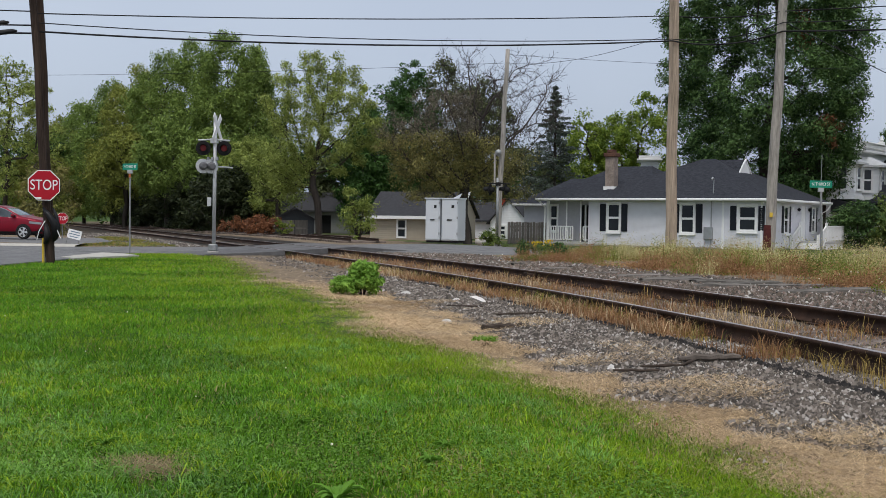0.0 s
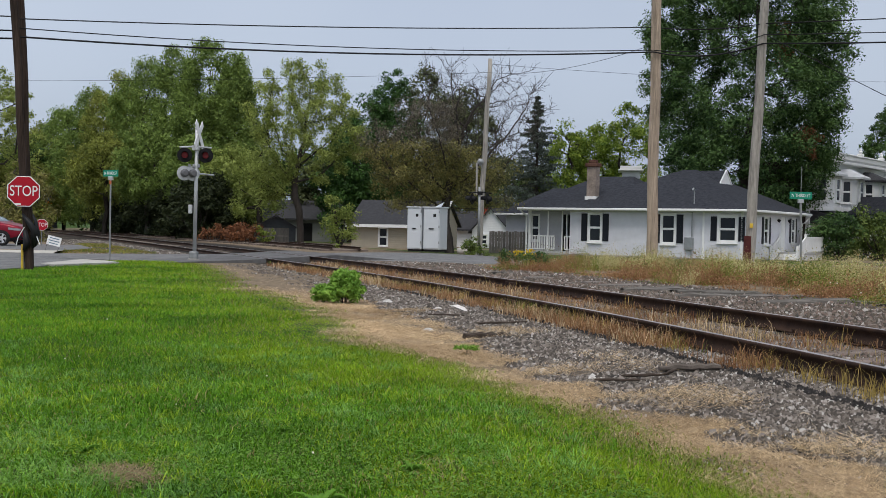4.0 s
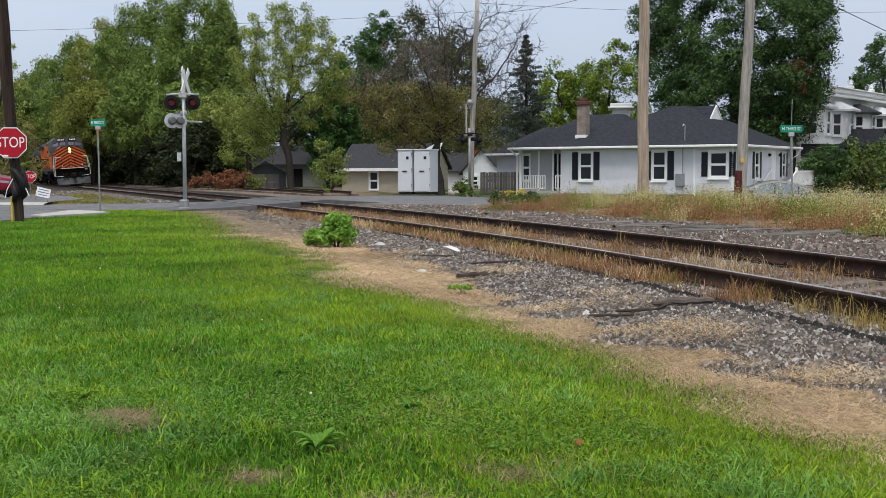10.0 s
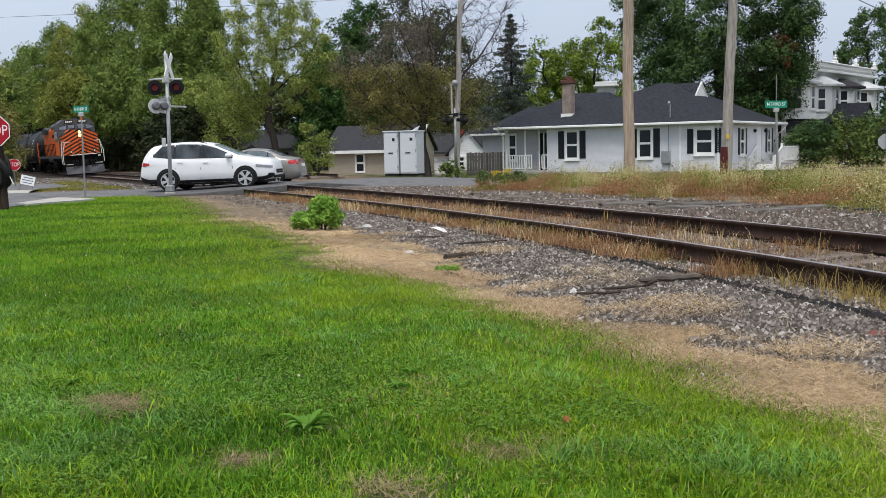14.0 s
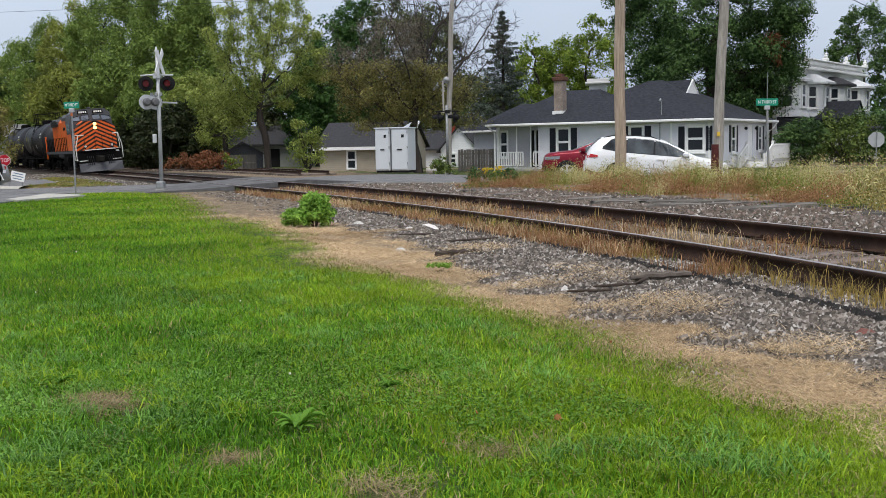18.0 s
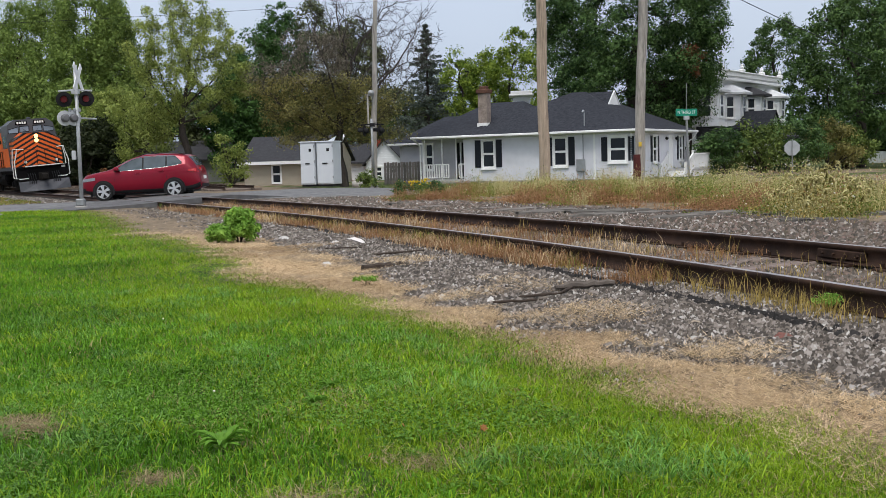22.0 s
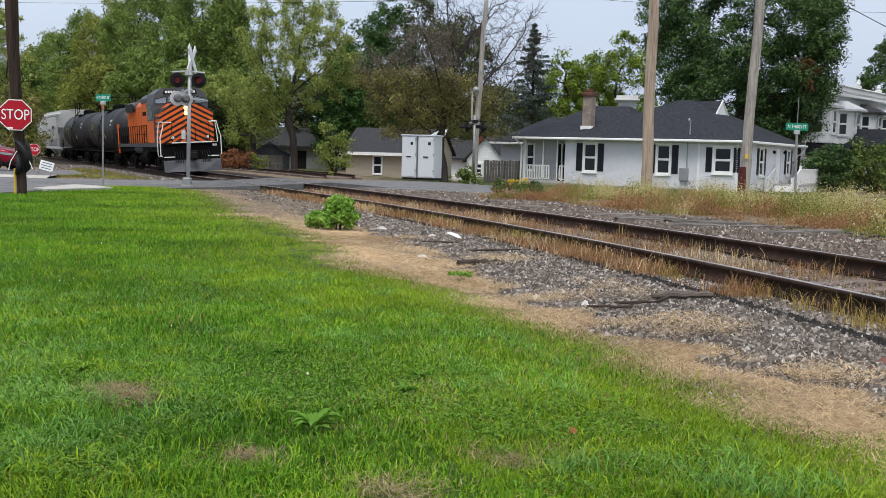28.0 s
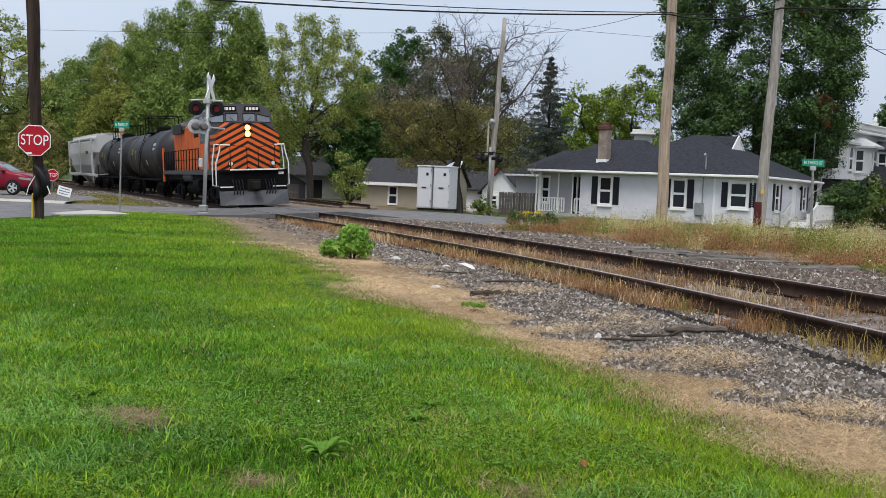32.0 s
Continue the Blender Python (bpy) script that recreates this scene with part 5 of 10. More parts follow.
    for a in ((4.15, 3.74), (6.25, 3.74)):
        bm = bmesh.new()
        tube(bm, [(-2.69, a[0], a[1]), (-2.69, 5.2, 4.58)], 0.04, 4)
        part("gable_trim", bm, M_TRIM, h)
    part("soffit", boxes((-12.5, 0.35, -0.35, 10.7, top - 0.04, top)), M_TRIM, h)
    bm = boxes((-12.65, 0.5, -0.56, -0.45, 2.19, 2.31), (0.45, 0.56, -0.5, 10.85, 2.19, 2.31), bevel=0.02)
    part("gutter", bm, M_TRIM, h)
    part("gutter", boxes((-15.25, -12.6, 1.28, 1.4, 1.9, 2.02), bevel=0.02), M_TRIM, h)
    for pts in (((0.5, -0.5, 2.2), (0.3, 0.15, 1.95), (0.1, 0.35, 1.85), (0.1, 0.35, g)), ((0.5, 10.7, 2.2), (0.3, 10.4, 1.8), (0.12, 10.3, 1.7), (0.12, 10.3, g)), ((-12.5, -0.5, 2.2), (-12.35, -0.2, 1.95), (-12.3, -0.05, 1.8), (-12.3, -0.05, g))):
        bm = bmesh.new()
        tube(bm, pts, 0.045, 6)
        part("downspout", bm, M_TRIM, h)
    # chimney
    bm = boxes((-9.06, -8.54, 0.85, 1.4, 2.4, 4.75), bevel=0.01)
    ch = part("chimney", bm, M_CHIMNEY, h, "pale brick chimney with rusty cap")
    part("chimney_flashing", boxes((-9.12, -8.48, 0.78, 1.46, 2.5, 2.98)), M_TRIM, ch)
    part("chimney_cap", boxes((-9.14, -8.46, 0.77, 1.48, 4.6, 4.82), (-9.0, -8.6, 0.92, 1.32, 4.82, 5.0), bevel=0.03), M_POT, ch)
    # meter box, conduit and weatherhead
    part("meter_box", boxes((-2.98, -2.52, -0.16, 0.0, 0.2, 0.85), bevel=0.02), M_METAL_GREY, h)
    bm = bmesh.new()
    tube(bm, [(-2.6, -0.1, 0.85), (-2.6, -0.1, 2.2)], 0.03, 6)
    tube(bm, [(-2.6, -0.1, 0.2), (-2.6, -0.1, g)], 0.03, 6)
    tube(bm, [(-2.62, 0.2, 2.5), (-2.62, 0.2, 3.3)], 0.035, 6)
    tube(bm, [(-2.62, 0.2, 3.3), (-2.62, 0.05, 3.36), (-2.62, -0.05, 3.26)], 0.05, 6)
    part("conduit", bm, M_METAL_GREY, h)
    for i in range(3):
        bm = bmesh.new()
        cyl(bm, (0.02, 5.9 + 2.0 * (i == 2), 1.88), (0.14, 5.9 + 2.0 * (i == 2), 1.8), 0.07, 0.09, 8)
        if i != 1:
            part("wall_lamp", bm, M_DARKGAP, h)
        else:
            bm.free()
    part("foundation", boxes((-12.25, -0.02, -0.03, 0.13, g - 0.5, g + 0.12), (-0.13, 0.02, 0.13, 10.4, g - 0.5, g + 0.12)), M_FOUNDATION, h)
    # side porch with steps
    p = thing("side_steps", pose(15.85, 54.0, 0, 0, 0, -34.4), "white wooden porch steps with railings beside the grey house", "steps")
    part("deck", boxes((0.02, 1.55, 6.0, 9.6, 0.02, 0.12)), M_STEP, p)
    part("deck_skirt", boxes((0.05, 1.5, 6.05, 9.55, g - 0.3, 0.02)), M_TRIM, p)
    for i in range(4):
        z = -0.06 - 0.13 * i
        part("step", boxes((0.15, 1.45, 5.66 - 0.32 * i, 6.0 - 0.32 * i, z - 0.06, z), (0.15, 1.45, 5.94 - 0.32 * i, 6.0 - 0.32 * i, z, z + 0.09)), M_TRIM, p)
    for x in (0.12, 1.5):
        bm = bmesh.new()
        for a, c in (((x, 6.0, 0.95), (x, 4.55, 0.35)), ((x, 6.0, 0.22), (x, 4.55, -0.38))):
            tube(bm, [a, c], 0.05, 4)
        rl = part("stair_railing", bm, M_TRIM, p)
        for i in range(10):
            f = i / 9
            part("baluster", boxes((x - 0.03, x + 0.03, 6.0 - 1.45 * f - 0.03, 6.0 - 1.45 * f + 0.03, 0.2 - 0.6 * f, 0.95 - 0.6 * f)), M_TRIM, rl)
        part("newel_post", boxes((x - 0.06, x + 0.06, 4.45, 4.57, g - 0.3, 0.5)), M_TRIM, p)
        part("newel_post", boxes((x - 0.06, x + 0.06, 5.98, 6.1, 0.1, 1.15)), M_TRIM, p)
    rl = part("porch_railing", boxes((1.46, 1.54, 6.1, 9.6, 0.9, 0.98)), M_TRIM, p)
    part("bottom_rail", boxes((1.46, 1.54, 6.1, 9.6, 0.18, 0.24)), M_TRIM, rl)
    for i in range(24):
        y = 6.2 + 3.35 * i / 23
        part("baluster", boxes((1.47, 1.53, y - 0.03, y + 0.03, 0.2, 0.95)), M_TRIM, rl)


build_house()


def build_cabinets():
    for i, (x, y, w) in enumerate(((-0.92, 55.25, 0.8), (-0.1, 54.9, 0.9))):
        g = -0.12
        c = thing("equipment_cabinet", pose(x, y, g, 0, 0, -24), "tall white steel signal cabinet with a rusty vent, on the roadside", "cabinet", "signal cabinets")
        d = 1.0
        part("body", boxes((0, w, 0, d, 0.1, 2.2), bevel=0.02), M_CABINET, c)
        part("base", boxes((0.04, w - 0.04, 0.04, d - 0.04, 0, 0.1)), M_DARKGAP, c)
        part("roof", boxes((-0.04, w + 0.04, -0.06, d + 0.06, 2.2, 2.26), bevel=0.015), M_CABINET, c)
        dr = part("door", boxes((0.05, w - 0.05, -0.03, 0.0, 0.16, 2.14), bevel=0.008), M_CABINET, c)
        part("handle", boxes((w * 0.35, w * 0.65, -0.06, -0.03, 1.12, 1.18)), M_DARKGAP, dr)
        part("vent", boxes((w * 0.62, w * 0.78, -0.045, -0.03, 1.75, 1.9)), M_DARKGAP, dr)
        for z in (0.4, 1.2, 1.95):
            part("hinge", boxes((w - 0.05, w - 0.01, -0.05, 0.0, z, z + 0.12)), M_METAL_GREY, dr)
        if i:
            bm = bmesh.new()
            prism(bm, [(0.0, 0.0), (0.35, 0.0), (0.5, 0.25)], 0.2, 0.23)
            ob = part("roof_flap", bm, M_CABINET, c)
            ob.matrix_basis = pose(w - 0.5, 0.3, 2.26)
    s = thing("white_stone", pose(1.85, 53.6, -0.1), "small pale rock at the roadside", "rock")
    v0, f0 = icosa()
    soup("stone", v0 * np.array([0.32, 0.25, 0.22]) + [0, 0, 0.08], f0, M_CONCRETE, s)


build_cabinets()


def build_sheds():
    # tan garage with a grey gable roof
    g = -0.62
    s = thing("tan_garage", pose(-4.75, 70.3, 0, 0, 0, -14), "low tan-sided garage with a grey shingled roof and white fascia", "garage")
    part("wall", wall_with_holes(bmesh.new(), 0, 5.7, g, 1.2, [(1.86, 2.38, -0.14, 0.96)], lambda u, d, z: (u, d, z)), M_SIDING_TAN, s)
    part("wall", boxes((0, 0.16, 0.16, 5.8, g, 1.2)), M_SIDING_TAN, s)
    bm = boxes((5.54, 5.7, 0.16, 5.8, g, 1.2))
    prism(bm, [(0.0, 1.2), (6.0, 1.2), (3.0, 2.72)], 5.6, 5.7, "yz")
    part("gable_wall", bm, M_SIDING_TAN, s)
    part("wall", boxes((0.16, 5.54, 5.84, 6.0, g, 1.2)), M_SIDING_TAN, s)
    part("roof", gable_roof(bmesh.new(), -0.25, 5.9, -0.35, 6.35, 1.22, 2.85), M_ROOF_GREY, s)
    part("fascia", boxes((-0.3, 5.9, -0.42, -0.35, 1.02, 1.22)), M_TRIM, s)
    bm = bmesh.new()
    tube(bm, [(5.93, -0.35, 1.18), (5.93, 3.0, 2.84)], 0.07, 4)
    part("rake_board", bm, M_TRIM, s)
    window(s, 0.52, 1.1, pose(2.12, 0, 0.41), sill=False, trim=0.08)
    # small dark shed with a gable towards the track
    s = thing("dark_shed", pose(-12.9, 83.0, -0.45, 0, 0, 8), "small dark grey shed with double doors", "shed")
    w = 3.0
    part("front_wall", prism(bmesh.new(), [(0, 0), (w, 0), (w, 1.35), (w / 2, 2.1), (0, 1.35)], 0, 0.15), mat("dark_shed_boards", (0.05, 0.055, 0.06), 0.8, var=0.2), s)
    part("side_wall", boxes((0, 0.12, 0.15, 3, 0, 1.3), (w - 0.12, w, 0.15, 3, 0, 1.3)), M_SIDING_GREY, s)
    bm = gable_roof(bmesh.new(), -0.3, 3.2, -0.25, w + 0.25, 1.25, 2.25, 0.1)
    bmesh.ops.transform(bm, matrix=Matrix(((0, 1, 0, 0), (1, 0, 0, 0), (0, 0, 1, 0), (0, 0, 0, 1))), verts=bm.verts)
    part("roof", bm, M_ROOF_GREY, s)
    for x in (0.5, 1.52):
        d = part("door", boxes((x, x + 0.98, -0.05, 0.0, 0.05, 1.25)), M_FENCE, s)
        part("brace", boxes((x + 0.1, x + 0.88, -0.075, -0.05, 0.6, 0.68)), M_FENCE, d)
    # larger grey house behind
    s = thing("grey_house", pose(-16.5, 92, -0.6, 0, 0, -10), "dull grey sided house with low gable behind trees", "house")
    part("wall", wall_with_holes(bmesh.new(), 0, 12, 0, 2.2, [(6.2, 7.2, 0.2, 1.8), (2.0, 2.9, 0.9, 1.8), (9.6, 10.5, 0.9, 1.8)], lambda u, d, z: (u, d, z)), M_SIDING_GREY, s)
    part("gable_wall", prism(bmesh.new(), [(0, 0), (8, 0), (8, 2.2), (4, 3.6), (0, 2.2)], 11.85, 12.0, "yz"), M_SIDING_GREY, s)
    part("roof", gable_roof(bmesh.new(), -0.4, 12.4, -0.5, 8.5, 2.2, 3.8), M_ROOF_GREY, s)
    part("door", boxes((6.2, 7.2, 0.08, 0.12, 0.2, 1.8)), M_DARKGAP, s)
    window(s, 0.9, 0.9, pose(2.45, 0, 1.35))
    window(s, 0.9, 0.9, pose(10.05, 0, 1.35))
    # white gabled house above it
    s = thing("white_gabled_house", pose(-10.0, 103, -0.6, 0, 0, -12), "white two-storey gabled house mostly hidden by trees", "house")
    part("front_wall", prism(bmesh.new(), [(0, 0), (6, 0), (6, 3.6), (3, 5.2), (0, 3.6)], 0, 0.2), M_SIDING_W, s)
    part("side_wall", boxes((0, 0.2, 0.2, 8, 0, 3.5), (5.8, 6, 0.2, 8, 0, 3.5)), M_SIDING_W, s)
    bm = gable_roof(bmesh.new(), -0.4, 8.2, -0.4, 6.4, 3.4, 5.4, 0.15)
    bmesh.ops.transform(bm, matrix=Matrix(((0, 1, 0, 0), (1, 0, 0, 0), (0, 0, 1, 0), (0, 0, 0, 1))), verts=bm.verts)
    part("roof", bm, M_ROOF_GREY, s)
    window(s, 0.9, 1.3, pose(3, -0.04, 2.9))
    # small white house with a red chimney
    s = thing("small_white_house", pose(2.1, 78, -0.4, 0, 0, -16), "small white gabled house with a red chimney", "house")
    part("front_wall", prism(bmesh.new(), [(1.3, 0), (4.0, 0), (4.0, 1.35), (2.65, 2.9), (1.3, 1.35)], 0, 0.15), M_SIDING_W, s)
    part("side_wall", boxes((-1.2, 1.3, 1.0, 1.15, 0, 1.4), (3.85, 4.0, 0.15, 5, 0, 1.35)), M_SIDING_W, s)
    bm = gable_roof(bmesh.new(), -0.25, 5, 1.05, 4.25, 1.2, 3.0, 0.1)
    bmesh.ops.transform(bm, matrix=Matrix(((0, 1, 0, 0), (1, 0, 0, 0), (0, 0, 1, 0), (0, 0, 0, 1))), verts=bm.verts)
    part("roof", bm, M_ROOF_GREY, s)
    part("roof", gable_roof(bmesh.new(), -1.5, 1.3, 0.6, 4.8, 1.4, 2.75), M_ROOF_GREY, s)
    part("chimney", boxes((1.7, 2.1, 1.2, 1.6, 2.0, 3.0), bevel=0.02), mat("red_brick_chimney", (0.36, 0.04, 0.03), 0.8, var=0.2, scale=9), s)
    window(s, 0.5, 0.5, pose(3.2, -0.04, 0.85), sill=False)
    window(s, 0.4, 0.6, pose(2.2, -0.04, 0.7), sill=False)
    # board fence
    f = thing("board_fence", pose(3.7, 62.5, -0.3, 0, 0, -12), "weathered grey board fence beside the white house", "fence")
    board = None
    for i in range(22):
        m = pose(i * 0.16, 0, 0.02 * math.sin(i * 2.3))
        if board is None:
            board = part("board", boxes((0, 0.145, 0, 0.03, 0, 1.25), bevel=0.005), M_FENCE, f)
            board.matrix_basis = m
        else:
            o = board.copy()
            scene.collection.objects.link(o)
            o.matrix_basis = m
    part("fence_rail", boxes((0, 3.5, 0.03, 0.08, 0.25, 0.33), (0, 3.5, 0.03, 0.08, 0.95, 1.03)), M_FENCE, f)


build_sheds()


def build_rowhouse():
    """A two-storey white terrace seen along its front."""
    g = -1.4
    h = thing("white_rowhouses", pose(24.35, 68.5, 0, 0, 0, 50), "white two-storey row houses with bay windows and finialled parapet", "house")
    L, top = 18.2, 6.2
    part("front_wall", boxes((0, L, 0, 0.25, g, top)), M_SIDING_W, h)
    part("side_wall", boxes((-0.0, 0.25, 0.25, 4, g, top - 0.4)), M_BRICK, h, "dark brick end wall")
    part("back_wall", boxes((0.25, L, 3.75, 4, g, top - 0.9), (L - 0.25, L, 0.25, 3.75, g, top - 0.9)), M_BRICK, h)
    part("roof", boxes((0.25, L, 0.25, 3.75, top - 0.9, top - 0.75)), M_ROOF_GREY, h)
    part("parapet", boxes((-0.1, L + 0.1, -0.25, 0.3, top, top + 0.3), (-0.2, L + 0.2, -0.45, 0.3, top - 0.35, top - 0.18), (-0.15, L + 0.15, -0.35, 0.3, top + 0.3, top + 0.4), bevel=0.03), M_TRIM, h)
    bay_len = L / 4
    for i in range(5):
        x = i * bay_len
        bm = boxes((x - 0.18, x + 0.18, -0.3, 0.1, top + 0.4, top + 0.6), bevel=0.04)
        lathe(bm, [(0.07, 0), (0.12, 0.05), (0.15, 0.14), (0.08, 0.24), (0.10, 0.29), (0.03, 0.38)], at=(x, -0.1, top + 0.6), seg=8)
        part("finial", bm, M_TRIM, h)
        if i == 4:
            break
        c = x + bay_len * 0.36
        w, d = 3.0, 1.15
        z0, z1 = 2.9, 5.0
        bay = part("bay", prism(bmesh.new(), [(c - w / 2, 0), (c - w / 2 + 0.75, -d), (c + w / 2 - 0.75, -d), (c + w / 2, 0)], z0, z1, "xy"), M_SIDING_W, h)
        part("bay_base", prism(bmesh.new(), [(c - w / 2 - 0.1, 0), (c - w / 2 + 0.7, -d - 0.1), (c + w / 2 - 0.7, -d - 0.1), (c + w / 2 + 0.1, 0)], z0 - 0.25, z0, "xy"), M_TRIM, h)
        bm = bmesh.new()
        e = 0.35
        lo = [(c - w / 2 - e, 0.1, z1), (c - w / 2 + 0.65, -d - e, z1), (c + w / 2 - 0.65, -d - e, z1), (c + w / 2 + e, 0.1, z1)]
        hi = [(c - 0.6, 0.1, z1 + 0.58), (c - 0.3, -0.35, z1 + 0.58), (c + 0.3, -0.35, z1 + 0.58), (c + 0.6, 0.1, z1 + 0.58)]
        low = [(a, b, z - 0.14) for a, b, z in lo]
        loft(bm, [low, lo, hi])
        part("bay_roof", bm, M_BAYROOF if i != 2 else M_ROOF_GREY, h)
        window(h, 0.62, 1.4, pose(c, -d - 0.04, (z0 + z1) / 2 + 0.05))
        a = math.degrees(math.atan2(d, 0.75))
        window(h, 0.5, 1.4, pose(c - w / 2 + 0.37, -d / 2, (z0 + z1) / 2 + 0.05, 0, 0, -a) @ Matrix.Translation((0, -0.04, 0)))
        window(h, 0.5, 1.4, pose(c + w / 2 - 0.37, -d / 2, (z0 + z1) / 2 + 0.05, 0, 0, a) @ Matrix.Translation((0, -0.04, 0)))
        window(h, 0.6, 1.4, pose(c + bay_len * 0.47, -0.04, 3.9), sill=False)
        # porch roof below
        bm = bmesh.new()
        loft(bm, [[(x + 0.1, 0, 1.85), (x + bay_len - 0.1, 0, 1.85), (x + bay_len - 0.1, 0, 2.7), (x + 0.1, 0, 2.7)], [(x + 0.1, -2.6, 1.75), (x + bay_len - 0.1, -2.6, 1.75), (x + bay_len - 0.1, -2.6, 1.95), (x + 0.1, -2.6, 1.95)]])
        part("porch_roof", bm, M_ROOF_GREY if i != 1 else M_ROOF, h)
        for xx in (x + 0.3, x + bay_len / 2, x + bay_len - 0.3):
            part("porch_post", boxes((xx - 0.09, xx + 0.09, -2.5, -2.32, g, 1.75)), M_TRIM, h)
        if i == 1:
            bm = gable_roof(bmesh.new(), -3.4, -0.2, c - 1.3, c + 1.3, 2.55, 3.7, 0.12)
            bmesh.ops.transform(bm, matrix=Matrix(((0, 1, 0, 0), (1, 0, 0, 0), (0, 0, 1, 0), (0, 0, 0, 1))), verts=bm.verts)
            part("porch_gable", bm, M_ROOF, h)
            part("gable_face", prism(bmesh.new(), [(c - 1.2, 2.5), (c + 1.2, 2.5), (c, 3.58)], -3.3, -3.2), M_TRIM, h)
    # a low white cottage far along the street
    s = thing("distant_cottage", pose(45.2, 81, -1.6, 0, 0, 20), "small white cottage with a porch beyond the trees", "house")
    part("wall", boxes((0, 4, 0, 3, 0, 2.2)), M_SIDING_W, s)
    part("roof", gable_roof(bmesh.new(), -0.3, 4.3, -0.4, 3.4, 2.1, 3.3), M_ROOF_GREY, s)
    window(s, 0.9, 1.2, pose(1.1, -0.04, 1.2))
    window(s, 0.9, 1.2, pose(2.9, -0.04, 1.2))


build_rowhouse()

# ---- poles, wires, signs and signals ----
M_POLE_NEW = mat("tan_pole_wood", (0.37, 0.295, 0.225), 0.9, var=0.38, scale=7, bump=0.7, bscale=24, stretch=(7, 7, 0.35))
M_POLE_GREY = mat("grey_pole_wood", (0.30, 0.28, 0.25), 0.9, var=0.38, scale=7, bump=0.5, bscale=20, stretch=(6, 6, 0.5))
M_POLE_DARK = mat("dark_creosote_pole", (0.024, 0.016, 0.013), 0.95, var=0.4, scale=5, bump=0.5, bscale=20, stretch=(6, 6, 0.5), col2=(0.05, 0.034, 0.026), spec=0.2)
M_BLACK = mat("black_plastic", (0.012, 0.012, 0.013), 0.5, var=0.2)
M_WIRE = mat("black_cable", (0.015, 0.015, 0.017), 0.6, var=0.1)
M_ALU = mat("silver_paint", (0.50, 0.51, 0.52), 0.5, metal=0.3, var=0.12, scale=6)
M_GALV = mat("galvanised_post", (0.27, 0.28, 0.28), 0.55, metal=0.5, var=0.2, scale=8)
M_SIGN_RED = mat("red_sign", (0.40, 0.009, 0.022), 0.5, var=0.07)
M_SIGN_WHITE = mat("white_sign_paint", (0.80, 0.80, 0.79), 0.5, var=0.05)
M_SIGN_GREEN = mat("green_street_sign", (0.012, 0.24, 0.15), 0.45, var=0.07)
M_SIGN_BACK = mat("bare_sign_back", (0.42, 0.43, 0.44), 0.45, metal=0.4, var=0.1)
M_LENS = mat("red_signal_lens", (0.15, 0.003, 0.005), 0.3, var=0.2, spec=0.4, emit=0.12)
M_HOOD = mat("matt_black_paint", (0.010, 0.010, 0.011), 0.75, var=0.15)
M_LAMPBACK = mat("dull_grey_lamp_case", (0.13, 0.13, 0.135), 0.6, var=0.15)
M_YELLOW = mat("yellow_guard", (0.55, 0.38, 0.05), 0.6, var=0.15)
M_BROWN_PATCH = mat("stained_pole_wrap", (0.085, 0.022, 0.02), 0.8, var=0.3)


def pole(name, base, top, r0, r1, material, label, extra=()):
    o = thing(name, Matrix.Translation(base), label, "utility pole", "utility poles")
    d = Vector(top) - Vector(base)
    k = 8
    pts = [d * (i / k) + Vector((0.02 * math.sin(i * 1.9), 0.02 * math.cos(i * 2.7), 0)) * (0 < i < k) for i in range(k + 1)]
    part("pole", tube(bmesh.new(), [Vector((0, 0, -0.4))] + pts, [r0] + [r0 + (r1 - r0) * i / k for i in range(k + 1)], 12), material, o, smooth=True)
    return o, d


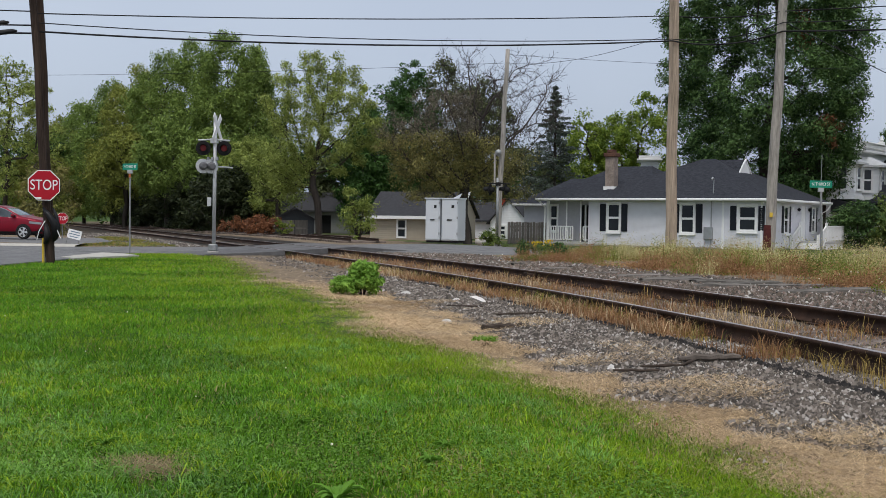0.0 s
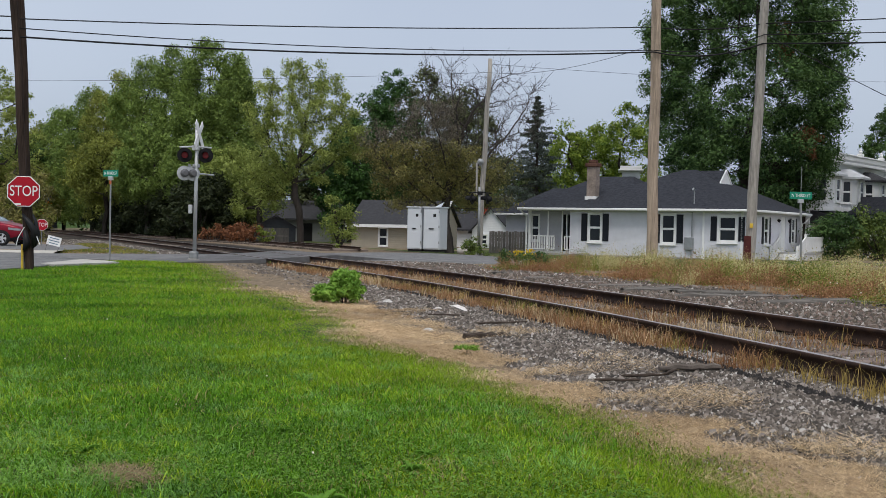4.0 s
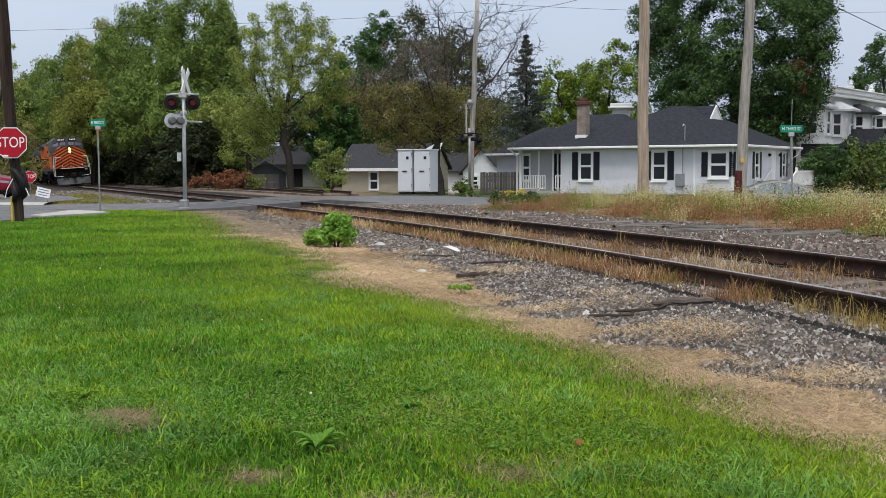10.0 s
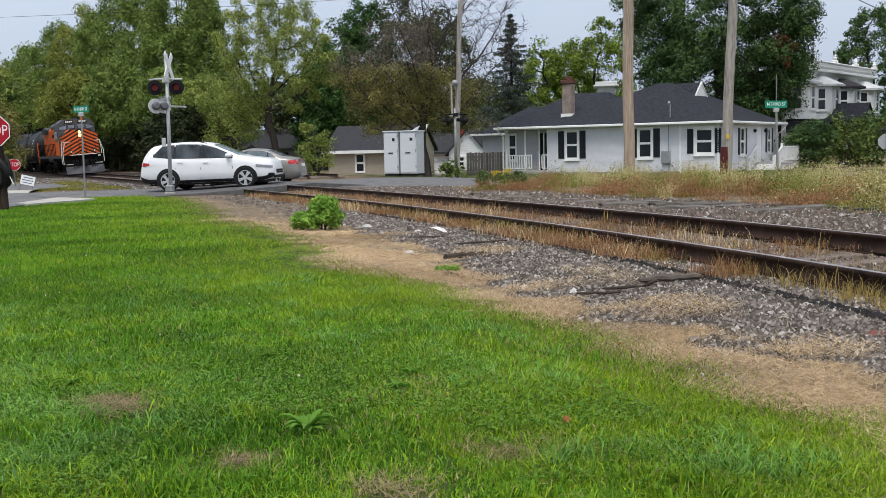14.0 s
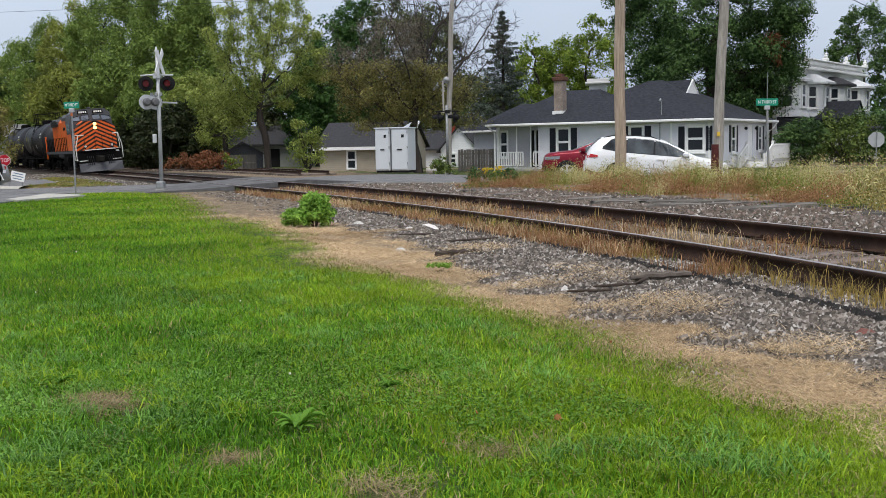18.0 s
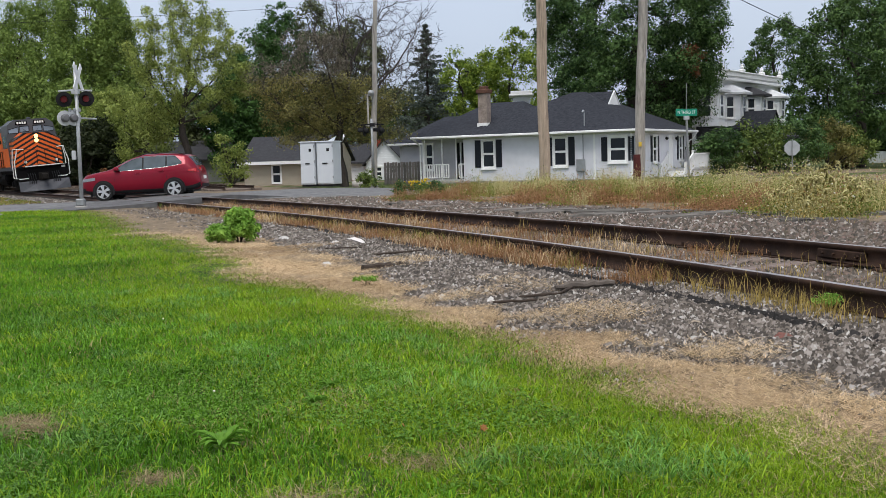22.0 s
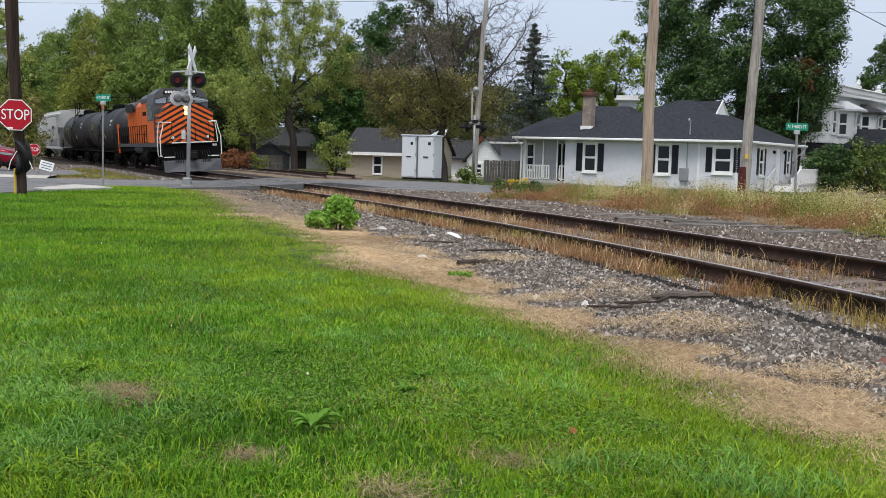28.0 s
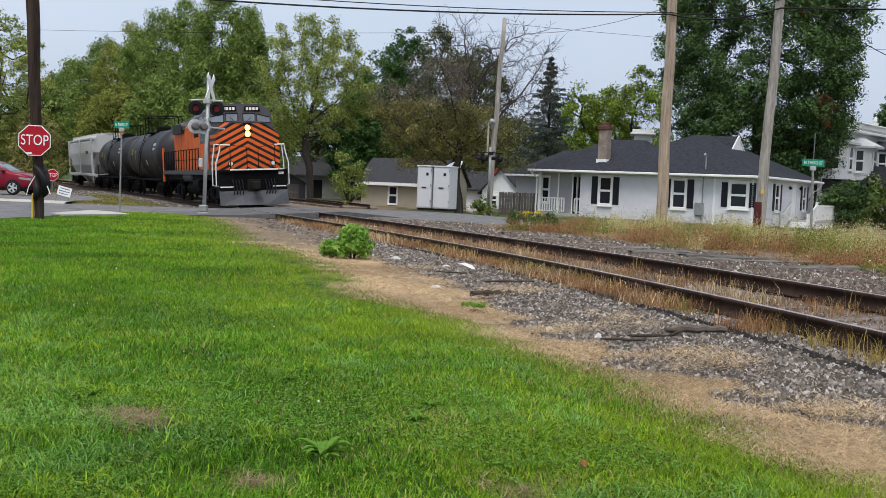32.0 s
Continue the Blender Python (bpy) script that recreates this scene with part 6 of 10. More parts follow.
def build_poles():
    o, d = pole("utility_pole", (-9.97, 27.5, -0.05), (-10.62, 27.5, 9.6), 0.105, 0.085, M_POLE_DARK, "dark creosoted utility pole carrying a stop sign and cables")
    o2, d2 = pole("utility_pole", (-10.08, 27.9, -0.1), (-10.5, 27.9, 9.4), 0.095, 0.08, M_POLE_DARK, "shorter dark stub pole standing against another pole")
    # bundle of guards and straps
    bm = bmesh.new()
    tube(bm, [(0.12, -0.1, 1.3), (0.2, -0.11, 1.1), (0.25, -0.11, 0.8), (0.2, -0.1, 0.55), (0.12, -0.1, 0.45)], [0.02, 0.05, 0.065, 0.05, 0.02], 7)
    tube(bm, [(-0.12, -0.13, 1.3), (0.05, -0.2, 1.12), (0.2, -0.18, 0.9), (0.16, -0.18, 0.5)], [0.03, 0.07, 0.10, 0.04], 8)
    tube(bm, [(-0.05, -0.15, 0.9), (0.02, -0.2, 0.6), (-0.05, -0.18, 0.4)], [0.05, 0.095, 0.05], 8)
    part("cable_bundle", bm, M_BLACK, o, "black coiled cable and bags tied to the pole", smooth=True)
    for pts in (((-0.05, -0.2, 0.98), (-0.2, -0.2, 0.72), (-0.26, -0.18, 0.5)), ((0.26, -0.2, 0.75), (0.34, -0.2, 0.55))):
        part("strap", tube(bmesh.new(), pts, 0.012, 5), M_SIGN_WHITE, o)
    part("pole_guard", boxes((-0.15, -0.10, -0.14, -0.07, -0.3, 0.55), bevel=0.01), M_YELLOW, o, "yellow ground wire guard")
    o, d = pole("utility_pole", (7.12, 34.0, -0.2), (7.1, 34.0, 10.8), 0.18, 0.14, M_POLE_NEW, "tall tan wooden utility pole in the weeds")
    o, d = pole("utility_pole", (10.03, 33.5, -0.3), (10.42, 33.5, 10.3), 0.165, 0.125, M_POLE_GREY, "leaning weathered grey utility pole in the weeds")
    bm = bmesh.new()
    tube(bm, [(0.0, 0, 0.15), (0.03, 0, 1.35)], 0.178, 10)
    part("pole_wrap", bm, M_BROWN_PATCH, o, "dark red stained lower part")
    part("tag", boxes((-0.03, 0.06, -0.2, -0.17, 1.6, 1.74)), M_YELLOW, o)
    bm = bmesh.new()
    a = [Vector((0.25 + 0.22 * math.cos(t), -0.05, 7.3 + 0.3 * math.sin(t))) for t in np.linspace(0.8, 6.0, 14)]
    tube(bm, [p + Vector((-0.85, 0, -0.1)) for p in a], 0.02, 5)
    part("cable_loop", bm, M_WIRE, o)
    o, d = pole("utility_pole", (2.55, 51.6, -0.2), (2.93, 51.6, 9.15), 0.15, 0.10, M_POLE_GREY, "leaning grey utility pole beside the crossing signal")
    bm = bmesh.new()
    lathe(bm, [(0.02, -0.16), (0.15, -0.08), (0.15, 0.08), (0.02, 0.16)], "y", 12, (0.0, -0.2, 4.45))
    part("meter", bm, M_GALV, o)
    part("conduit", boxes((-0.2, -0.12, -0.2, -0.12, 2.9, 4.4), (0.1, 0.2, -0.2, -0.1, 3.1, 4.5)), M_POLE_GREY, o)


build_poles()


def wire(name, pts, sag, r, label="black overhead cable between utility poles"):
    """Spans that hang between their supports."""
    bm = bmesh.new()
    out = []
    for a, b in zip(pts, pts[1:]):
        a, b = Vector(a), Vector(b)
        for i in range(17):
            f = i / 16
            out.append(a.lerp(b, f) - Vector((0, 0, sag * 4 * f * (1 - f))))
    clean = [out[0]] + [q for p, q in zip(out, out[1:]) if (q - p).length > 1e-4]
    tube(bm, clean, r, 5)
    return tagged(part(name, bm, M_WIRE, smooth=True), label, "cable", "overhead cables")


wire("overhead_cable", [(-10.4, 27.5, 6.15), (7.0, 34.0, 7.52), (10.3, 33.4, 7.6), (24, 24, 7.2)], 0.12, 0.016)
wire("overhead_cable", [(-10.4, 27.5, 5.92), (7.0, 33.85, 6.78), (10.3, 33.35, 7.25), (24, 22, 6.6)], 0.22, 0.014)
wire("overhead_cable", [(-10.35, 27.5, 5.7), (7.0, 33.82, 6.72), (10.28, 33.35, 6.98), (22, 20, 5.9)], 0.24, 0.024)
wire("overhead_cable", [(10.35, 33.45, 7.28), (21.3, 39.9, 4.3)], 0.05, 0.014, "service cable dropping to the houses")
wire("overhead_cable", [(-10.45, 27.5, 6.2), (-24, 24, 6.6)], 0.2, 0.016)
wire("overhead_cable", [(-10.45, 27.5, 5.85), (-24, 22, 5.9)], 0.25, 0.02)
wire("overhead_cable", [(-10.45, 27.5, 5.65), (-24, 21, 5.5)], 0.25, 0.024)
wire("overhead_cable", [(-40, 60, 8.6), (2.85, 51.6, 8.5), (7.05, 34.1, 7.0)], 0.35, 0.008, "thin far telephone cable")
wire("overhead_cable", [(2.9, 51.6, 8.9), (30, 60, 9.8)], 0.3, 0.008, "thin far telephone cable")
for px, pz in ((-11.3, 5.93), (-11.1, 5.72)):
    bm = bmesh.new()
    tube(bm, [(0.35, 0.1, 0.06), (0.25, 0.05, 0.04), (-0.25, -0.05, -0.04), (-0.35, -0.1, -0.06)], [0.02, 0.065, 0.065, 0.02], 8)
    o = thing("splice_case", pose(px, 27.25, pz - 0.1), "black cable splice case hanging on the cable", "cable", "overhead cables")
    part("case", bm, M_BLACK, o, smooth=True)


def octagon(r):
    return [(r * math.cos(math.radians(22.5 + 45 * i)), r * math.sin(math.radians(22.5 + 45 * i))) for i in range(8)]


def stop_face(parent, m, size, letters=True):
    r = size / 2 / math.cos(math.radians(22.5))
    pl = part("plate", prism(bmesh.new(), octagon(r), 0.0, 0.006), M_SIGN_BACK, parent)
    pl.matrix_basis = m
    part("border", prism(bmesh.new(), octagon(r * 0.995), -0.004, 0.0), M_SIGN_WHITE, pl)
    part("red_field", prism(bmesh.new(), octagon(r * 0.94), -0.008, -0.004), M_SIGN_RED, pl, "red octagon")
    if letters:
        writing("STOP", size * 0.42, M_SIGN_WHITE, pl, pose(0, -0.012, 0.0, 90, 0, 0) @ Matrix.Diagonal((0.86, 1.15, 1, 1)))
    return pl


def build_signs():
    s = thing("stop_sign", pose(-10.03, 27.25, 1.82, 0, 0, 18), "red octagonal stop sign fixed to a dark utility pole", "stop sign")
    stop_face(s, pose(0, 0, 0), 0.76)
    part("bracket", boxes((-0.05, 0.05, 0.006, 0.12, -0.25, 0.25)), M_GALV, s)
    part("scuff", boxes((-0.2, -0.06, -0.0125, -0.0085, -0.345, -0.30)), M_SIGN_WHITE, s)
    s = thing("stop_sign", pose(-20.36, 58.0, -0.4, 0, 0, 14), "small red stop sign on a thin post by the parking lot", "stop sign")
    stop_face(s, pose(0, -0.04, 1.22), 0.6)
    bm = bmesh.new()
    cyl(bm, (0, 0, 0), (0, 0, 1.5), 0.025, seg=6)
    part("post", bm, M_GALV, s)
    s = thing("stop_sign", pose(24.35, 54.0, -1.05, 0, 0, 165), "bare metal back of a stop sign on a post", "stop sign")
    stop_face(s, pose(0, -0.04, 2.15), 0.76)
    bm = bmesh.new()
    cyl(bm, (0, 0.03, 0), (0, 0.03, 2.6), 0.03, seg=6)
    part("post", bm, M_GALV, s)
    # street name signs
    for x, y, g, zc, body, w, rz, lb in ((12.0, 34.6, -0.5, 2.37, "N THIRD ST", 0.76, 8, "green street name sign on a grey post in the weeds"), (-11.15, 38.6, -0.3, 2.8, "N THIRD ST", 0.66, -24, "green street name sign on a thin post by the lawn")):
        s = thing("street_sign", pose(x, y, g), lb, "street sign", "street name signs")
        bm = bmesh.new()
        cyl(bm, (0.09 if x > 0 else 0, 0, 0), (0.0, 0, zc - g - 0.12), 0.04 if x > 0 else 0.03, seg=8)
        part("post", bm, M_GALV, s)
        part("clamp", boxes((-0.09, 0.09, -0.04, 0.04, zc - g - 0.24, zc - g - 0.11), bevel=0.01), M_SIGN_BACK, s)
        pl = part("name_plate", boxes((-w / 2, w / 2, -0.006, 0.006, -0.115, 0.115), bevel=0.004), M_SIGN_GREEN, s, "green plate with white letters")
        pl.matrix_basis = pose(0, 0, zc - g, 0, 0, rz)
        writing(body, 0.15, M_SIGN_WHITE, pl, pose(0, -0.009, 0, 90, 0, 0) @ Matrix.Diagonal((w / 0.95, 1, 1, 1)))
        if x > 0:
            bm = bmesh.new()
            cyl(bm, (0.0, 0, zc - g + 0.1), (0.01, 0, zc - g + 0.95), 0.012, seg=5)
            part("marker_rod", bm, M_GALV, s)
        else:
            part("reflector", boxes((-0.035, 0.035, -0.05, -0.03, zc - g - 0.38, zc - g - 0.26)), mat("faded_orange_tag", (0.45, 0.13, 0.05), 0.7), s)
    # yard sign, its unreadable lines as bars
    s = thing("yard_sign", pose(-13.2, 39.3, 0.06, 0, 12, 10), "white yard sign with dark print, tilted on wire legs", "yard sign")
    s.matrix_basis = pose(-16.3, 47.6, -0.3, 0, 14, 10)
    b = part("board", boxes((-0.29, 0.29, -0.005, 0.005, 0.3, 0.7)), M_SIGN_WHITE, s)
    for z, w in ((0.61, 0.20), (0.50, 0.23), (0.39, 0.19)):
        part("print_line", boxes((-w, w, -0.009, -0.005, z - 0.018, z + 0.018)), mat("blue_grey_print", (0.12, 0.18, 0.25), 0.6), b)
    for x in (-0.25, 0.25):
        bm = bmesh.new()
        cyl(bm, (x, 0, 0), (x, 0, 0.45), 0.006, seg=5)
        part("wire_leg", bm, M_WIRE, s)


build_signs()


def signal_lamp(parent, m, lit=False):
    """A flasher: round black background, hood and lens, looking along -y."""
    o = new("flasher")
    o.parent = parent
    o.matrix_basis = m
    bm = bmesh.new()
    lathe(bm, [(0.25, -0.01), (0.255, 0.0), (0.25, 0.012)], "y", 20)
    part("background", bm, M_HOOD, o)
    bm = bmesh.new()
    lathe(bm, [(0.14, 0.01), (0.14, 0.1), (0.09, 0.2)], "y", 14)
    part("housing", bm, M_HOOD, o)
    bm = bmesh.new()
    lathe(bm, [(0.10, -0.03), (0.107, -0.012)], "y", 16)
    part("lens", bm, M_LENS, o, "red glass lens")
    bm = bmesh.new()
    rows = []
    for y, r in ((-0.01, 0.125), (-0.3, 0.12)):
        rows.append([Vector((r * math.cos(a), y - 0.0, r * math.sin(a))) for a in np.linspace(-0.35, math.pi + 0.35, 11)])
    va = [[bm.verts.new(p) for p in row] for row in rows]
    vb = [[bm.verts.new(p * 1.0 + Vector((0.008 * math.cos(a), 0, 0.008 * math.sin(a)))) for p, a in zip(row, np.linspace(-0.35, math.pi + 0.35, 11))] for row in rows]
    for i in range(10):
        bm.faces.new((va[0][i], va[0][i + 1], va[1][i + 1], va[1][i]))
        bm.faces.new((vb[0][i], vb[1][i], vb[1][i + 1], vb[0][i + 1]))
        bm.faces.new((va[1][i], va[1][i + 1], vb[1][i + 1], vb[1][i]))
    part("hood", bm, M_HOOD, o)
    return o


def build_signal(m, label, turn, height=4.68, pair_z=3.55, low_z=2.95, low=True):
    s = thing("crossing_signal", m, label, "railway signal", "crossing signals")
    bm = bmesh.new()
    cyl(bm, (0, 0, 0.2), (0.03, 0, height), 0.065, 0.06, 12)
    part("mast", bm, M_ALU if low else M_GALV, s, smooth=True)
    bm = boxes((-0.17, 0.11, -0.15, 0.15, 0, 0.24), bevel=0.03)
    part("base_box", bm, M_GALV, s)
    part("foundation", boxes((-0.2, 0.15, -0.17, 0.17, -0.4, 0.0), bevel=0.02), M_FOUNDATION, s)
    # crossbuck
    if low:
        cb = new("crossbuck")
        cb.parent = s
        cb.matrix_basis = pose(0, 0, height - 0.42, 0, 0, turn)
    for a in (45, -45) if low else ():
        ob = part("blade", boxes((-0.6, 0.6, -0.012, 0.012, -0.115, 0.115), bevel=0.004), M_SIGN_WHITE, cb)
        ob.matrix_basis = pose(0, -0.09 - 0.026 * (a > 0), 0, 0, a, 0)
    bm = bmesh.new()
    tube(bm, [(-0.55, -0.06, pair_z + 0.27), (-0.1, -0.06, pair_z + 0.3), (0.55, -0.06, pair_z + 0.27)], 0.028, 6)
    box(bm, -0.12, 0.12, -0.12, 0.1, pair_z + 0.18, pair_z + 0.34)
    part("cross_arm", bm, M_ALU if low else M_HOOD, s)
    for x in (-0.36, 0.36):
        signal_lamp(s, pose(x, -0.12, pair_z, 0, 0, (12 if x < 0 else 6) if low else 66))
    if not low:
        return s
    # lower pair turned along the other approach
    bm = bmesh.new()
    tube(bm, [(-0.3, 0.0, low_z), (0.62, 0.1, low_z - 0.06)], 0.03, 6)
    part("cross_arm", bm, M_ALU, s)
    for x in (-0.36, -0.1):
        o = signal_lamp(s, pose(x, -0.14 + 0.1 * (x > -0.2), low_z - 0.02, 0, 0, 205))
        for c in o.children:
            if c.name.startswith("background"):
                c.data.materials.clear()
                c.data.materials.append(M_ALU)
            if c.name.startswith("housing"):
                c.data.materials.clear()
                c.data.materials.append(M_LAMPBACK)
    for x in (-0.2, -0.05, 0.1):
        part("junction_box", boxes((x - 0.045, x + 0.045, -0.1, 0.02, low_z + 0.18, low_z + 0.3), bevel=0.01), M_METAL_GREY, s)
    part("sign_box", boxes((-0.22, -0.09, -0.1, 0.0, 1.55, 1.85), bevel=0.01), M_ALU, s)
    return s


build_signal(pose(-7.95, 37.6, -0.12), "silver crossing signal with crossbuck and black flashers on the lawn", 84)
far_signal = build_signal(pose(2.52, 50.6, -0.12, 0, 0, 178), "silver crossing signal seen from behind beside a leaning pole", 90, 3.15, 2.6, 2.2, False)

# ---- trees and shrubs ----
M_BARK = mat("grey_bark", (0.055, 0.047, 0.041), 0.95, var=0.3, scale=5, bump=0.6, bscale=14, stretch=(3, 3, 0.7))
M_BARK_DARK = mat("dark_bark", (0.045, 0.038, 0.032), 0.95, var=0.3, scale=5, bump=0.6, bscale=14, stretch=(3, 3, 0.7))
M_L_OLIVE = leafy("olive_green_leaves", (0.045, 0.075, 0.018), (0.19, 0.25, 0.06), 0.45, 0.2)
M_L_WOOD = leafy("mid_green_wood_leaves", (0.085, 0.135, 0.03), (0.25, 0.34, 0.08), 0.4, 0.3)
M_L_WOOD_WARM = leafy("yellowing_wood_leaves", (0.105, 0.13, 0.028), (0.32, 0.35, 0.075), 0.4, 0.3)
M_L_LIGHT = leafy("light_yellow_green_leaves", (0.12, 0.165, 0.036), (0.38, 0.44, 0.115), 0.45, 0.35)
M_L_DARK = leafy("dark_green_leaves", (0.010, 0.026, 0.008), (0.066, 0.13, 0.028), 0.5, 0.1)
M_L_DEEP = leafy("deep_green_leaves", (0.018, 0.048, 0.012), (0.065, 0.14, 0.03), 0.45, 0.15)
M_L_DUSK = leafy("dull_brown_green_leaves", (0.04, 0.05, 0.022), (0.12, 0.14, 0.055), 0.45, 0.15)
# leaf colour taken down almost to black, for the wood's unlit foot
M_L_SHADE = leafy("undergrowth_shade_tone", (0.012, 0.020, 0.007), (0.04, 0.05, 0.018), 0.5, 0.15)
M_L_YELLOW = leafy("yellow_green_leaves", (0.065, 0.12, 0.016), (0.27, 0.35, 0.05), 0.5, 0.35)
M_L_BROWN = leafy("browning_leaves", (0.10, 0.098, 0.034), (0.30, 0.275, 0.09), 0.5, 0.3)
M_L_MAPLE = leafy("deep_green_maple_leaves", (0.025, 0.058, 0.019), (0.12, 0.205, 0.06), 0.45, 0.2)
M_L_STREET = leafy("fresh_green_street_leaves", (0.026, 0.06, 0.017), (0.105, 0.175, 0.048), 0.45, 0.2)
M_L_SPRUCE = leafy("blue_green_needles", (0.045, 0.062, 0.048), (0.14, 0.17, 0.135), 0.5, 0.15)
M_L_BUSH = leafy("bright_bush_leaves", (0.128, 0.264, 0.037), (0.357, 0.561, 0.102), 0.45, 0.35)
M_L_DEAD = leafy("withered_grey_leaves", (0.085, 0.074, 0.055), (0.24, 0.21, 0.155), 0.5, 0.15)
M_L_RUST = leafy("rusty_dead_leaves", (0.12, 0.05, 0.025), (0.30, 0.13, 0.06), 0.5, 0.2)


def leaves(g, centres, sizes, per, leaf, droop=0.0, flat=0.75):
    """Pointed leaves strewn about the centres of clumps, mostly facing out of their clump and a little upwards."""
    n = len(centres) * per
    c = np.repeat(centres, per, 0)
    s = np.repeat(sizes, per)
    d = g.normal(0, 1, (n, 3))
    d /= np.linalg.norm(d, axis=1)[:, None] + 1e-9
    rad = g.uniform(0, 1, n) ** 0.5
    p = c + d * (rad * s)[:, None] * np.array([1, 1, flat])
    p[:, 2] -= droop * g.uniform(0, 1, n) ** 2 * s
    face = d * 0.8 + g.normal(0, 0.5, (n, 3)) + np.array([0, 0, 0.35])
    face /= np.linalg.norm(face, axis=1)[:, None] + 1e-9
    a = g.normal(0, 1, (n, 3)) + np.array([0, 0, -1.2 * droop])
    a -= face * (a * face).sum(1)[:, None]
    a /= np.linalg.norm(a, axis=1)[:, None] + 1e-9
    b = np.cross(face, a)
    k = leaf * g.uniform(0.6, 1.4, n)
    a *= k[:, None]
    b *= (k * 0.6)[:, None]
    v = np.stack([p - a - b * 0.5, p - a * 0.55 + b, p + a], 1).reshape(-1, 3)
    return v, np.arange(n * 3).reshape(-1, 3)


def crown_centres(g, n, cx, cy, cz, rx, ry, rz, hollow=0.45):
    d = g.normal(0, 1, (n, 3))
    d /= np.linalg.norm(d, axis=1)[:, None]
    r = hollow + (1 - hollow) * g.uniform(0, 1, n) ** 0.6
    wob = 1 + 0.16 * np.sin(d[:, 0] * 4.1 + d[:, 2] * 3.3 + cx) + 0.12 * np.sin(d[:, 1] * 6.3 - d[:, 2] * 5 + cy)
    return np.stack([cx + d[:, 0] * rx * r * wob, cy + d[:, 1] * ry * r * wob, cz + d[:, 2] * rz * r * wob], 1)


DOME = ((0, 0.62), (0.15, 0.88), (0.4, 1.0), (0.65, 0.9), (0.82, 0.66), (0.93, 0.4), (1, 0.12))


def dome_centres(g, n, rx, ry, z0, z1, shape=DOME, hollow=0.6, bumps=0.14):
    """Centres of clumps in the outer shell of a crown of a given outline, with bulges and hollows."""
    f = g.uniform(0, 1, n)
    ks, rs = [k for k, _ in shape], [r for _, r in shape]
    r = np.interp(f, ks, rs)
    keep = g.uniform(0, 1, n) < 0.25 + 0.75 * r
    f, r = f[keep], r[keep]
    a = g.uniform(0, 2 * np.pi, len(f))
    ph = g.uniform(0, 6.28, 4)
    wob = 1 + bumps * (np.sin(3 * a + ph[0] + 5 * f) + 0.8 * np.sin(5 * a + ph[1] - 9 * f) + 0.7 * np.sin(14 * f + ph[2]) * np.cos(2 * a + ph[3]))
    r = r * wob * (hollow + (1 - hollow) * g.uniform(0, 1, len(f)) ** 0.55)
    top = z1 - 0.10 * (z1 - z0) * (1 - np.abs(np.sin(2 * a + ph[3]))) * (f > 0.8)
    return np.stack([np.cos(a) * r * rx, np.sin(a) * r * ry, z0 + f * (top - z0)], 1)


def grow(g, trunk, aims, step, kill, tip, thick, wander=0.08):
    """Branches that grow from a trunk towards the aims and fork on the way. Gives the skeleton as points, parents and radii."""
    pts = [np.array(p, float) for p in trunk]
    par = list(range(-1, len(pts) - 1))
    aims = np.array(aims, float)
    d2 = np.full(len(aims), 1e9)
    near = np.zeros(len(aims), int)
    fresh = list(range(len(pts)))
    for _ in range(90):
        for i in fresh:
            q = ((aims - pts[i]) ** 2).sum(1)
            better = q < d2
            d2[better], near[better] = q[better], i
        alive = d2 > kill * kill
        aims, d2, near = aims[alive], d2[alive], near[alive]
        if not len(aims):
            break
        fresh = []
        for i in np.unique(near):
            way = aims[near == i] - pts[i]
            way = (way / np.linalg.norm(way, axis=1)[:, None]).mean(0) + g.normal(0, wander, 3)
            way /= np.linalg.norm(way) + 1e-9
            pts.append(pts[i] + way * step)
            par.append(int(i))
            fresh.append(len(pts) - 1)
    pts = np.array(pts)
    load = np.zeros(len(pts))
    forks = np.zeros(len(pts), int)
    for i in range(len(pts) - 1, 0, -1):
        load[i] = max(load[i], 1.0)
        load[par[i]] += load[i]
        forks[par[i]] += 1
    share = load / max(load[0], 1e-9)
    power = math.log(max(2, (forks == 0).sum())) / math.log(thick / tip)
    rad = np.maximum(thick * share ** (1 / power), tip)
    return pts, np.array(par), rad, forks == 0


def branches(name, pts, par, rad, material, parent, sides=5):
    """The skeleton's wood: one tapered piece from fork to fork."""
    i = np.arange(1, len(pts))
    p, q = pts[par[i]], pts[i]
    d = q - p
    d /= np.linalg.norm(d, axis=1)[:, None] + 1e-9
    u = np.cross(d, np.array([0.3, 0.9, 0.2]))
    u /= np.linalg.norm(u, axis=1)[:, None] + 1e-9
    w = np.cross(d, u)
    r1 = rad[i]
    r0 = np.minimum(rad[par[i]], r1 * 1.35)
    v = []
    for k in range(sides):
        a = 2 * math.pi * k / sides
        v.append(p - d * (r0 * 0.4)[:, None] + (u * math.cos(a) + w * math.sin(a)) * r0[:, None])
    for k in range(sides):
        a = 2 * math.pi * k / sides
        v.append(q + (u * math.cos(a) + w * math.sin(a)) * r1[:, None])
    v = np.stack(v, 1).reshape(-1, 3)
    f = np.array([(k, (k + 1) % sides, sides + (k + 1) % sides, sides + k) for k in range(sides)])
    f = (f[None] + (np.arange(len(i)) * 2 * sides)[:, None, None]).reshape(-1, 4)
    return soup(name, v, f, material, parent, smooth=True)


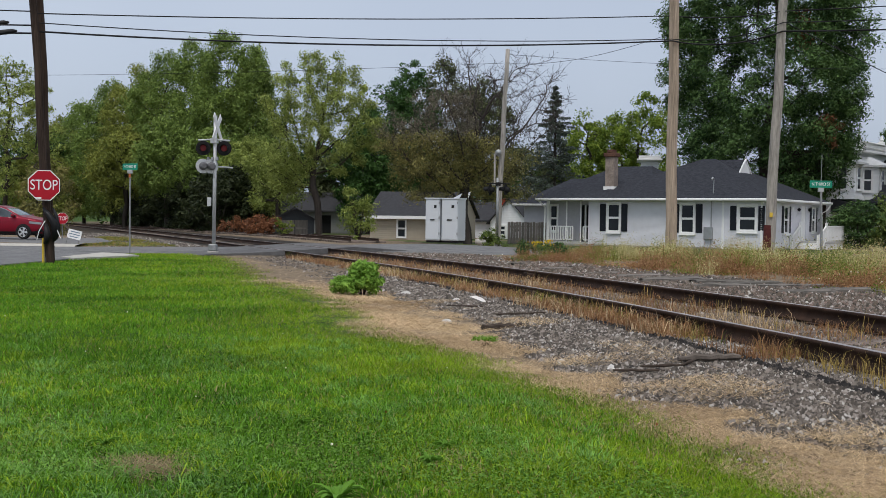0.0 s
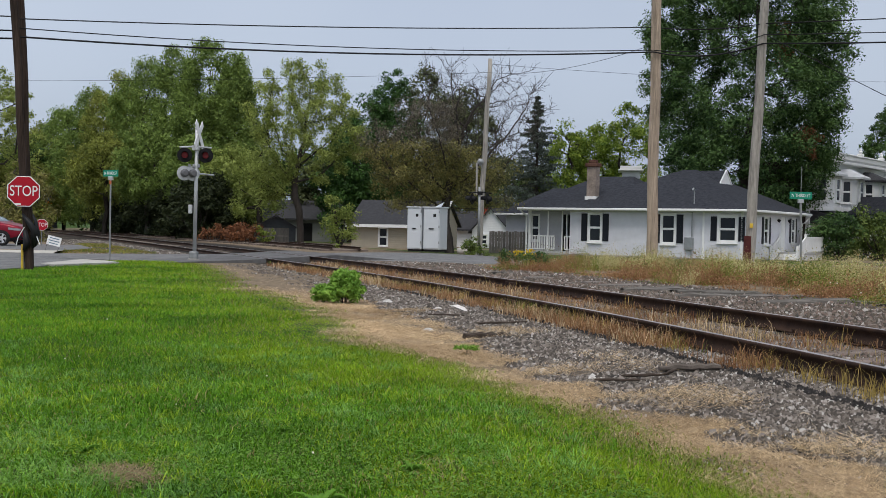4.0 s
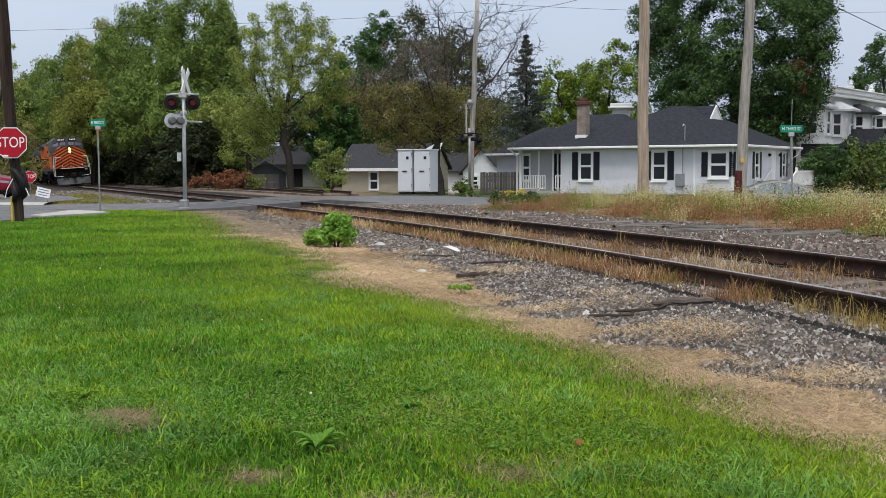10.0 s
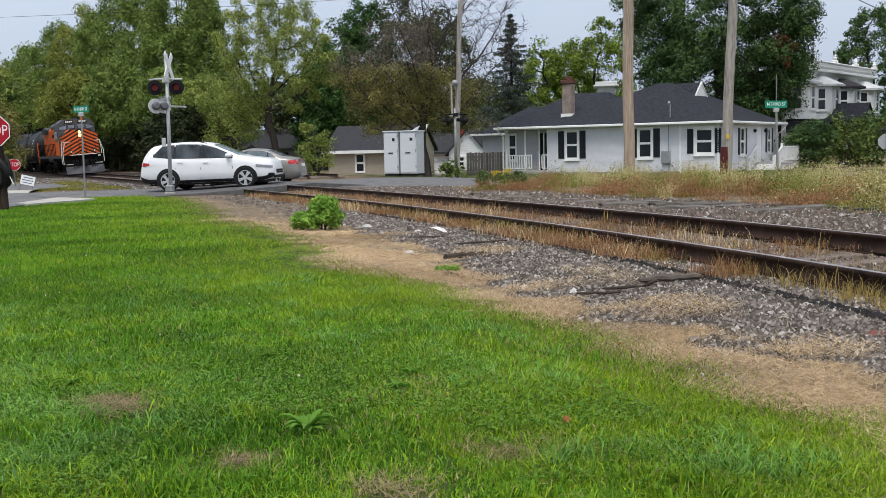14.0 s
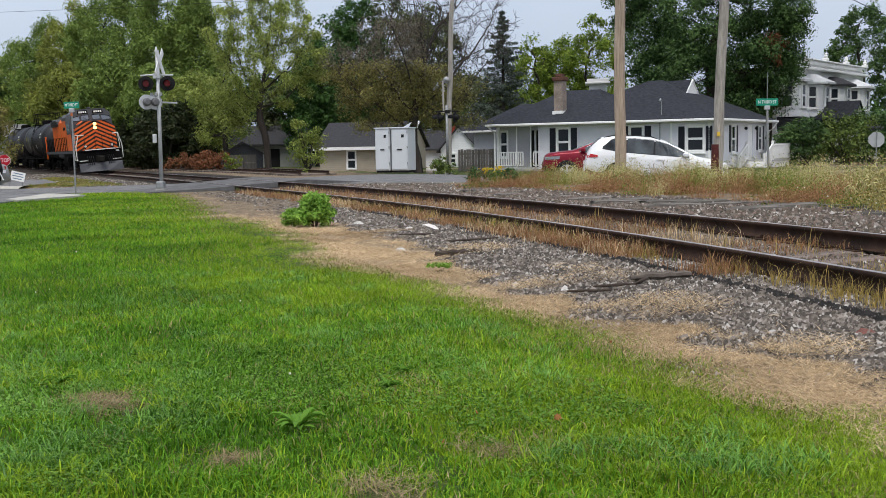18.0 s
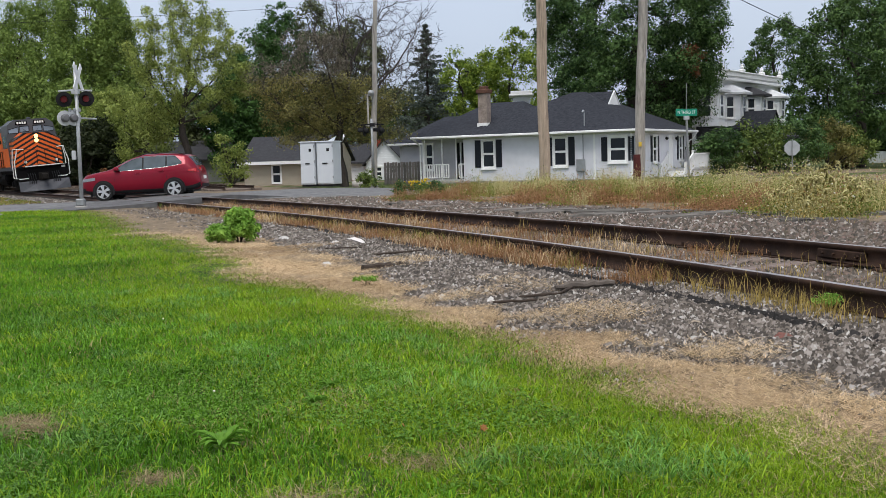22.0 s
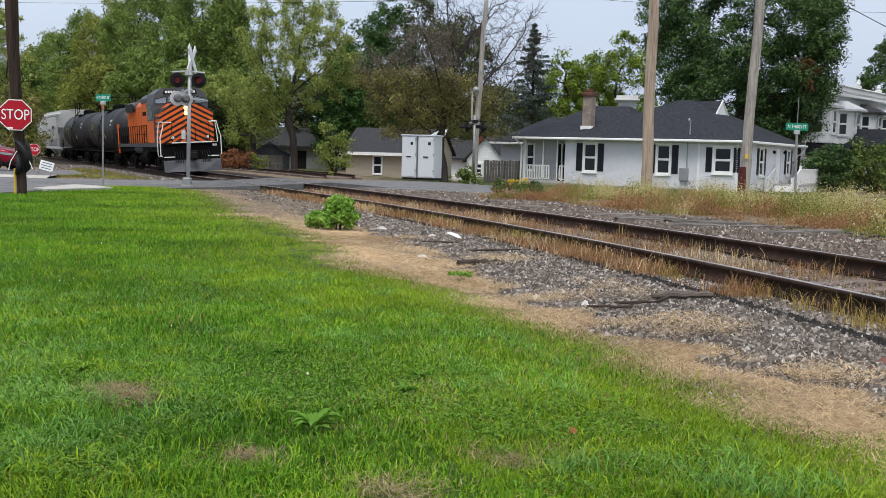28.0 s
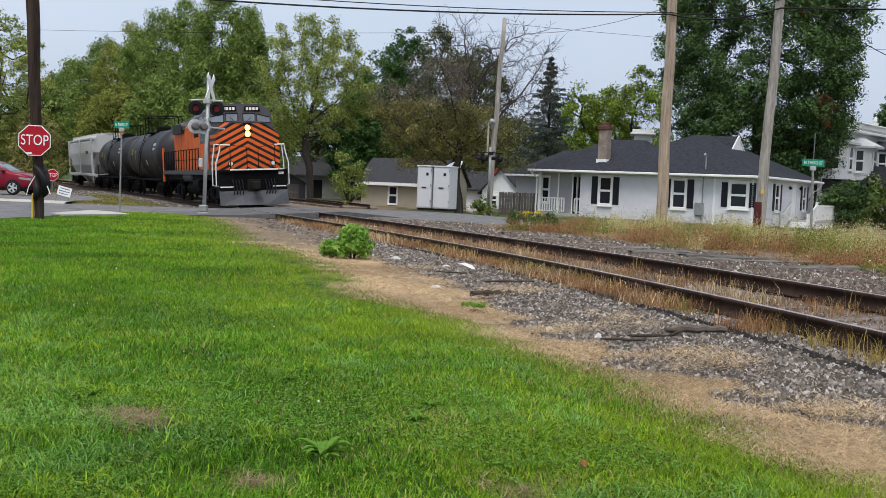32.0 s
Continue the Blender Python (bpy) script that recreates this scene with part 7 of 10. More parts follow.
def tree(label, x, y, height, rx, ry, base_h, n, per, leaf, clump, foliage, bark=None, trunk=0.22, seed=0, hollow=0.6, droop=0.0, limb_n=40, name="tree", shape=DOME, bumps=0.14):
    """A leafy tree: trunk and limbs that fork towards the clumps of its crown."""
    g = np.random.default_rng(seed)
    o = thing(name, pose(x, y, float(land(x, y))), label, "tree")
    c = dome_centres(g, n, rx, ry, base_h, height - clump * 0.5, shape, hollow, bumps)
    v, f = leaves(g, c, g.uniform(0.6, 1.25, len(c)) * clump, per, leaf, droop)
    aims = c[g.choice(len(c), min(limb_n, len(c)), replace=False)]
    low = max(0.12 * height, base_h * 0.7)
    up = [(0, 0, -0.3), (0.04, 0, 0.5 * low), (0.1 * rx * g.uniform(-1, 1), 0, low), (0.12 * rx * g.uniform(-1, 1), 0, low + 0.2 * (height - low))]
    branches("trunk", *grow(g, up, aims, 0.09 * height, 0.1 * height, 0.035, trunk)[:3], bark or M_BARK_DARK, o)
    soup("crown", v, f, foliage, o)
    return o


def build_trees():
    # the wood beyond the line: a tall row that steps down with the distance, and lower growth before it
    wood = [
        (-59.2, 150, 9.0, 4.5, 1.0, M_L_WOOD), (-55.0, 147, 12.0, 4.4, 1.0, M_L_WOOD), (-50.3, 142, 14.4, 4.4, 1.2, M_L_WOOD_WARM), (-44.4, 134, 15.7, 4.4, 1.4, M_L_WOOD), (-38.5, 126, 17.3, 4.3, 1.5, M_L_WOOD),
        (-33.6, 118, 17.9, 4.1, 2.0, M_L_WOOD_WARM), (-28.8, 112, 18.8, 4.2, 2.4, M_L_WOOD), (-24.4, 106, 19.0, 4.0, 2.6, M_L_WOOD), (-20.4, 101, 18.9, 3.5, 3.2, M_L_WOOD), (-17.6, 100, 17.8, 2.0, 3.2, M_L_WOOD),
        (-45.5, 126, 8.6, 3.6, 0.8, M_L_WOOD_WARM), (-35.0, 118, 9.4, 3.0, 4.4, M_L_WOOD_WARM), (-31.2, 106, 10.2, 3.3, 3.2, M_L_WOOD_WARM), (-25.0, 98, 10.4, 3.0, 3.4, M_L_WOOD), (-20.2, 95, 9.4, 2.6, 3.0, M_L_WOOD), (-16.2, 91, 8.4, 2.4, 1.4, M_L_LIGHT),
    ]
    for i, (x, y, h, rx, bh, m) in enumerate(wood):
        big = h > 11
        tree("tall mid green tree in the wood beyond the railway" if big else "lower yellowing green tree before the wood", x, y, h, rx, rx * 0.8, bh, 330 if big else 190, 120, 0.14, 0.95 if big else 0.8, m, seed=100 + i, droop=0.7, trunk=0.25, limb_n=36, hollow=0.62)
    tree("dark green tree deep in the wood", -13.8, 108, 8.5, 3.6, 3.6, 1.0, 120, 90, 0.16, 1.0, M_L_DARK, seed=128)
    # left of the line, nearer
    tree("thin-leaved light green tree at the parking lot", -36.0, 90, 14.6, 4.1, 3.4, 3.0, 260, 62, 0.125, 0.66, M_L_LIGHT, seed=131, trunk=0.2, droop=0.5, limb_n=150, hollow=0.35)
    tree("low olive green tree at the parking lot", -34.4, 92, 7.0, 2.4, 3, 0.3, 90, 90, 0.13, 0.8, M_L_WOOD_WARM, seed=132)
    tree("scrubby olive tree at the lot's edge", -26.5, 72.5, 5.6, 1.6, 2, 0.0, 60, 80, 0.12, 0.6, M_L_BROWN, seed=133, trunk=0.1)
    # the airy tree: leaves in small clumps at the ends of forked limbs
    g = np.random.default_rng(141)
    o = thing("tree", pose(-9.1, 79.5, float(land(-9.1, 79.5))), "airy light green tree with forked dark trunk", "tree")
    aims = np.concatenate([dome_centres(g, 440, 4.3, 3.0, 4.6, 13.5, ((0, 0.5), (0.2, 0.95), (0.45, 1), (0.7, 0.92), (0.88, 0.72), (1, 0.3)), 0.4, 0.1), crown_centres(g, 60, -2.3, 0, 5.0, 2.0, 1.6, 2.2, 0.4)])
    pts, par, rad, ends = grow(g, [(0, 0, -0.3), (-0.05, 0, 1.2), (-0.15, 0, 2.4), (-0.5, 0, 3.6)], aims, 0.42, 0.6, 0.014, 0.27)
    branches("trunk", pts, par, rad, M_BARK_DARK, o)
    c = pts[(rad < 0.05) & (pts[:, 2] > 2.4)]
    c = np.concatenate([c, pts[ends]])
    v, f = leaves(g, c, g.uniform(0.55, 0.95, len(c)) * 0.7, max(12, 36000 // len(c)), 0.092, 0.7)
    soup("crown", v, f, M_L_LIGHT, o)
    tree("light yellow green tree beside the sheds", -13.2, 86, 8.4, 2.2, 2.2, 1.6, 110, 70, 0.11, 0.62, M_L_LIGHT, seed=142, droop=0.6)
    # dark trees behind the garage
    for i, (x, y, h, rx) in enumerate(((-6.3, 90, 11.0, 2.6), (-4.6, 94, 13.6, 2.8), (-2.9, 97, 16.2, 2.6), (0.2, 99, 16.8, 3.0), (3.4, 97, 14.6, 3.0), (-8.4, 96, 8.0, 3.0))):
        tree("dense dark green tree behind the garage", x, y, h, rx, rx * 0.8, 0.8, 190, 90, 0.155, 0.85, M_L_DEEP if i < 3 else M_L_DUSK, seed=143 + i, droop=0.3)
    tree("olive green tree behind the grey house", 7.0, 90, 7.8, 2.8, 2.6, 0.5, 130, 90, 0.12, 0.8, M_L_DUSK, seed=150)
    # yellow-green trees behind the house
    for i, (x, y, h, rx, m) in enumerate(((12.0, 92, 10.8, 2.5, M_L_YELLOW), (14.7, 94, 11.0, 2.5, M_L_YELLOW), (16.8, 90, 12.4, 2.7, M_L_YELLOW), (10.0, 88, 6.0, 1.9, M_L_YELLOW))):
        tree("bright yellow green tree behind the house", x, y, h, rx, rx, 1.2, 170, 110, 0.13, 0.75, m, seed=151 + i, droop=0.3, bumps=0.2)
    tree("dark green tree behind the house", 11, 99, 7.2, 4.6, 3, 0.3, 100, 80, 0.16, 1.0, M_L_DEEP, seed=156)
    # the great maple
    maple = tree("huge dense dark green maple behind the house", 20.4, 69, 22.0, 5.9, 5.2, 2.0, 1350, 165, 0.105, 0.92, M_L_MAPLE, seed=161, trunk=0.42, limb_n=200, hollow=0.5, shape=((0, 0.5), (0.12, 0.74), (0.26, 0.94), (0.4, 1.04), (0.7, 1.02), (0.86, 0.82), (0.95, 0.5), (1, 0.2)), bumps=0.06)
    c = crown_centres(g, 46, 2.7, -3.2, 7.2, 0.9, 0.8, 1.1, 0.2)
    c = np.concatenate([c, crown_centres(g, 30, 1.0, -4.0, 13.2, 0.9, 0.6, 1.5, 0.2)])
    v, f = leaves(g, c, g.uniform(0.25, 0.45, len(c)), 26, 0.09, 0.3)
    soup("turning_leaves", v, f, M_L_RUST, maple, "rusty leaves that turn early")
    # trees along the street past the terrace
    tree("mid green tree beyond the terrace", 51.6, 118, 16.8, 3.6, 3.4, 6.0, 200, 90, 0.16, 0.8, M_L_STREET, seed=175, bumps=0.12)
    tree("large deep green tree by the street", 34.9, 67, 12.4, 4.2, 3.8, 1.5, 380, 100, 0.13, 0.8, M_L_STREET, seed=172, trunk=0.34, bumps=0.06)
    tree("deep green tree by the street", 44.5, 74, 15, 5.5, 4.5, 2.0, 300, 90, 0.16, 1.0, M_L_STREET, seed=173, trunk=0.35)
    tree("deep green tree far along the street", 56, 100, 15, 6.5, 5, 2.0, 200, 70, 0.2, 1.2, M_L_MAPLE, seed=174, trunk=0.35)
    # spruce: whorls of drooping boughs
    g = np.random.default_rng(181)
    x, y, h = 8.6, 85, 11.9
    o = thing("spruce", pose(x, y, float(land(x, y))), "ragged blue green spruce behind the house", "tree")
    bm = bmesh.new()
    tube(bm, [(0, 0, -0.3), (0.05, 0, 6), (0, 0, h)], [0.2, 0.12, 0.02], 7)
    cs, sz = [], []
    for k in range(24):
        zk = 1.2 + (h - 1.5) * k / 23
        for j in range(8):
            z = zk + g.uniform(-0.3, 0.3)
            rr = (0.36 * (h - z) + 0.1) * g.uniform(0.4, 1.25)
            a = 6.283 * j / 8 + g.uniform(-0.4, 0.4) + k
            tip = Vector((math.cos(a) * rr, math.sin(a) * rr, z - 0.14 * rr + 0.05))
            mid = Vector((math.cos(a) * rr * 0.55, math.sin(a) * rr * 0.55, z - 0.13 * rr))
            tube(bm, [(0, 0, z), mid, tip], [0.03, 0.02, 0.007], 4)
            for f in (0.3, 0.5, 0.7, 0.85, 1.0):
                q = Vector((0, 0, z)).lerp(mid, f / 0.55) if f < 0.55 else mid.lerp(tip, (f - 0.55) / 0.45)
                cs.append((q.x, q.y, q.z - 0.06))
                sz.append(0.08 + 0.12 * rr * (1.15 - f))
    part("trunk", bm, M_BARK_DARK, o)
    v, f = leaves(g, np.array(cs), np.array(sz), 30, 0.085, 1.2, 0.7)
    soup("crown", v, f, M_L_SPRUCE, o)


build_trees()


def build_bare_tree():
    """A half-bare tree: a leaning trunk, fine grey twigs above, browning leaves below."""
    x, y = 1.4, 59.5
    o = thing("bare_tree", pose(x, y, float(land(x, y))), "half-bare tree with fine grey twigs and browning leaves", "tree")
    g = np.random.default_rng(9)
    bare = crown_centres(g, 800, 1.5, 0, 6.9, 4.3, 2.4, 3.8, 0.3)
    bare = bare[bare[:, 2] > 4.6 + 0.3 * np.abs(bare[:, 0])]
    left = crown_centres(g, 330, -2.2, 0, 5.2, 2.6, 1.7, 3.0, 0.25)
    right = crown_centres(g, 170, 1.4, 0, 4.2, 2.0, 1.4, 2.2, 0.25)
    trunk = [(0, 0, -0.2), (-0.1, 0, 0.8), (-0.3, 0, 1.6), (-0.3, 0, 2.4), (-0.2, 0, 3.2)]
    pts, par, rad, ends = grow(g, trunk, np.concatenate([bare, left, right]), 0.3, 0.36, 0.011, 0.30, 0.1)
    # fine twigs on the thin wood, two pieces each
    k = np.where((rad < 0.045) & (pts[:, 2] > 2.5))[0]
    k = np.repeat(k, 3)
    d = pts[k] - pts[par[k]]
    d = d / (np.linalg.norm(d, axis=1)[:, None] + 1e-9) * 0.6 + g.normal(0, 0.55, (len(k), 3)) + np.array([0, 0, 0.25])
    d /= np.linalg.norm(d, axis=1)[:, None]
    mid = pts[k] + d * g.uniform(0.15, 0.4, len(k))[:, None]
    end = mid + (d + g.normal(0, 0.35, (len(k), 3))) * g.uniform(0.15, 0.4, len(k))[:, None]
    n0 = len(pts)
    pts = np.concatenate([pts, mid, end])
    par = np.concatenate([par, k, n0 + np.arange(len(k))])
    rad = np.concatenate([rad, np.full(len(k), 0.008), np.full(len(k), 0.006)])
    ends = np.concatenate([ends, np.zeros(len(k), bool), g.uniform(0, 1, len(k)) < 0.3])
    branches("trunk", pts, par, rad, M_BARK, o, 3)
    c = pts[ends & (pts[:, 2] > 1.6)]
    side = (c[:, 0] < 0.4) & (c[:, 2] < 8.4)
    grey = c[side & (c[:, 2] > 5.6)]
    v, f = leaves(g, grey, np.full(len(grey), 0.42), max(6, 10000 // len(grey)), 0.05, 0.6)
    soup("withered_crown", v, f, M_L_DEAD, o, "withered grey leaves")
    low = c[(c[:, 2] <= 6.0 - 0.25 * np.maximum(c[:, 0], 0))]
    low = np.concatenate([low, crown_centres(g, 60, -1.9, 0.3, 4.2, 2.4, 1.3, 1.8, 0.3), crown_centres(g, 45, 0.9, 0.3, 3.9, 1.7, 1.2, 1.7, 0.3)])
    v, f = leaves(g, low, np.full(len(low), 0.48), max(8, 32000 // len(low)), 0.06, 0.6)
    soup("lower_crown", v, f, M_L_BROWN, o, "sparse olive brown leaves")


build_bare_tree()


def shrub(label, x, y, rx, ry, h, n, per, leaf, clump, foliage, seed, name="bush", stems=8, lift=0.0):
    g = np.random.default_rng(seed)
    o = thing(name, pose(x, y, float(land(x, y))), label, "bush")
    c = crown_centres(g, n, 0, 0, h * 0.52, rx, ry, h * 0.5, 0.25)
    c[:, 2] = np.maximum(c[:, 2], 0.08)
    v, f = leaves(g, c, g.uniform(0.6, 1.2, n) * clump, per, leaf)
    soup("foliage", v, f, foliage, o)
    bm = bmesh.new()
    for i in range(stems):
        t = c[g.integers(len(c))]
        tube(bm, [(g.uniform(-0.1, 0.1) * rx, g.uniform(-0.1, 0.1) * ry, -0.05), (t[0] * 0.5, t[1] * 0.5, t[2] * 0.6), tuple(t)], [0.02 * h, 0.014 * h, 0.005 * h], 5)
    part("stalk", bm, M_BARK, o)
    return o


def build_shrubs():
    shrub("bright green leafy bush beside the rail", -1.28, 17.5, 0.27, 0.25, 0.56, 90, 34, 0.042, 0.11, M_L_BUSH, 201)
    shrub("low bright green weed beside the bush", -1.62, 17.3, 0.2, 0.2, 0.32, 36, 30, 0.036, 0.09, M_L_BUSH, 202)
    shrub("low bright green weed clump against the near rail", 3.33, 6.77, 0.10, 0.08, 0.11, 30, 30, 0.012, 0.05, M_L_BUSH, 260)
    shrub("small yellow green weed in the dead grass", 0.42, 10.2, 0.12, 0.1, 0.09, 16, 24, 0.014, 0.04, M_L_BUSH, 261)
    shrub("light green sapling at the end of the siding", -4.9, 62.5, 1.2, 1.0, 2.9, 42, 55, 0.085, 0.45, M_L_LIGHT, 203)
    for i, (x, y, w, h, m, lb) in enumerate(((23.6, 61.0, 1.9, 2.4, M_L_MAPLE, "dense dark green hedge beside the house"), (25.6, 60.5, 2.0, 2.9, M_L_OLIVE, "dense olive hedge with reddish tips"), (28.0, 61.5, 2.2, 3.1, M_L_MAPLE, "dense dark green hedge along the street"), (30.6, 62.5, 2.0, 2.9, M_L_BROWN, "hedge turning reddish brown"), (32.6, 64.5, 1.8, 2.3, M_L_OLIVE, "olive green hedge along the street"))):
        shrub(lb, x, y, w, 1.4, h + 0.15, 60, 80, 0.10, 0.55, m, 210 + i, name="hedge_bush")
    shrub("small dark green bush in front of the porch", 3.6, 33.6, 0.22, 0.22, 0.36, 26, 30, 0.05, 0.14, M_L_MAPLE, 221)
    shrub("small dark green bush in the gravel", 2.55, 34.2, 0.18, 0.2, 0.45, 26, 30, 0.05, 0.14, M_L_MAPLE, 222)
    shrub("green weed clump by the pole", 2.2, 49.8, 0.7, 0.5, 0.9, 30, 30, 0.07, 0.22, M_L_OLIVE, 223)
    # undergrowth along the wood, the shade below the crowns put into its leaf colour
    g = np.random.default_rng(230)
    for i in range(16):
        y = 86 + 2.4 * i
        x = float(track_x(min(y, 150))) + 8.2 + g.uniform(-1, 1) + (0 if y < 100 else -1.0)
        shrub("tangled undergrowth at the edge of the wood, leaves coloured dark for shade", x, y, 2.6, 1.6, 4.0 + g.uniform(-0.6, 1.2), 60, 90, 0.16, 0.8, M_L_SHADE, 231 + i, name="undergrowth")
    for i, (x, y) in enumerate(((-12.4, 76.0), (-13.9, 78.5), (-15.2, 81.0))):
        shrub("rusty dead brush pile beside the siding", x, y, 1.5, 0.9, 1.3, 34, 34, 0.10, 0.35, M_L_RUST, 251 + i, name="brush_pile")
    shrub("tall yellowing weeds by the siding", -10.9, 74.2, 0.8, 0.5, 1.3, 20, 26, 0.09, 0.25, M_WEED_GREEN, 255, name="weed_clump")


build_shrubs()


def build_far_wood():
    """Massed foliage that closes the view behind the nearer trees."""
    g = np.random.default_rng(261)
    cs = []
    for k in range(420):
        a = g.uniform(-0.62, 0.75)
        y = g.uniform(128, 160)
        if a > 0.12:
            h = g.uniform(0.5, 6.5)
        elif a > -0.02:
            h = g.uniform(0.5, 8.0)
        else:
            h = g.uniform(0.5, 10.5)
        cs.append((a * y, y, h))
    v, f = leaves(g, np.array(cs), np.full(len(cs), 2.6), 90, 0.45)
    tagged(soup("far_wood", v, f, M_L_DARK), "dark massed woodland far behind the houses", "woods", kind="stuff")


build_far_wood()

# ---- the train ----
def chevrons(name, c1, c2, period, slope):
    """Painted warning stripes that rise to the middle."""
    m = mat(name, c1, 0.45, var=0.1, scale=5)
    n, l = m.node_tree.nodes, m.node_tree.links
    co = n.new("ShaderNodeTexCoord")
    sp = n.new("ShaderNodeSeparateXYZ")
    l.new(co.outputs["Object"], sp.inputs[0])
    ab = n.new("ShaderNodeMath")
    ab.operation = "ABSOLUTE"
    l.new(sp.outputs["Y"], ab.inputs[0])
    ma = n.new("ShaderNodeMath")
    ma.operation = "MULTIPLY_ADD"
    ma.inputs[1].default_value = slope
    l.new(ab.outputs[0], ma.inputs[0])
    l.new(sp.outputs["Z"], ma.inputs[2])
    dv = n.new("ShaderNodeMath")
    dv.operation = "DIVIDE"
    dv.inputs[1].default_value = period
    l.new(ma.outputs[0], dv.inputs[0])
    fr = n.new("ShaderNodeMath")
    fr.operation = "FRACT"
    l.new(dv.outputs[0], fr.inputs[0])
    gt = n.new("ShaderNodeMath")
    gt.operation = "GREATER_THAN"
    gt.inputs[1].default_value = 0.56
    l.new(fr.outputs[0], gt.inputs[0])
    b = n["Principled BSDF"]
    old = b.inputs["Base Color"].links[0].from_socket
    mx = n.new("ShaderNodeMix")
    mx.data_type = "RGBA"
    l.new(gt.outputs[0], mx.inputs[0])
    l.new(old, mx.inputs[6])
    mx.inputs[7].default_value = (*c2, 1)
    l.new(mx.outputs[2], b.inputs["Base Color"])
    return m


ORANGE = (0.62, 0.115, 0.018)
M_ORANGE = mat("orange_engine_paint", ORANGE, 0.45, var=0.12, scale=3, bump=0.03)
M_CHEVRON = chevrons("orange_black_chevrons", ORANGE, (0.012, 0.011, 0.011), 0.29, 0.52)
M_SIDE_STRIPE = chevrons("orange_black_bands", ORANGE, (0.012, 0.011, 0.011), 0.30, 0.0)
M_ENGINE_GREY = mat("dark_grey_engine_paint", (0.075, 0.08, 0.085), 0.5, var=0.12, scale=3)
M_ENGINE_BLACK = mat("grimy_black_paint", (0.007, 0.0065, 0.0065), 0.8, var=0.35, scale=4, bump=0.1, spec=0.08)
M_PLOW = mat("dusty_grey_plow", (0.06, 0.062, 0.07), 0.6, var=0.2, scale=4)
M_WHITE_RAIL = mat("white_grab_iron", (0.72, 0.72, 0.68), 0.5, var=0.08)
M_LAMP = mat("headlight_glow", (1.0, 0.47, 0.14), 0.3, var=0.0, emit=2.6)
M_DITCH = mat("ditch_light_glass", (0.7, 0.7, 0.68), 0.1, var=0.05, spec=0.8)
M_TANK = mat("black_tank_paint", (0.024, 0.024, 0.027), 0.45, var=0.25, scale=2.5, bump=0.03)
M_HOPPER = mat("pale_grey_hopper_paint", (0.50, 0.51, 0.52), 0.55, var=0.16, scale=1.2, col2=(0.40, 0.40, 0.39))
M_WHEEL = mat("worn_wheel_steel", (0.016, 0.014, 0.012), 0.75, metal=0.1, var=0.25, spec=0.1)
# blue-grey base colour paints the sky's reflection on the cab panes
M_CABGLASS = mat("sky_toned_cab_glass", (0.17, 0.22, 0.27), 0.06, var=0.25, scale=1.3, spec=0.8)
M_STENCIL = mat("faded_stencil", (0.55, 0.55, 0.5), 0.7, var=0.2)
M_STENCIL_Y = mat("faded_yellow_stencil", (0.42, 0.36, 0.10), 0.7, var=0.3)

WHEELSETS = []


def wheelset(parent, x, r=0.5):
    bm = bmesh.new()
    cyl(bm, (0, -0.95, 0), (0, 0.95, 0), 0.08, seg=8)
    for s in (-1, 1):
        lathe(bm, [(r * 0.98, 0.06 * s), (r, -0.01 * s), (r + 0.025, -0.05 * s), (r * 0.85, -0.07 * s), (r * 0.8, 0.02 * s), (0.2, 0.05 * s)], "y", 20, (0, 0.75 * s, 0))
    for a in range(4):
        box(bm, -0.04, 0.04, -0.86, -0.84, -0.33, 0.33, m=Matrix.Rotation(a * math.pi / 4, 4, "Y"))
    o = part("wheelset", bm, M_WHEEL, parent)
    o.location = (x, 0, r)
    WHEELSETS.append((o, x, r))
    return o


def truck(parent, x, base=2.6, r=0.5, material=None):
    """A two-axle bogie: side frames with springs and journal boxes, bolster, wheels."""
    for s in (-1, 1):
        y0, y1 = sorted((s * 0.98, s * 1.12))
        bm = bmesh.new()
        poly = [(x - base / 2 - 0.28, r - 0.05), (x - base / 2 - 0.28, r + 0.2), (x - 0.55, r + 0.42), (x + 0.55, r + 0.42), (x + base / 2 + 0.28, r + 0.2), (x + base / 2 + 0.28, r - 0.05), (x + 0.5, r - 0.22), (x - 0.5, r - 0.22)]
        prism(bm, poly, y0, y1)
        for k in (-1, 1):
            box(bm, x + k * base / 2 - 0.17, x + k * base / 2 + 0.17, *sorted((s * 0.96, s * 1.2)), r - 0.17, r + 0.17, 0.03)
        for k in (-0.22, 0, 0.22):
            cyl(bm, (x + k, s * 1.14, r - 0.14), (x + k, s * 1.14, r + 0.28), 0.08, seg=8)
        part("side_frame", bm, M_ENGINE_BLACK, parent)
    part("bolster", boxes((x - 0.25, x + 0.25, -0.95, 0.95, r + 0.1, r + 0.48), bevel=0.03), M_ENGINE_BLACK, parent)
    for k in (-1, 1):
        wheelset(parent, x + k * base / 2, r)


def coupler(parent, x, d):
    bm = boxes(*[(min(x, x + d * 0.45), max(x, x + d * 0.45), -0.1, 0.1, 0.82, 1.05)], bevel=0.02)
    box(bm, x + d * 0.42 - 0.14, x + d * 0.42 + 0.14, -0.2, 0.18, 0.76, 1.12, 0.05)
    box(bm, min(x - d * 0.1, x), max(x - d * 0.1, x), -0.3, 0.3, 0.72, 1.2, 0.03)
    part("coupler", bm, M_WHEEL, parent)


LOCO_L, TANK_L, HOPPER_L = 16.6, 14.6, 17.6


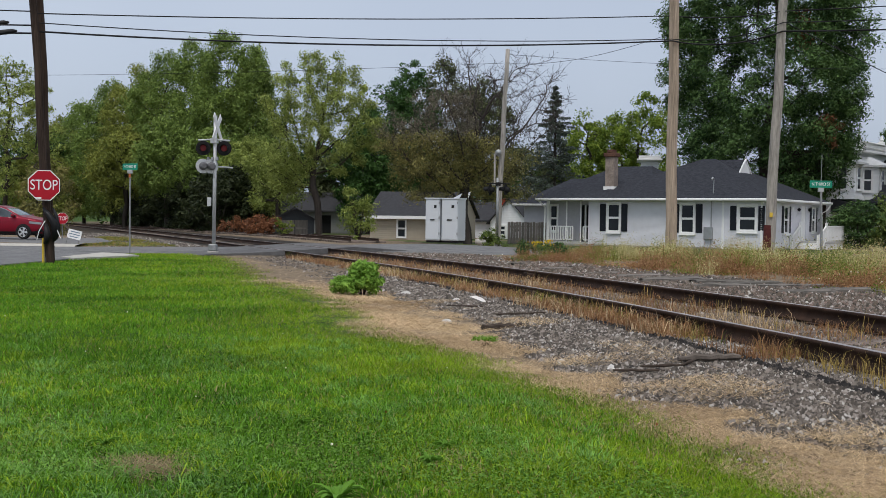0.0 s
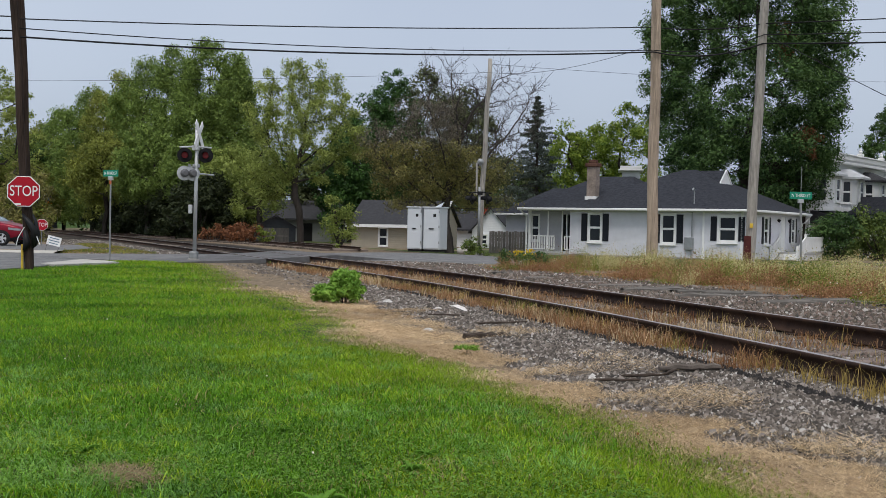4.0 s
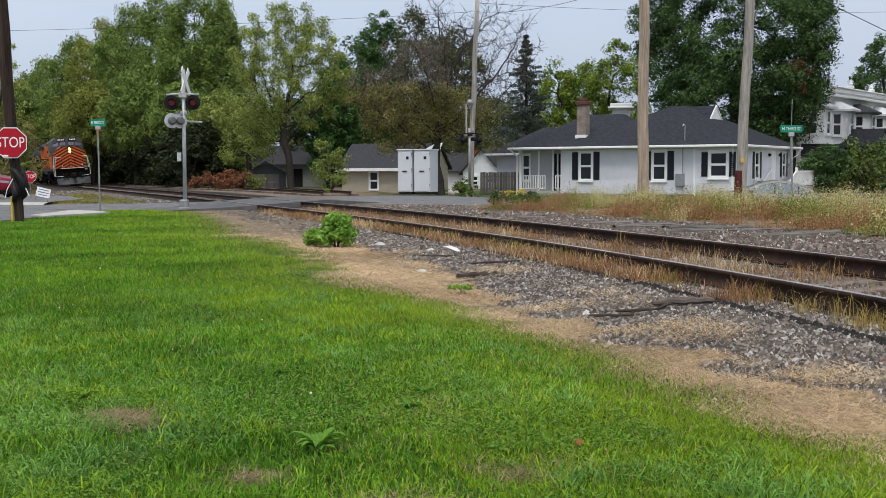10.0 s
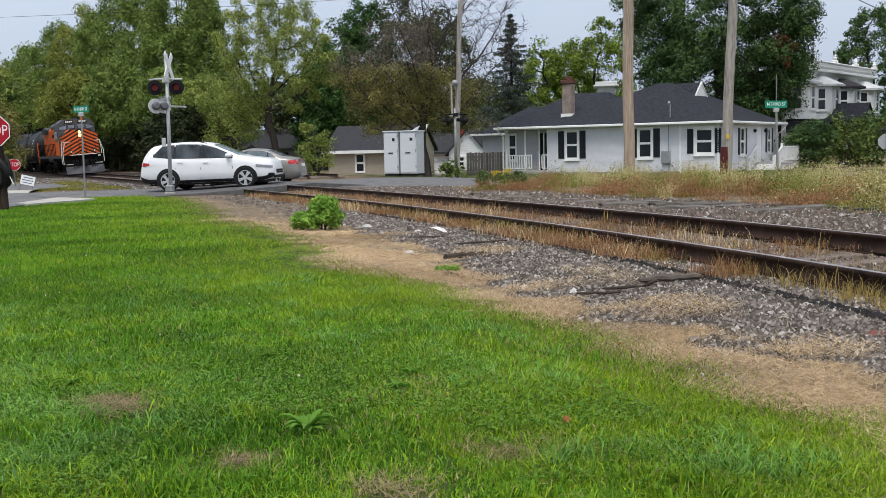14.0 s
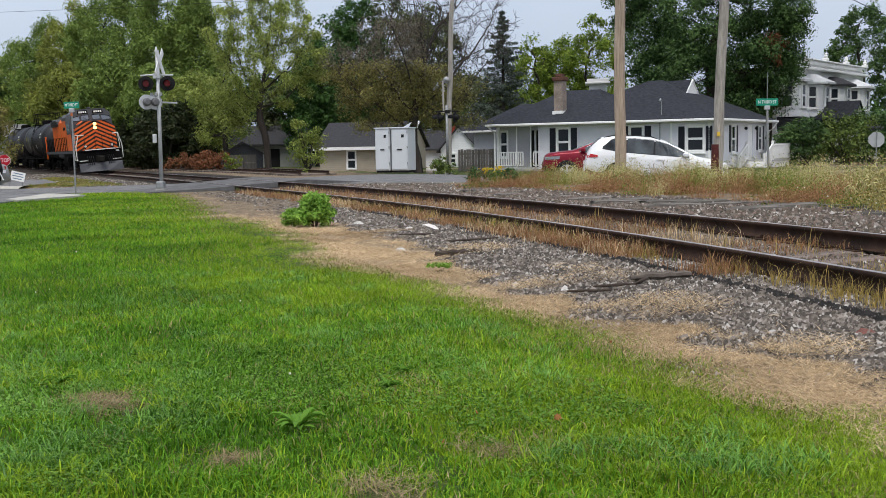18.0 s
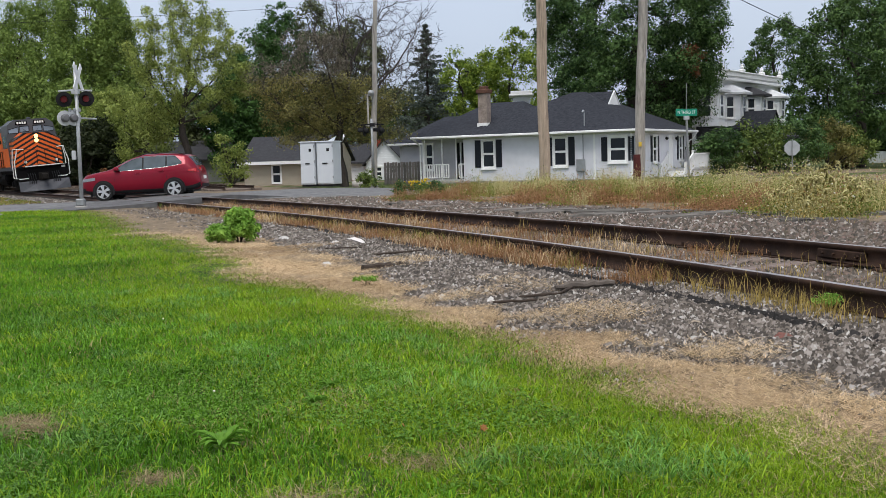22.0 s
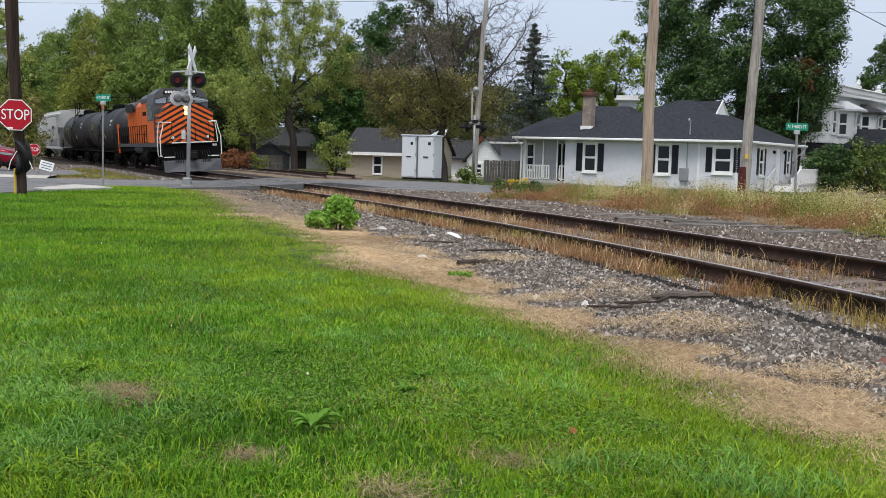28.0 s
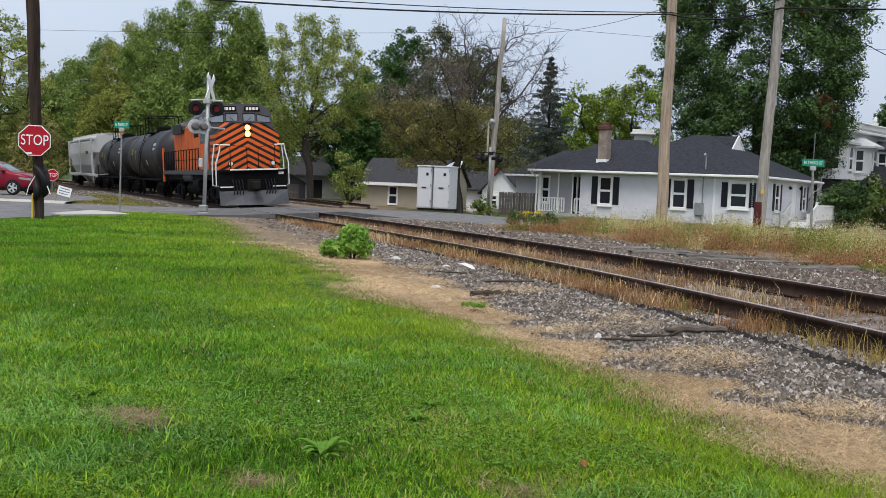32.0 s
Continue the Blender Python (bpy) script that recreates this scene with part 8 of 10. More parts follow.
def build_loco():
    o = thing("locomotive", Matrix(), "orange and black diesel locomotive with chevron striped nose and lit headlight", "locomotive")
    # underframe and deck
    part("underframe", boxes((-17.0, -1.0, -1.35, 1.35, 1.15, 1.52), bevel=0.03), M_ENGINE_BLACK, o)
    part("deck", boxes((-17.3, -0.35, -1.52, 1.52, 1.52, 1.62), bevel=0.01), M_ENGINE_BLACK, o)
    for s in (-1, 1):
        part("deck_edge", boxes((-17.2, -1.5, *sorted((s * 1.52, s * 1.55)), 1.42, 1.63)), M_PLOW, o, "pale grey sill stripe")
    # pilot and plow
    bm = bmesh.new()
    ring0 = [(-0.15, -1.5, 0.1), (0.12, -0.5, 0.1), (0.12, 0.5, 0.1), (-0.15, 1.5, 0.1), (-0.3, 1.5, 0.1), (-0.3, -1.5, 0.1)]
    ring1 = [(-0.35, -1.5, 0.72), (-0.18, -0.55, 0.5), (-0.18, 0.55, 0.5), (-0.35, 1.5, 0.72), (-0.45, 1.5, 0.72), (-0.45, -1.5, 0.72)]
    loft(bm, [ring0, ring1])
    part("plow", bm, M_PLOW, o, "grey snow plow pilot")
    part("pilot_plate", boxes((-0.6, -0.42, -1.5, 1.5, 0.45, 1.52), bevel=0.01), M_ENGINE_BLACK, o)
    for s in (-1, 1):
        for k in range(3):
            part("step", boxes((-1.25, -0.62, *sorted((s * 1.2, s * 1.54)), 0.45 + 0.36 * k, 0.49 + 0.36 * k)), M_ENGINE_BLACK, o)
        part("step_edge", boxes((-0.44, -0.40, *sorted((s * 0.85, s * 1.45)), 0.86, 0.91)), M_WHITE_RAIL, o)
        for k in range(4):
            bm = bmesh.new()
            y = s * (0.52 + 0.13 * k)
            tube(bm, [(-0.42, y, 1.2), (-0.25, y, 1.05), (-0.22, y + 0.03, 0.7), (-0.26, y, 0.45)], 0.028, 6)
            part("brake_hose", bm, M_BLACK, o)
    part("anticlimber", boxes((-0.42, -0.22, -1.05, 1.05, 1.54, 1.66), bevel=0.01), M_ENGINE_BLACK, o)
    part("white_edge", boxes((-0.22, -0.19, -1.05, 1.05, 1.60, 1.66)), M_WHITE_RAIL, o)
    coupler(o, -0.3, 1)
    # nose
    side = [(-1.42, 1.62), (-1.42, 3.22), (-0.72, 3.72), (0.72, 3.72), (1.42, 3.22), (1.42, 1.62)]
    bm = bmesh.new()
    loft(bm, [[(-1.32, y, z) for y, z in side], [(-3.1, y, z + (0.06 if z > 3 else 0)) for y, z in side]])
    part("nose", bm, M_CHEVRON, o, "orange nose with black chevrons")
    bm = bmesh.new()
    for a, b in zip(side[1:], side[2:-1]):
        tube(bm, [(-1.31, *a), (-1.31, *b)], 0.035, 5)
        tube(bm, [(-1.35, a[0], a[1] + 0.02), (-3.1, a[0], a[1] + 0.08)], 0.02, 4)
    part("nose_trim", bm, M_PLOW, o)
    bm = boxes((-1.36, -1.3, -0.16, 0.16, 3.02, 3.66), bevel=0.02)
    part("headlight_housing", bm, M_ENGINE_BLACK, o)
    for z in (3.2, 3.47):
        bm = bmesh.new()
        lathe(bm, [(0.125, 0.0), (0.13, 0.012), (0.08, 0.035)], "x", 16, (-1.3, 0, z))
        part("headlight", bm, M_LAMP, o, "lit warm headlight")
    for s in (-1, 1):
        bm = bmesh.new()
        lathe(bm, [(0.11, -0.08), (0.12, 0.02)], "x", 12, (-0.55, s * 0.93, 1.9))
        cyl(bm, (-0.6, s * 0.93, 1.62), (-0.6, s * 0.93, 1.82), 0.03, seg=6)
        part("ditch_light_case", bm, M_ENGINE_BLACK, o)
        bm = bmesh.new()
        lathe(bm, [(0.09, 0.0), (0.08, 0.02)], "x", 12, (-0.525, s * 0.93, 1.9))
        part("ditch_light", bm, M_DITCH, o)
    part("nose_door", boxes((-1.325, -1.30, -0.36, 0.3, 1.66, 2.95), bevel=0.006), M_CHEVRON, o)
    # cab
    cs = [(-1.5, 1.62), (-1.48, 3.75), (-1.38, 4.3), (-0.98, 4.6), (0.98, 4.6), (1.38, 4.3), (1.48, 3.75), (1.5, 1.62)]
    bm = bmesh.new()
    loft(bm, [[(-2.75, y, z) for y, z in cs], [(-5.1, y, z) for y, z in cs]])
    part("cab", bm, M_ENGINE_GREY, o, "dark grey cab")
    for s in (-1, 1):
        for y0, y1, z0, z1, zz in ((0.12, 0.66, 3.82, 4.16, 4.16), (0.76, 1.36, 3.76, 4.14, 4.0)):
            poly = [(s * y0, z0), (s * y1, z0), (s * y1, zz), (s * y0, z1)]
            part("front_window", prism(bmesh.new(), poly, -2.75, -2.735, "yz"), M_CABGLASS, o)
            bm = bmesh.new()
            tube(bm, [(-2.735, *p) for p in poly + poly[:1]], 0.022, 4)
            part("window_rim", bm, M_ENGINE_BLACK, o)
        b = part("number_board", prism(bmesh.new(), [(s * 0.16, 4.26), (s * 0.92, 4.26), (s * 0.86, 4.5), (s * 0.2, 4.5)], -2.76, -2.72, "yz"), M_ENGINE_BLACK, o)
        for k in range(4):
            y = s * (0.31 + 0.15 * k)
            part("number_bar", boxes((-2.72, -2.712, y - 0.055, y + 0.055, 4.32, 4.45)), M_WHITE_RAIL, b)
        part("side_window", boxes((-4.7, -3.2, *sorted((s * 1.5, s * 1.515)), 2.9, 3.65), bevel=0.004), M_CABGLASS, o)
        part("side_panel", boxes((-4.76, -2.76, *sorted((s * 1.5, s * 1.512)), 1.66, 2.84), bevel=0.004), M_ORANGE, o)
        part("side_door", boxes((-5.08, -4.78, *sorted((s * 1.5, s * 1.52)), 1.7, 3.6)), M_ORANGE, o)
        bm = bmesh.new()
        tube(bm, [(-2.72, s * 0.3, 3.84), (-2.70, s * 0.5, 4.02)], 0.012, 4)
        part("wiper", bm, M_BLACK, o)
    part("horn", boxes((-3.3, -3.0, -0.12, 0.12, 4.6, 4.72), bevel=0.03), M_PLOW, o)
    # striped battery boxes beside the nose
    for s in (-1, 1):
        part("walkway_box", boxes((-5.2, -3.15, *sorted((s * 1.36, s * 1.46)), 1.62, 2.55), bevel=0.02), M_SIDE_STRIPE, o)
    # hood
    hs = [(-0.98, 1.62), (-0.98, 3.85), (-0.75, 4.15), (0.75, 4.15), (0.98, 3.85), (0.98, 1.62)]
    part("hood", loft(bmesh.new(), [[(-5.12, y, z) for y, z in hs], [(-16.4, y, z) for y, z in hs]]), M_ORANGE, o, "orange engine hood")
    part("equipment_block", boxes((-7.4, -5.14, -1.42, 1.42, 1.64, 3.95), bevel=0.06), M_ORANGE, o)
    part("roof_cap", boxes((-7.5, -5.05, -1.45, 1.45, 3.72, 4.36), (-14.0, -7.6, -0.7, 0.7, 4.14, 4.3), (-16.3, -12.5, -1.15, 1.15, 3.55, 4.2), bevel=0.22), M_ENGINE_GREY, o)
    for k in range(7):
        x = -8.0 - 1.15 * k
        for s in (-1, 1):
            part("hood_door", boxes((x - 1.05, x, *sorted((s * 0.98, s * 1.0)), 1.75, 3.6), bevel=0.006), M_ORANGE, o)
    for s in (-1, 1):
        part("lettering_bar", boxes((-7.0, -5.6, *sorted((s * 1.42, s * 1.425)), 3.2, 3.42)), M_ENGINE_BLACK, o)
        part("radiator_grille", boxes((-15.6, -12.6, *sorted((s * 1.15, s * 1.17)), 3.6, 4.1)), M_BLACK, o)
    # railings
    for s in (-1, 1):
        bm = bmesh.new()
        tube(bm, [(-17.0, s * 1.5, 2.65), (-5.3, s * 1.5, 2.65)], 0.02, 5)
        tube(bm, [(-17.0, s * 1.5, 2.15), (-5.3, s * 1.5, 2.15)], 0.016, 5)
        part("handrail", bm, M_ENGINE_BLACK, o)
        for k in range(14):
            x = -5.4 - 0.88 * k
            bm = bmesh.new()
            tube(bm, [(x, s * 1.52, 1.45), (x, s * 1.5, 2.66)], 0.025, 5)
            part("stanchion", bm, M_ENGINE_BLACK, o)
        bm = bmesh.new()
        tube(bm, [(-17.2, s * 1.5, 1.0), (-17.2, s * 1.5, 2.9)], 0.07, 6)
        part("rear_post", bm, M_ORANGE, o)
        # white corner irons: a bowed pair each side
        bm = bmesh.new()
        tube(bm, [(-0.42, s * 0.98, 2.70), (-0.42, s * 1.40, 2.72), (-0.42, s * 1.43, 2.5), (-0.46, s * 1.54, 2.1), (-0.48, s * 1.60, 1.9), (-0.5, s * 1.60, 0.95), (-0.5, s * 1.4, 0.92)], 0.03, 6)
        part("corner_iron", bm, M_WHITE_RAIL, o, "white painted grab iron")
        bm = bmesh.new()
        tube(bm, [(-1.2, s * 1.3, 2.74), (-1.28, s * 1.5, 2.74), (-1.3, s * 1.54, 2.4), (-1.35, s * 1.60, 1.9), (-1.35, s * 1.6, 0.95), (-1.3, s * 1.45, 0.92)], 0.028, 6)
        part("corner_iron", bm, M_WHITE_RAIL, o, "white painted grab iron")
        bm = bmesh.new()
        tube(bm, [(-0.42, s * 0.25, 1.64), (-0.42, s * 0.25, 2.6), (-0.42, s * 0.98, 2.70), (-0.42, s * 0.98, 1.64)], 0.02, 5)
        part("front_rail", bm, M_ENGINE_BLACK, o)
        part("grab_box", boxes((-0.55, -0.4, *sorted((s * 1.12, s * 1.36)), 1.4, 1.64), bevel=0.02), M_WHITE_RAIL if s > 0 else M_ENGINE_BLACK, o)
    # tanks and trucks
    bm = bmesh.new()
    lathe(bm, [(0.3, -11.2), (0.58, -11.1), (0.58, -7.6), (0.3, -7.5)], "x", 14, (0, 0, 0.85))
    bmesh.ops.scale(bm, vec=(1, 2.1, 0.85), verts=bm.verts)
    part("fuel_tank", bm, M_ENGINE_BLACK, o)
    for s in (-1, 1):
        bm = bmesh.new()
        lathe(bm, [(0.1, -10.8), (0.22, -10.7), (0.22, -8.2), (0.1, -8.1)], "x", 12, (0, s * 1.25, 1.28))
        part("air_tank", bm, M_PLOW, o)
        bm = bmesh.new()
        lathe(bm, [(0.1, -7.4), (0.3, -7.3), (0.3, -5.9), (0.1, -5.8)], "x", 12, (0, s * 1.2, 0.95))
        part("air_tank", bm, M_ENGINE_BLACK, o)
    truck(o, -3.6, 2.7, 0.5)
    truck(o, -14.0, 2.7, 0.5)
    return o


def build_tank(shift=0.0):
    o = thing("tank_car", Matrix(), "dusty black railway tank car with walkway rails on top", "tank car", "tank cars")
    r, zc, L = 1.46, 2.42, TANK_L
    prof = [(0.05, -L + 0.75), (0.7, -L + 0.85), (1.15, -L + 1.08), (1.38, -L + 1.35), (r, -L + 1.7), (r, -L / 2 - 0.02), (r + 0.015, -L / 2), (r, -L / 2 + 0.02), (r, -1.7), (1.38, -1.35), (1.15, -1.08), (0.7, -0.85), (0.05, -0.75)]
    bm = bmesh.new()
    lathe(bm, prof, "x", 36, (0, 0, zc))
    part("tank", bm, M_TANK, o, smooth=True)
    for x in (-3.2, -7.0, -L + 3.2):
        bm = bmesh.new()
        lathe(bm, [(r, x - 0.06), (r + 0.02, x - 0.05), (r + 0.02, x + 0.05), (r, x + 0.06)], "x", 36, (0, 0, zc))
        part("band", bm, M_TANK, o)
    part("sill", boxes((-L + 0.4, -0.4, -0.35, 0.35, 0.85, 1.1), (-1.4, -0.5, -1.4, 1.4, 1.0, 1.12), (-L + 0.5, -L + 1.4, -1.4, 1.4, 1.0, 1.12), bevel=0.01), M_ENGINE_BLACK, o)
    for s in (-1, 1):
        part("side_sill", boxes((-L + 0.6, -0.6, *sorted((s * 1.36, s * 1.44)), 0.98, 1.08)), M_ENGINE_BLACK, o)
        for x in (-1.0, -L + 1.0):
            bm = bmesh.new()
            for k in (0, 0.4):
                tube(bm, [(x + k - 0.2, s * 1.46, 0.4), (x + k - 0.2, s * 1.46, 1.9)], 0.018, 5)
            for k in range(5):
                tube(bm, [(x - 0.2, s * 1.46, 0.45 + 0.32 * k), (x + 0.2, s * 1.46, 0.45 + 0.32 * k)], 0.014, 4)
            part("ladder", bm, M_ENGINE_BLACK, o)
        bm = bmesh.new()
        for k in (-0.3, 0.3):
            tube(bm, [(-L / 2 + k, s * 1.5, 1.05), (-L / 2 + k, s * 1.52, 2.5), (-L / 2 + k, s * 1.1, 3.65), (-L / 2 + k, s * 0.8, 4.1)], 0.02, 5)
        for k in range(8):
            z = 1.2 + 0.3 * k
            yy = 1.52 if z < 2.6 else 1.52 - (z - 2.6) * 0.42
            tube(bm, [(-L / 2 - 0.3, s * yy, z), (-L / 2 + 0.3, s * yy, z)], 0.014, 4)
        part("ladder", bm, M_ENGINE_BLACK, o)
        for (x, z, w, h, m) in ((-2.4, 3.0, 0.9, 0.14, M_STENCIL), (-2.4, 2.75, 0.7, 0.12, M_STENCIL), (-L + 3.6, 2.7, 0.8, 0.35, M_STENCIL_Y), (-5.2, 2.0, 0.5, 0.3, M_STENCIL), (-9.6, 2.3, 0.12, 0.9, M_STENCIL)):
            bm = bmesh.new()
            def on(xx, zz):
                a = math.asin(max(-1, min(1, (zz - zc) / r)))
                return (xx, s * (r + 0.006) * math.cos(a), zc + (r + 0.006) * math.sin(a))
            k = 4
            va = [bm.verts.new(on(x - w / 2, z - h / 2 + h * i / k)) for i in range(k + 1)]
            vb = [bm.verts.new(on(x + w / 2, z - h / 2 + h * i / k)) for i in range(k + 1)]
            for i in range(k):
                bm.faces.new((va[i], vb[i], vb[i + 1], va[i + 1]))
            bmesh.ops.solidify(bm, geom=bm.faces, thickness=0.004)
            part("stencil", bm, m, o)
    bm = bmesh.new()
    lathe(bm, [(0.45, 0.0), (0.45, 0.28), (0.3, 0.36)], "z", 14, (-L / 2, 0, zc + r - 0.05))
    part("manway", bm, M_ENGINE_BLACK, o)
    part("platform", boxes((-L / 2 - 1.3, -L / 2 + 1.3, -0.95, 0.95, zc + r - 0.12, zc + r - 0.06)), M_ENGINE_BLACK, o)
    bm = bmesh.new()
    for x in (-L / 2 - 1.25, -L / 2, -L / 2 + 1.25):
        for y in (-0.9, 0.9):
            tube(bm, [(x, y, zc + r - 0.1), (x, y, zc + r + 0.85)], 0.03, 5)
    for y in (-0.9, 0.9):
        for z in (0.45, 0.85):
            tube(bm, [(-L / 2 - 1.25, y, zc + r + z), (-L / 2 + 1.25, y, zc + r + z)], 0.025, 5)
    for x in (-L / 2 - 1.25, -L / 2 + 1.25):
        tube(bm, [(x, -0.9, zc + r + 0.85), (x, 0.9, zc + r + 0.85)], 0.025, 5)
    part("platform_rail", bm, M_ENGINE_BLACK, o)
    truck(o, -2.3, 1.75, 0.45)
    truck(o, -L + 2.3, 1.75, 0.45)
    coupler(o, -0.45, 1)
    return o


def build_hopper():
    o = thing("covered_hopper", Matrix(), "pale grey covered hopper rail car with ribbed rounded sides", "hopper car")
    L = HOPPER_L
    sec = [(-1.2, 1.25), (-1.5, 1.9), (-1.58, 2.9), (-1.5, 3.8), (-1.1, 4.3), (1.1, 4.3), (1.5, 3.8), (1.58, 2.9), (1.5, 1.9), (1.2, 1.25)]
    bm = bmesh.new()
    loft(bm, [[(-0.9, y * 0.98, max(z, 2.9)) for y, z in sec], [(-2.6, y, z) for y, z in sec], [(-L + 2.6, y, z) for y, z in sec], [(-L + 0.9, y * 0.98, max(z, 2.9)) for y, z in sec]])
    part("body", bm, M_HOPPER, o, smooth=False)
    for s in (-1, 1):
        for k in range(3):
            x = -1.2 - (L - 2.4) * k / 2
            bm = boxes((x - 0.09, x + 0.09, *sorted((s * 1.5, s * 1.62)), 1.05, 4.1), bevel=0.01)
            part("side_post", bm, M_HOPPER, o)
        part("side_sill", boxes((-L + 0.5, -0.5, *sorted((s * 1.42, s * 1.56)), 1.0, 1.22), bevel=0.01), M_HOPPER, o)
        part("roof_edge", boxes((-L + 0.7, -0.7, *sorted((s * 1.35, s * 1.5)), 3.95, 4.1), bevel=0.01), M_HOPPER, o)
        for x in (-0.85, -L + 0.85):
            bm = bmesh.new()
            for k in (-0.22, 0.22):
                tube(bm, [(x + k, s * 1.56, 0.6), (x + k, s * 1.56, 4.1)], 0.02, 5)
            for k in range(10):
                tube(bm, [(x - 0.22, s * 1.56, 0.7 + 0.36 * k), (x + 0.22, s * 1.56, 0.7 + 0.36 * k)], 0.016, 4)
            part("ladder", bm, M_HOPPER, o)
        part("stencil", boxes((-4.6, -3.0, *sorted((s * 1.6, s * 1.61)), 2.8, 3.05)), M_TANK, o)
    bm = boxes((-L + 1, -1, -0.35, 0.35, 4.42, 4.46))
    for k in range(9):
        x = -1.2 - (L - 2.4) * k / 8
        box(bm, x - 0.04, x + 0.04, -1.2, 1.2, 4.3, 4.42)
    part("roof_walk", bm, M_HOPPER, o)
    for k in range(3):
        x = -4.4 - 3.8 * k
        bm = bmesh.new()
        loft(bm, [[(x - 1.5, -1.2, 1.3), (x + 1.5, -1.2, 1.3), (x + 1.5, 1.2, 1.3), (x - 1.5, 1.2, 1.3)], [(x - 0.4, -0.5, 0.35), (x + 0.4, -0.5, 0.35), (x + 0.4, 0.5, 0.35), (x - 0.4, 0.5, 0.35)]])
        part("discharge_bin", bm, M_HOPPER, o)
    for e in (-0.55, -L + 0.55):
        part("end_platform", boxes((e - 0.5, e + 0.5, -1.45, 1.45, 0.95, 1.15), bevel=0.01), M_HOPPER, o)
    truck(o, -1.9, 1.75, 0.45)
    truck(o, -L + 1.9, 1.75, 0.45)
    coupler(o, -0.1, 1)
    return o


LOCO = build_loco()
LOCO.scale = (0.94, 0.94, 0.94)
n_loco = len(WHEELSETS)
TANK1 = build_tank()
n_tank1 = len(WHEELSETS)
TANK2 = build_tank()
n_tank2 = len(WHEELSETS)
HOPPER = build_hopper()
CONSIST = [(LOCO, 0.0, LOCO_L, WHEELSETS[:n_loco]), (TANK1, LOCO_L + 0.5, TANK_L, WHEELSETS[n_loco:n_tank1]), (TANK2, LOCO_L + TANK_L + 1.0, TANK_L, WHEELSETS[n_tank1:n_tank2]), (HOPPER, LOCO_L + 2 * TANK_L + 1.5, HOPPER_L, WHEELSETS[n_tank2:])]

# ---- road vehicles ----
M_TYRE = mat("tyre_rubber", (0.014, 0.014, 0.014), 0.8, var=0.2)
M_RIM = mat("alloy_rim", (0.68, 0.69, 0.70), 0.32, metal=0.6, var=0.08)
M_CARGLASS = mat("tinted_car_glass", (0.03, 0.036, 0.042), 0.05, var=0.5, scale=2.0, spec=0.5, col2=(0.07, 0.085, 0.095))
# next two: opaque panes, reflected sky painted in as a lighter grey
M_CARGLASS_MID = mat("sky_grey_car_glass", (0.075, 0.092, 0.10), 0.05, var=0.4, scale=2.0, spec=0.6)
M_WINDSHIELD = mat("sky_toned_glass", (0.13, 0.165, 0.18), 0.05, var=0.35, scale=3.0, spec=0.6)
M_CARBLACK = mat("black_car_trim", (0.014, 0.014, 0.015), 0.6, var=0.15)
M_CHROME = mat("chrome", (0.45, 0.45, 0.46), 0.2, metal=1.0, var=0.04)
M_HEADLAMP = mat("headlamp_glass", (0.22, 0.23, 0.245), 0.1, var=0.25, spec=0.6)
M_TAIL = mat("tail_lamp_red", (0.42, 0.008, 0.012), 0.15, var=0.1, spec=0.7)
M_WHITECAR = mat("white_car_paint", (0.76, 0.77, 0.78), 0.3, var=0.03, clear=0.5)
M_REDCAR = mat("metallic_red_paint", (0.20, 0.005, 0.018), 0.3, metal=0.25, var=0.06, clear=0.25)
M_GREYCAR = mat("metallic_champagne_grey_paint", (0.26, 0.248, 0.228), 0.32, metal=0.4, var=0.05, clear=0.6)


def car_wheel(parent, x, y, r):
    s = 1 if y > 0 else -1
    o = new("wheel")
    o.parent = parent
    o.location = (x, y, r)
    bm = bmesh.new()
    w = 0.11
    lathe(bm, [(r * 0.7, -w), (r * 0.94, -w), (r, -w * 0.6), (r, w * 0.6), (r * 0.94, w), (r * 0.7, w)], "y", 24, cap=False)
    part("tyre", bm, M_TYRE, o, smooth=False)
    bm = bmesh.new()
    lathe(bm, [(r * 0.7, s * w * 0.55), (r * 0.74, s * w * 0.95), (r * 0.67, s * w * 1.0), (r * 0.64, s * w * 0.5)], "y", 24, cap=False)
    lathe(bm, [(0.06, s * w * 0.4), (0.055, s * w * 0.92), (0.02, s * w * 0.95)], "y", 10)
    for k in range(10):
        m = Matrix.Rotation(2 * math.pi * (k // 2 + (0.12 if k % 2 else -0.12)) / 5, 4, "Y")
        y0, y1 = sorted((s * w * 0.62, s * w * 0.9))
        box(bm, 0.04, r * 0.69, y0, y1, -0.026, 0.026, m=m)
    part("rim", bm, M_RIM, o)
    bm = bmesh.new()
    lathe(bm, [(r * 0.66, s * w * 0.2), (r * 0.6, s * w * 0.45)], "y", 20)
    part("brake_disc", bm, M_CARBLACK, o)
    return o


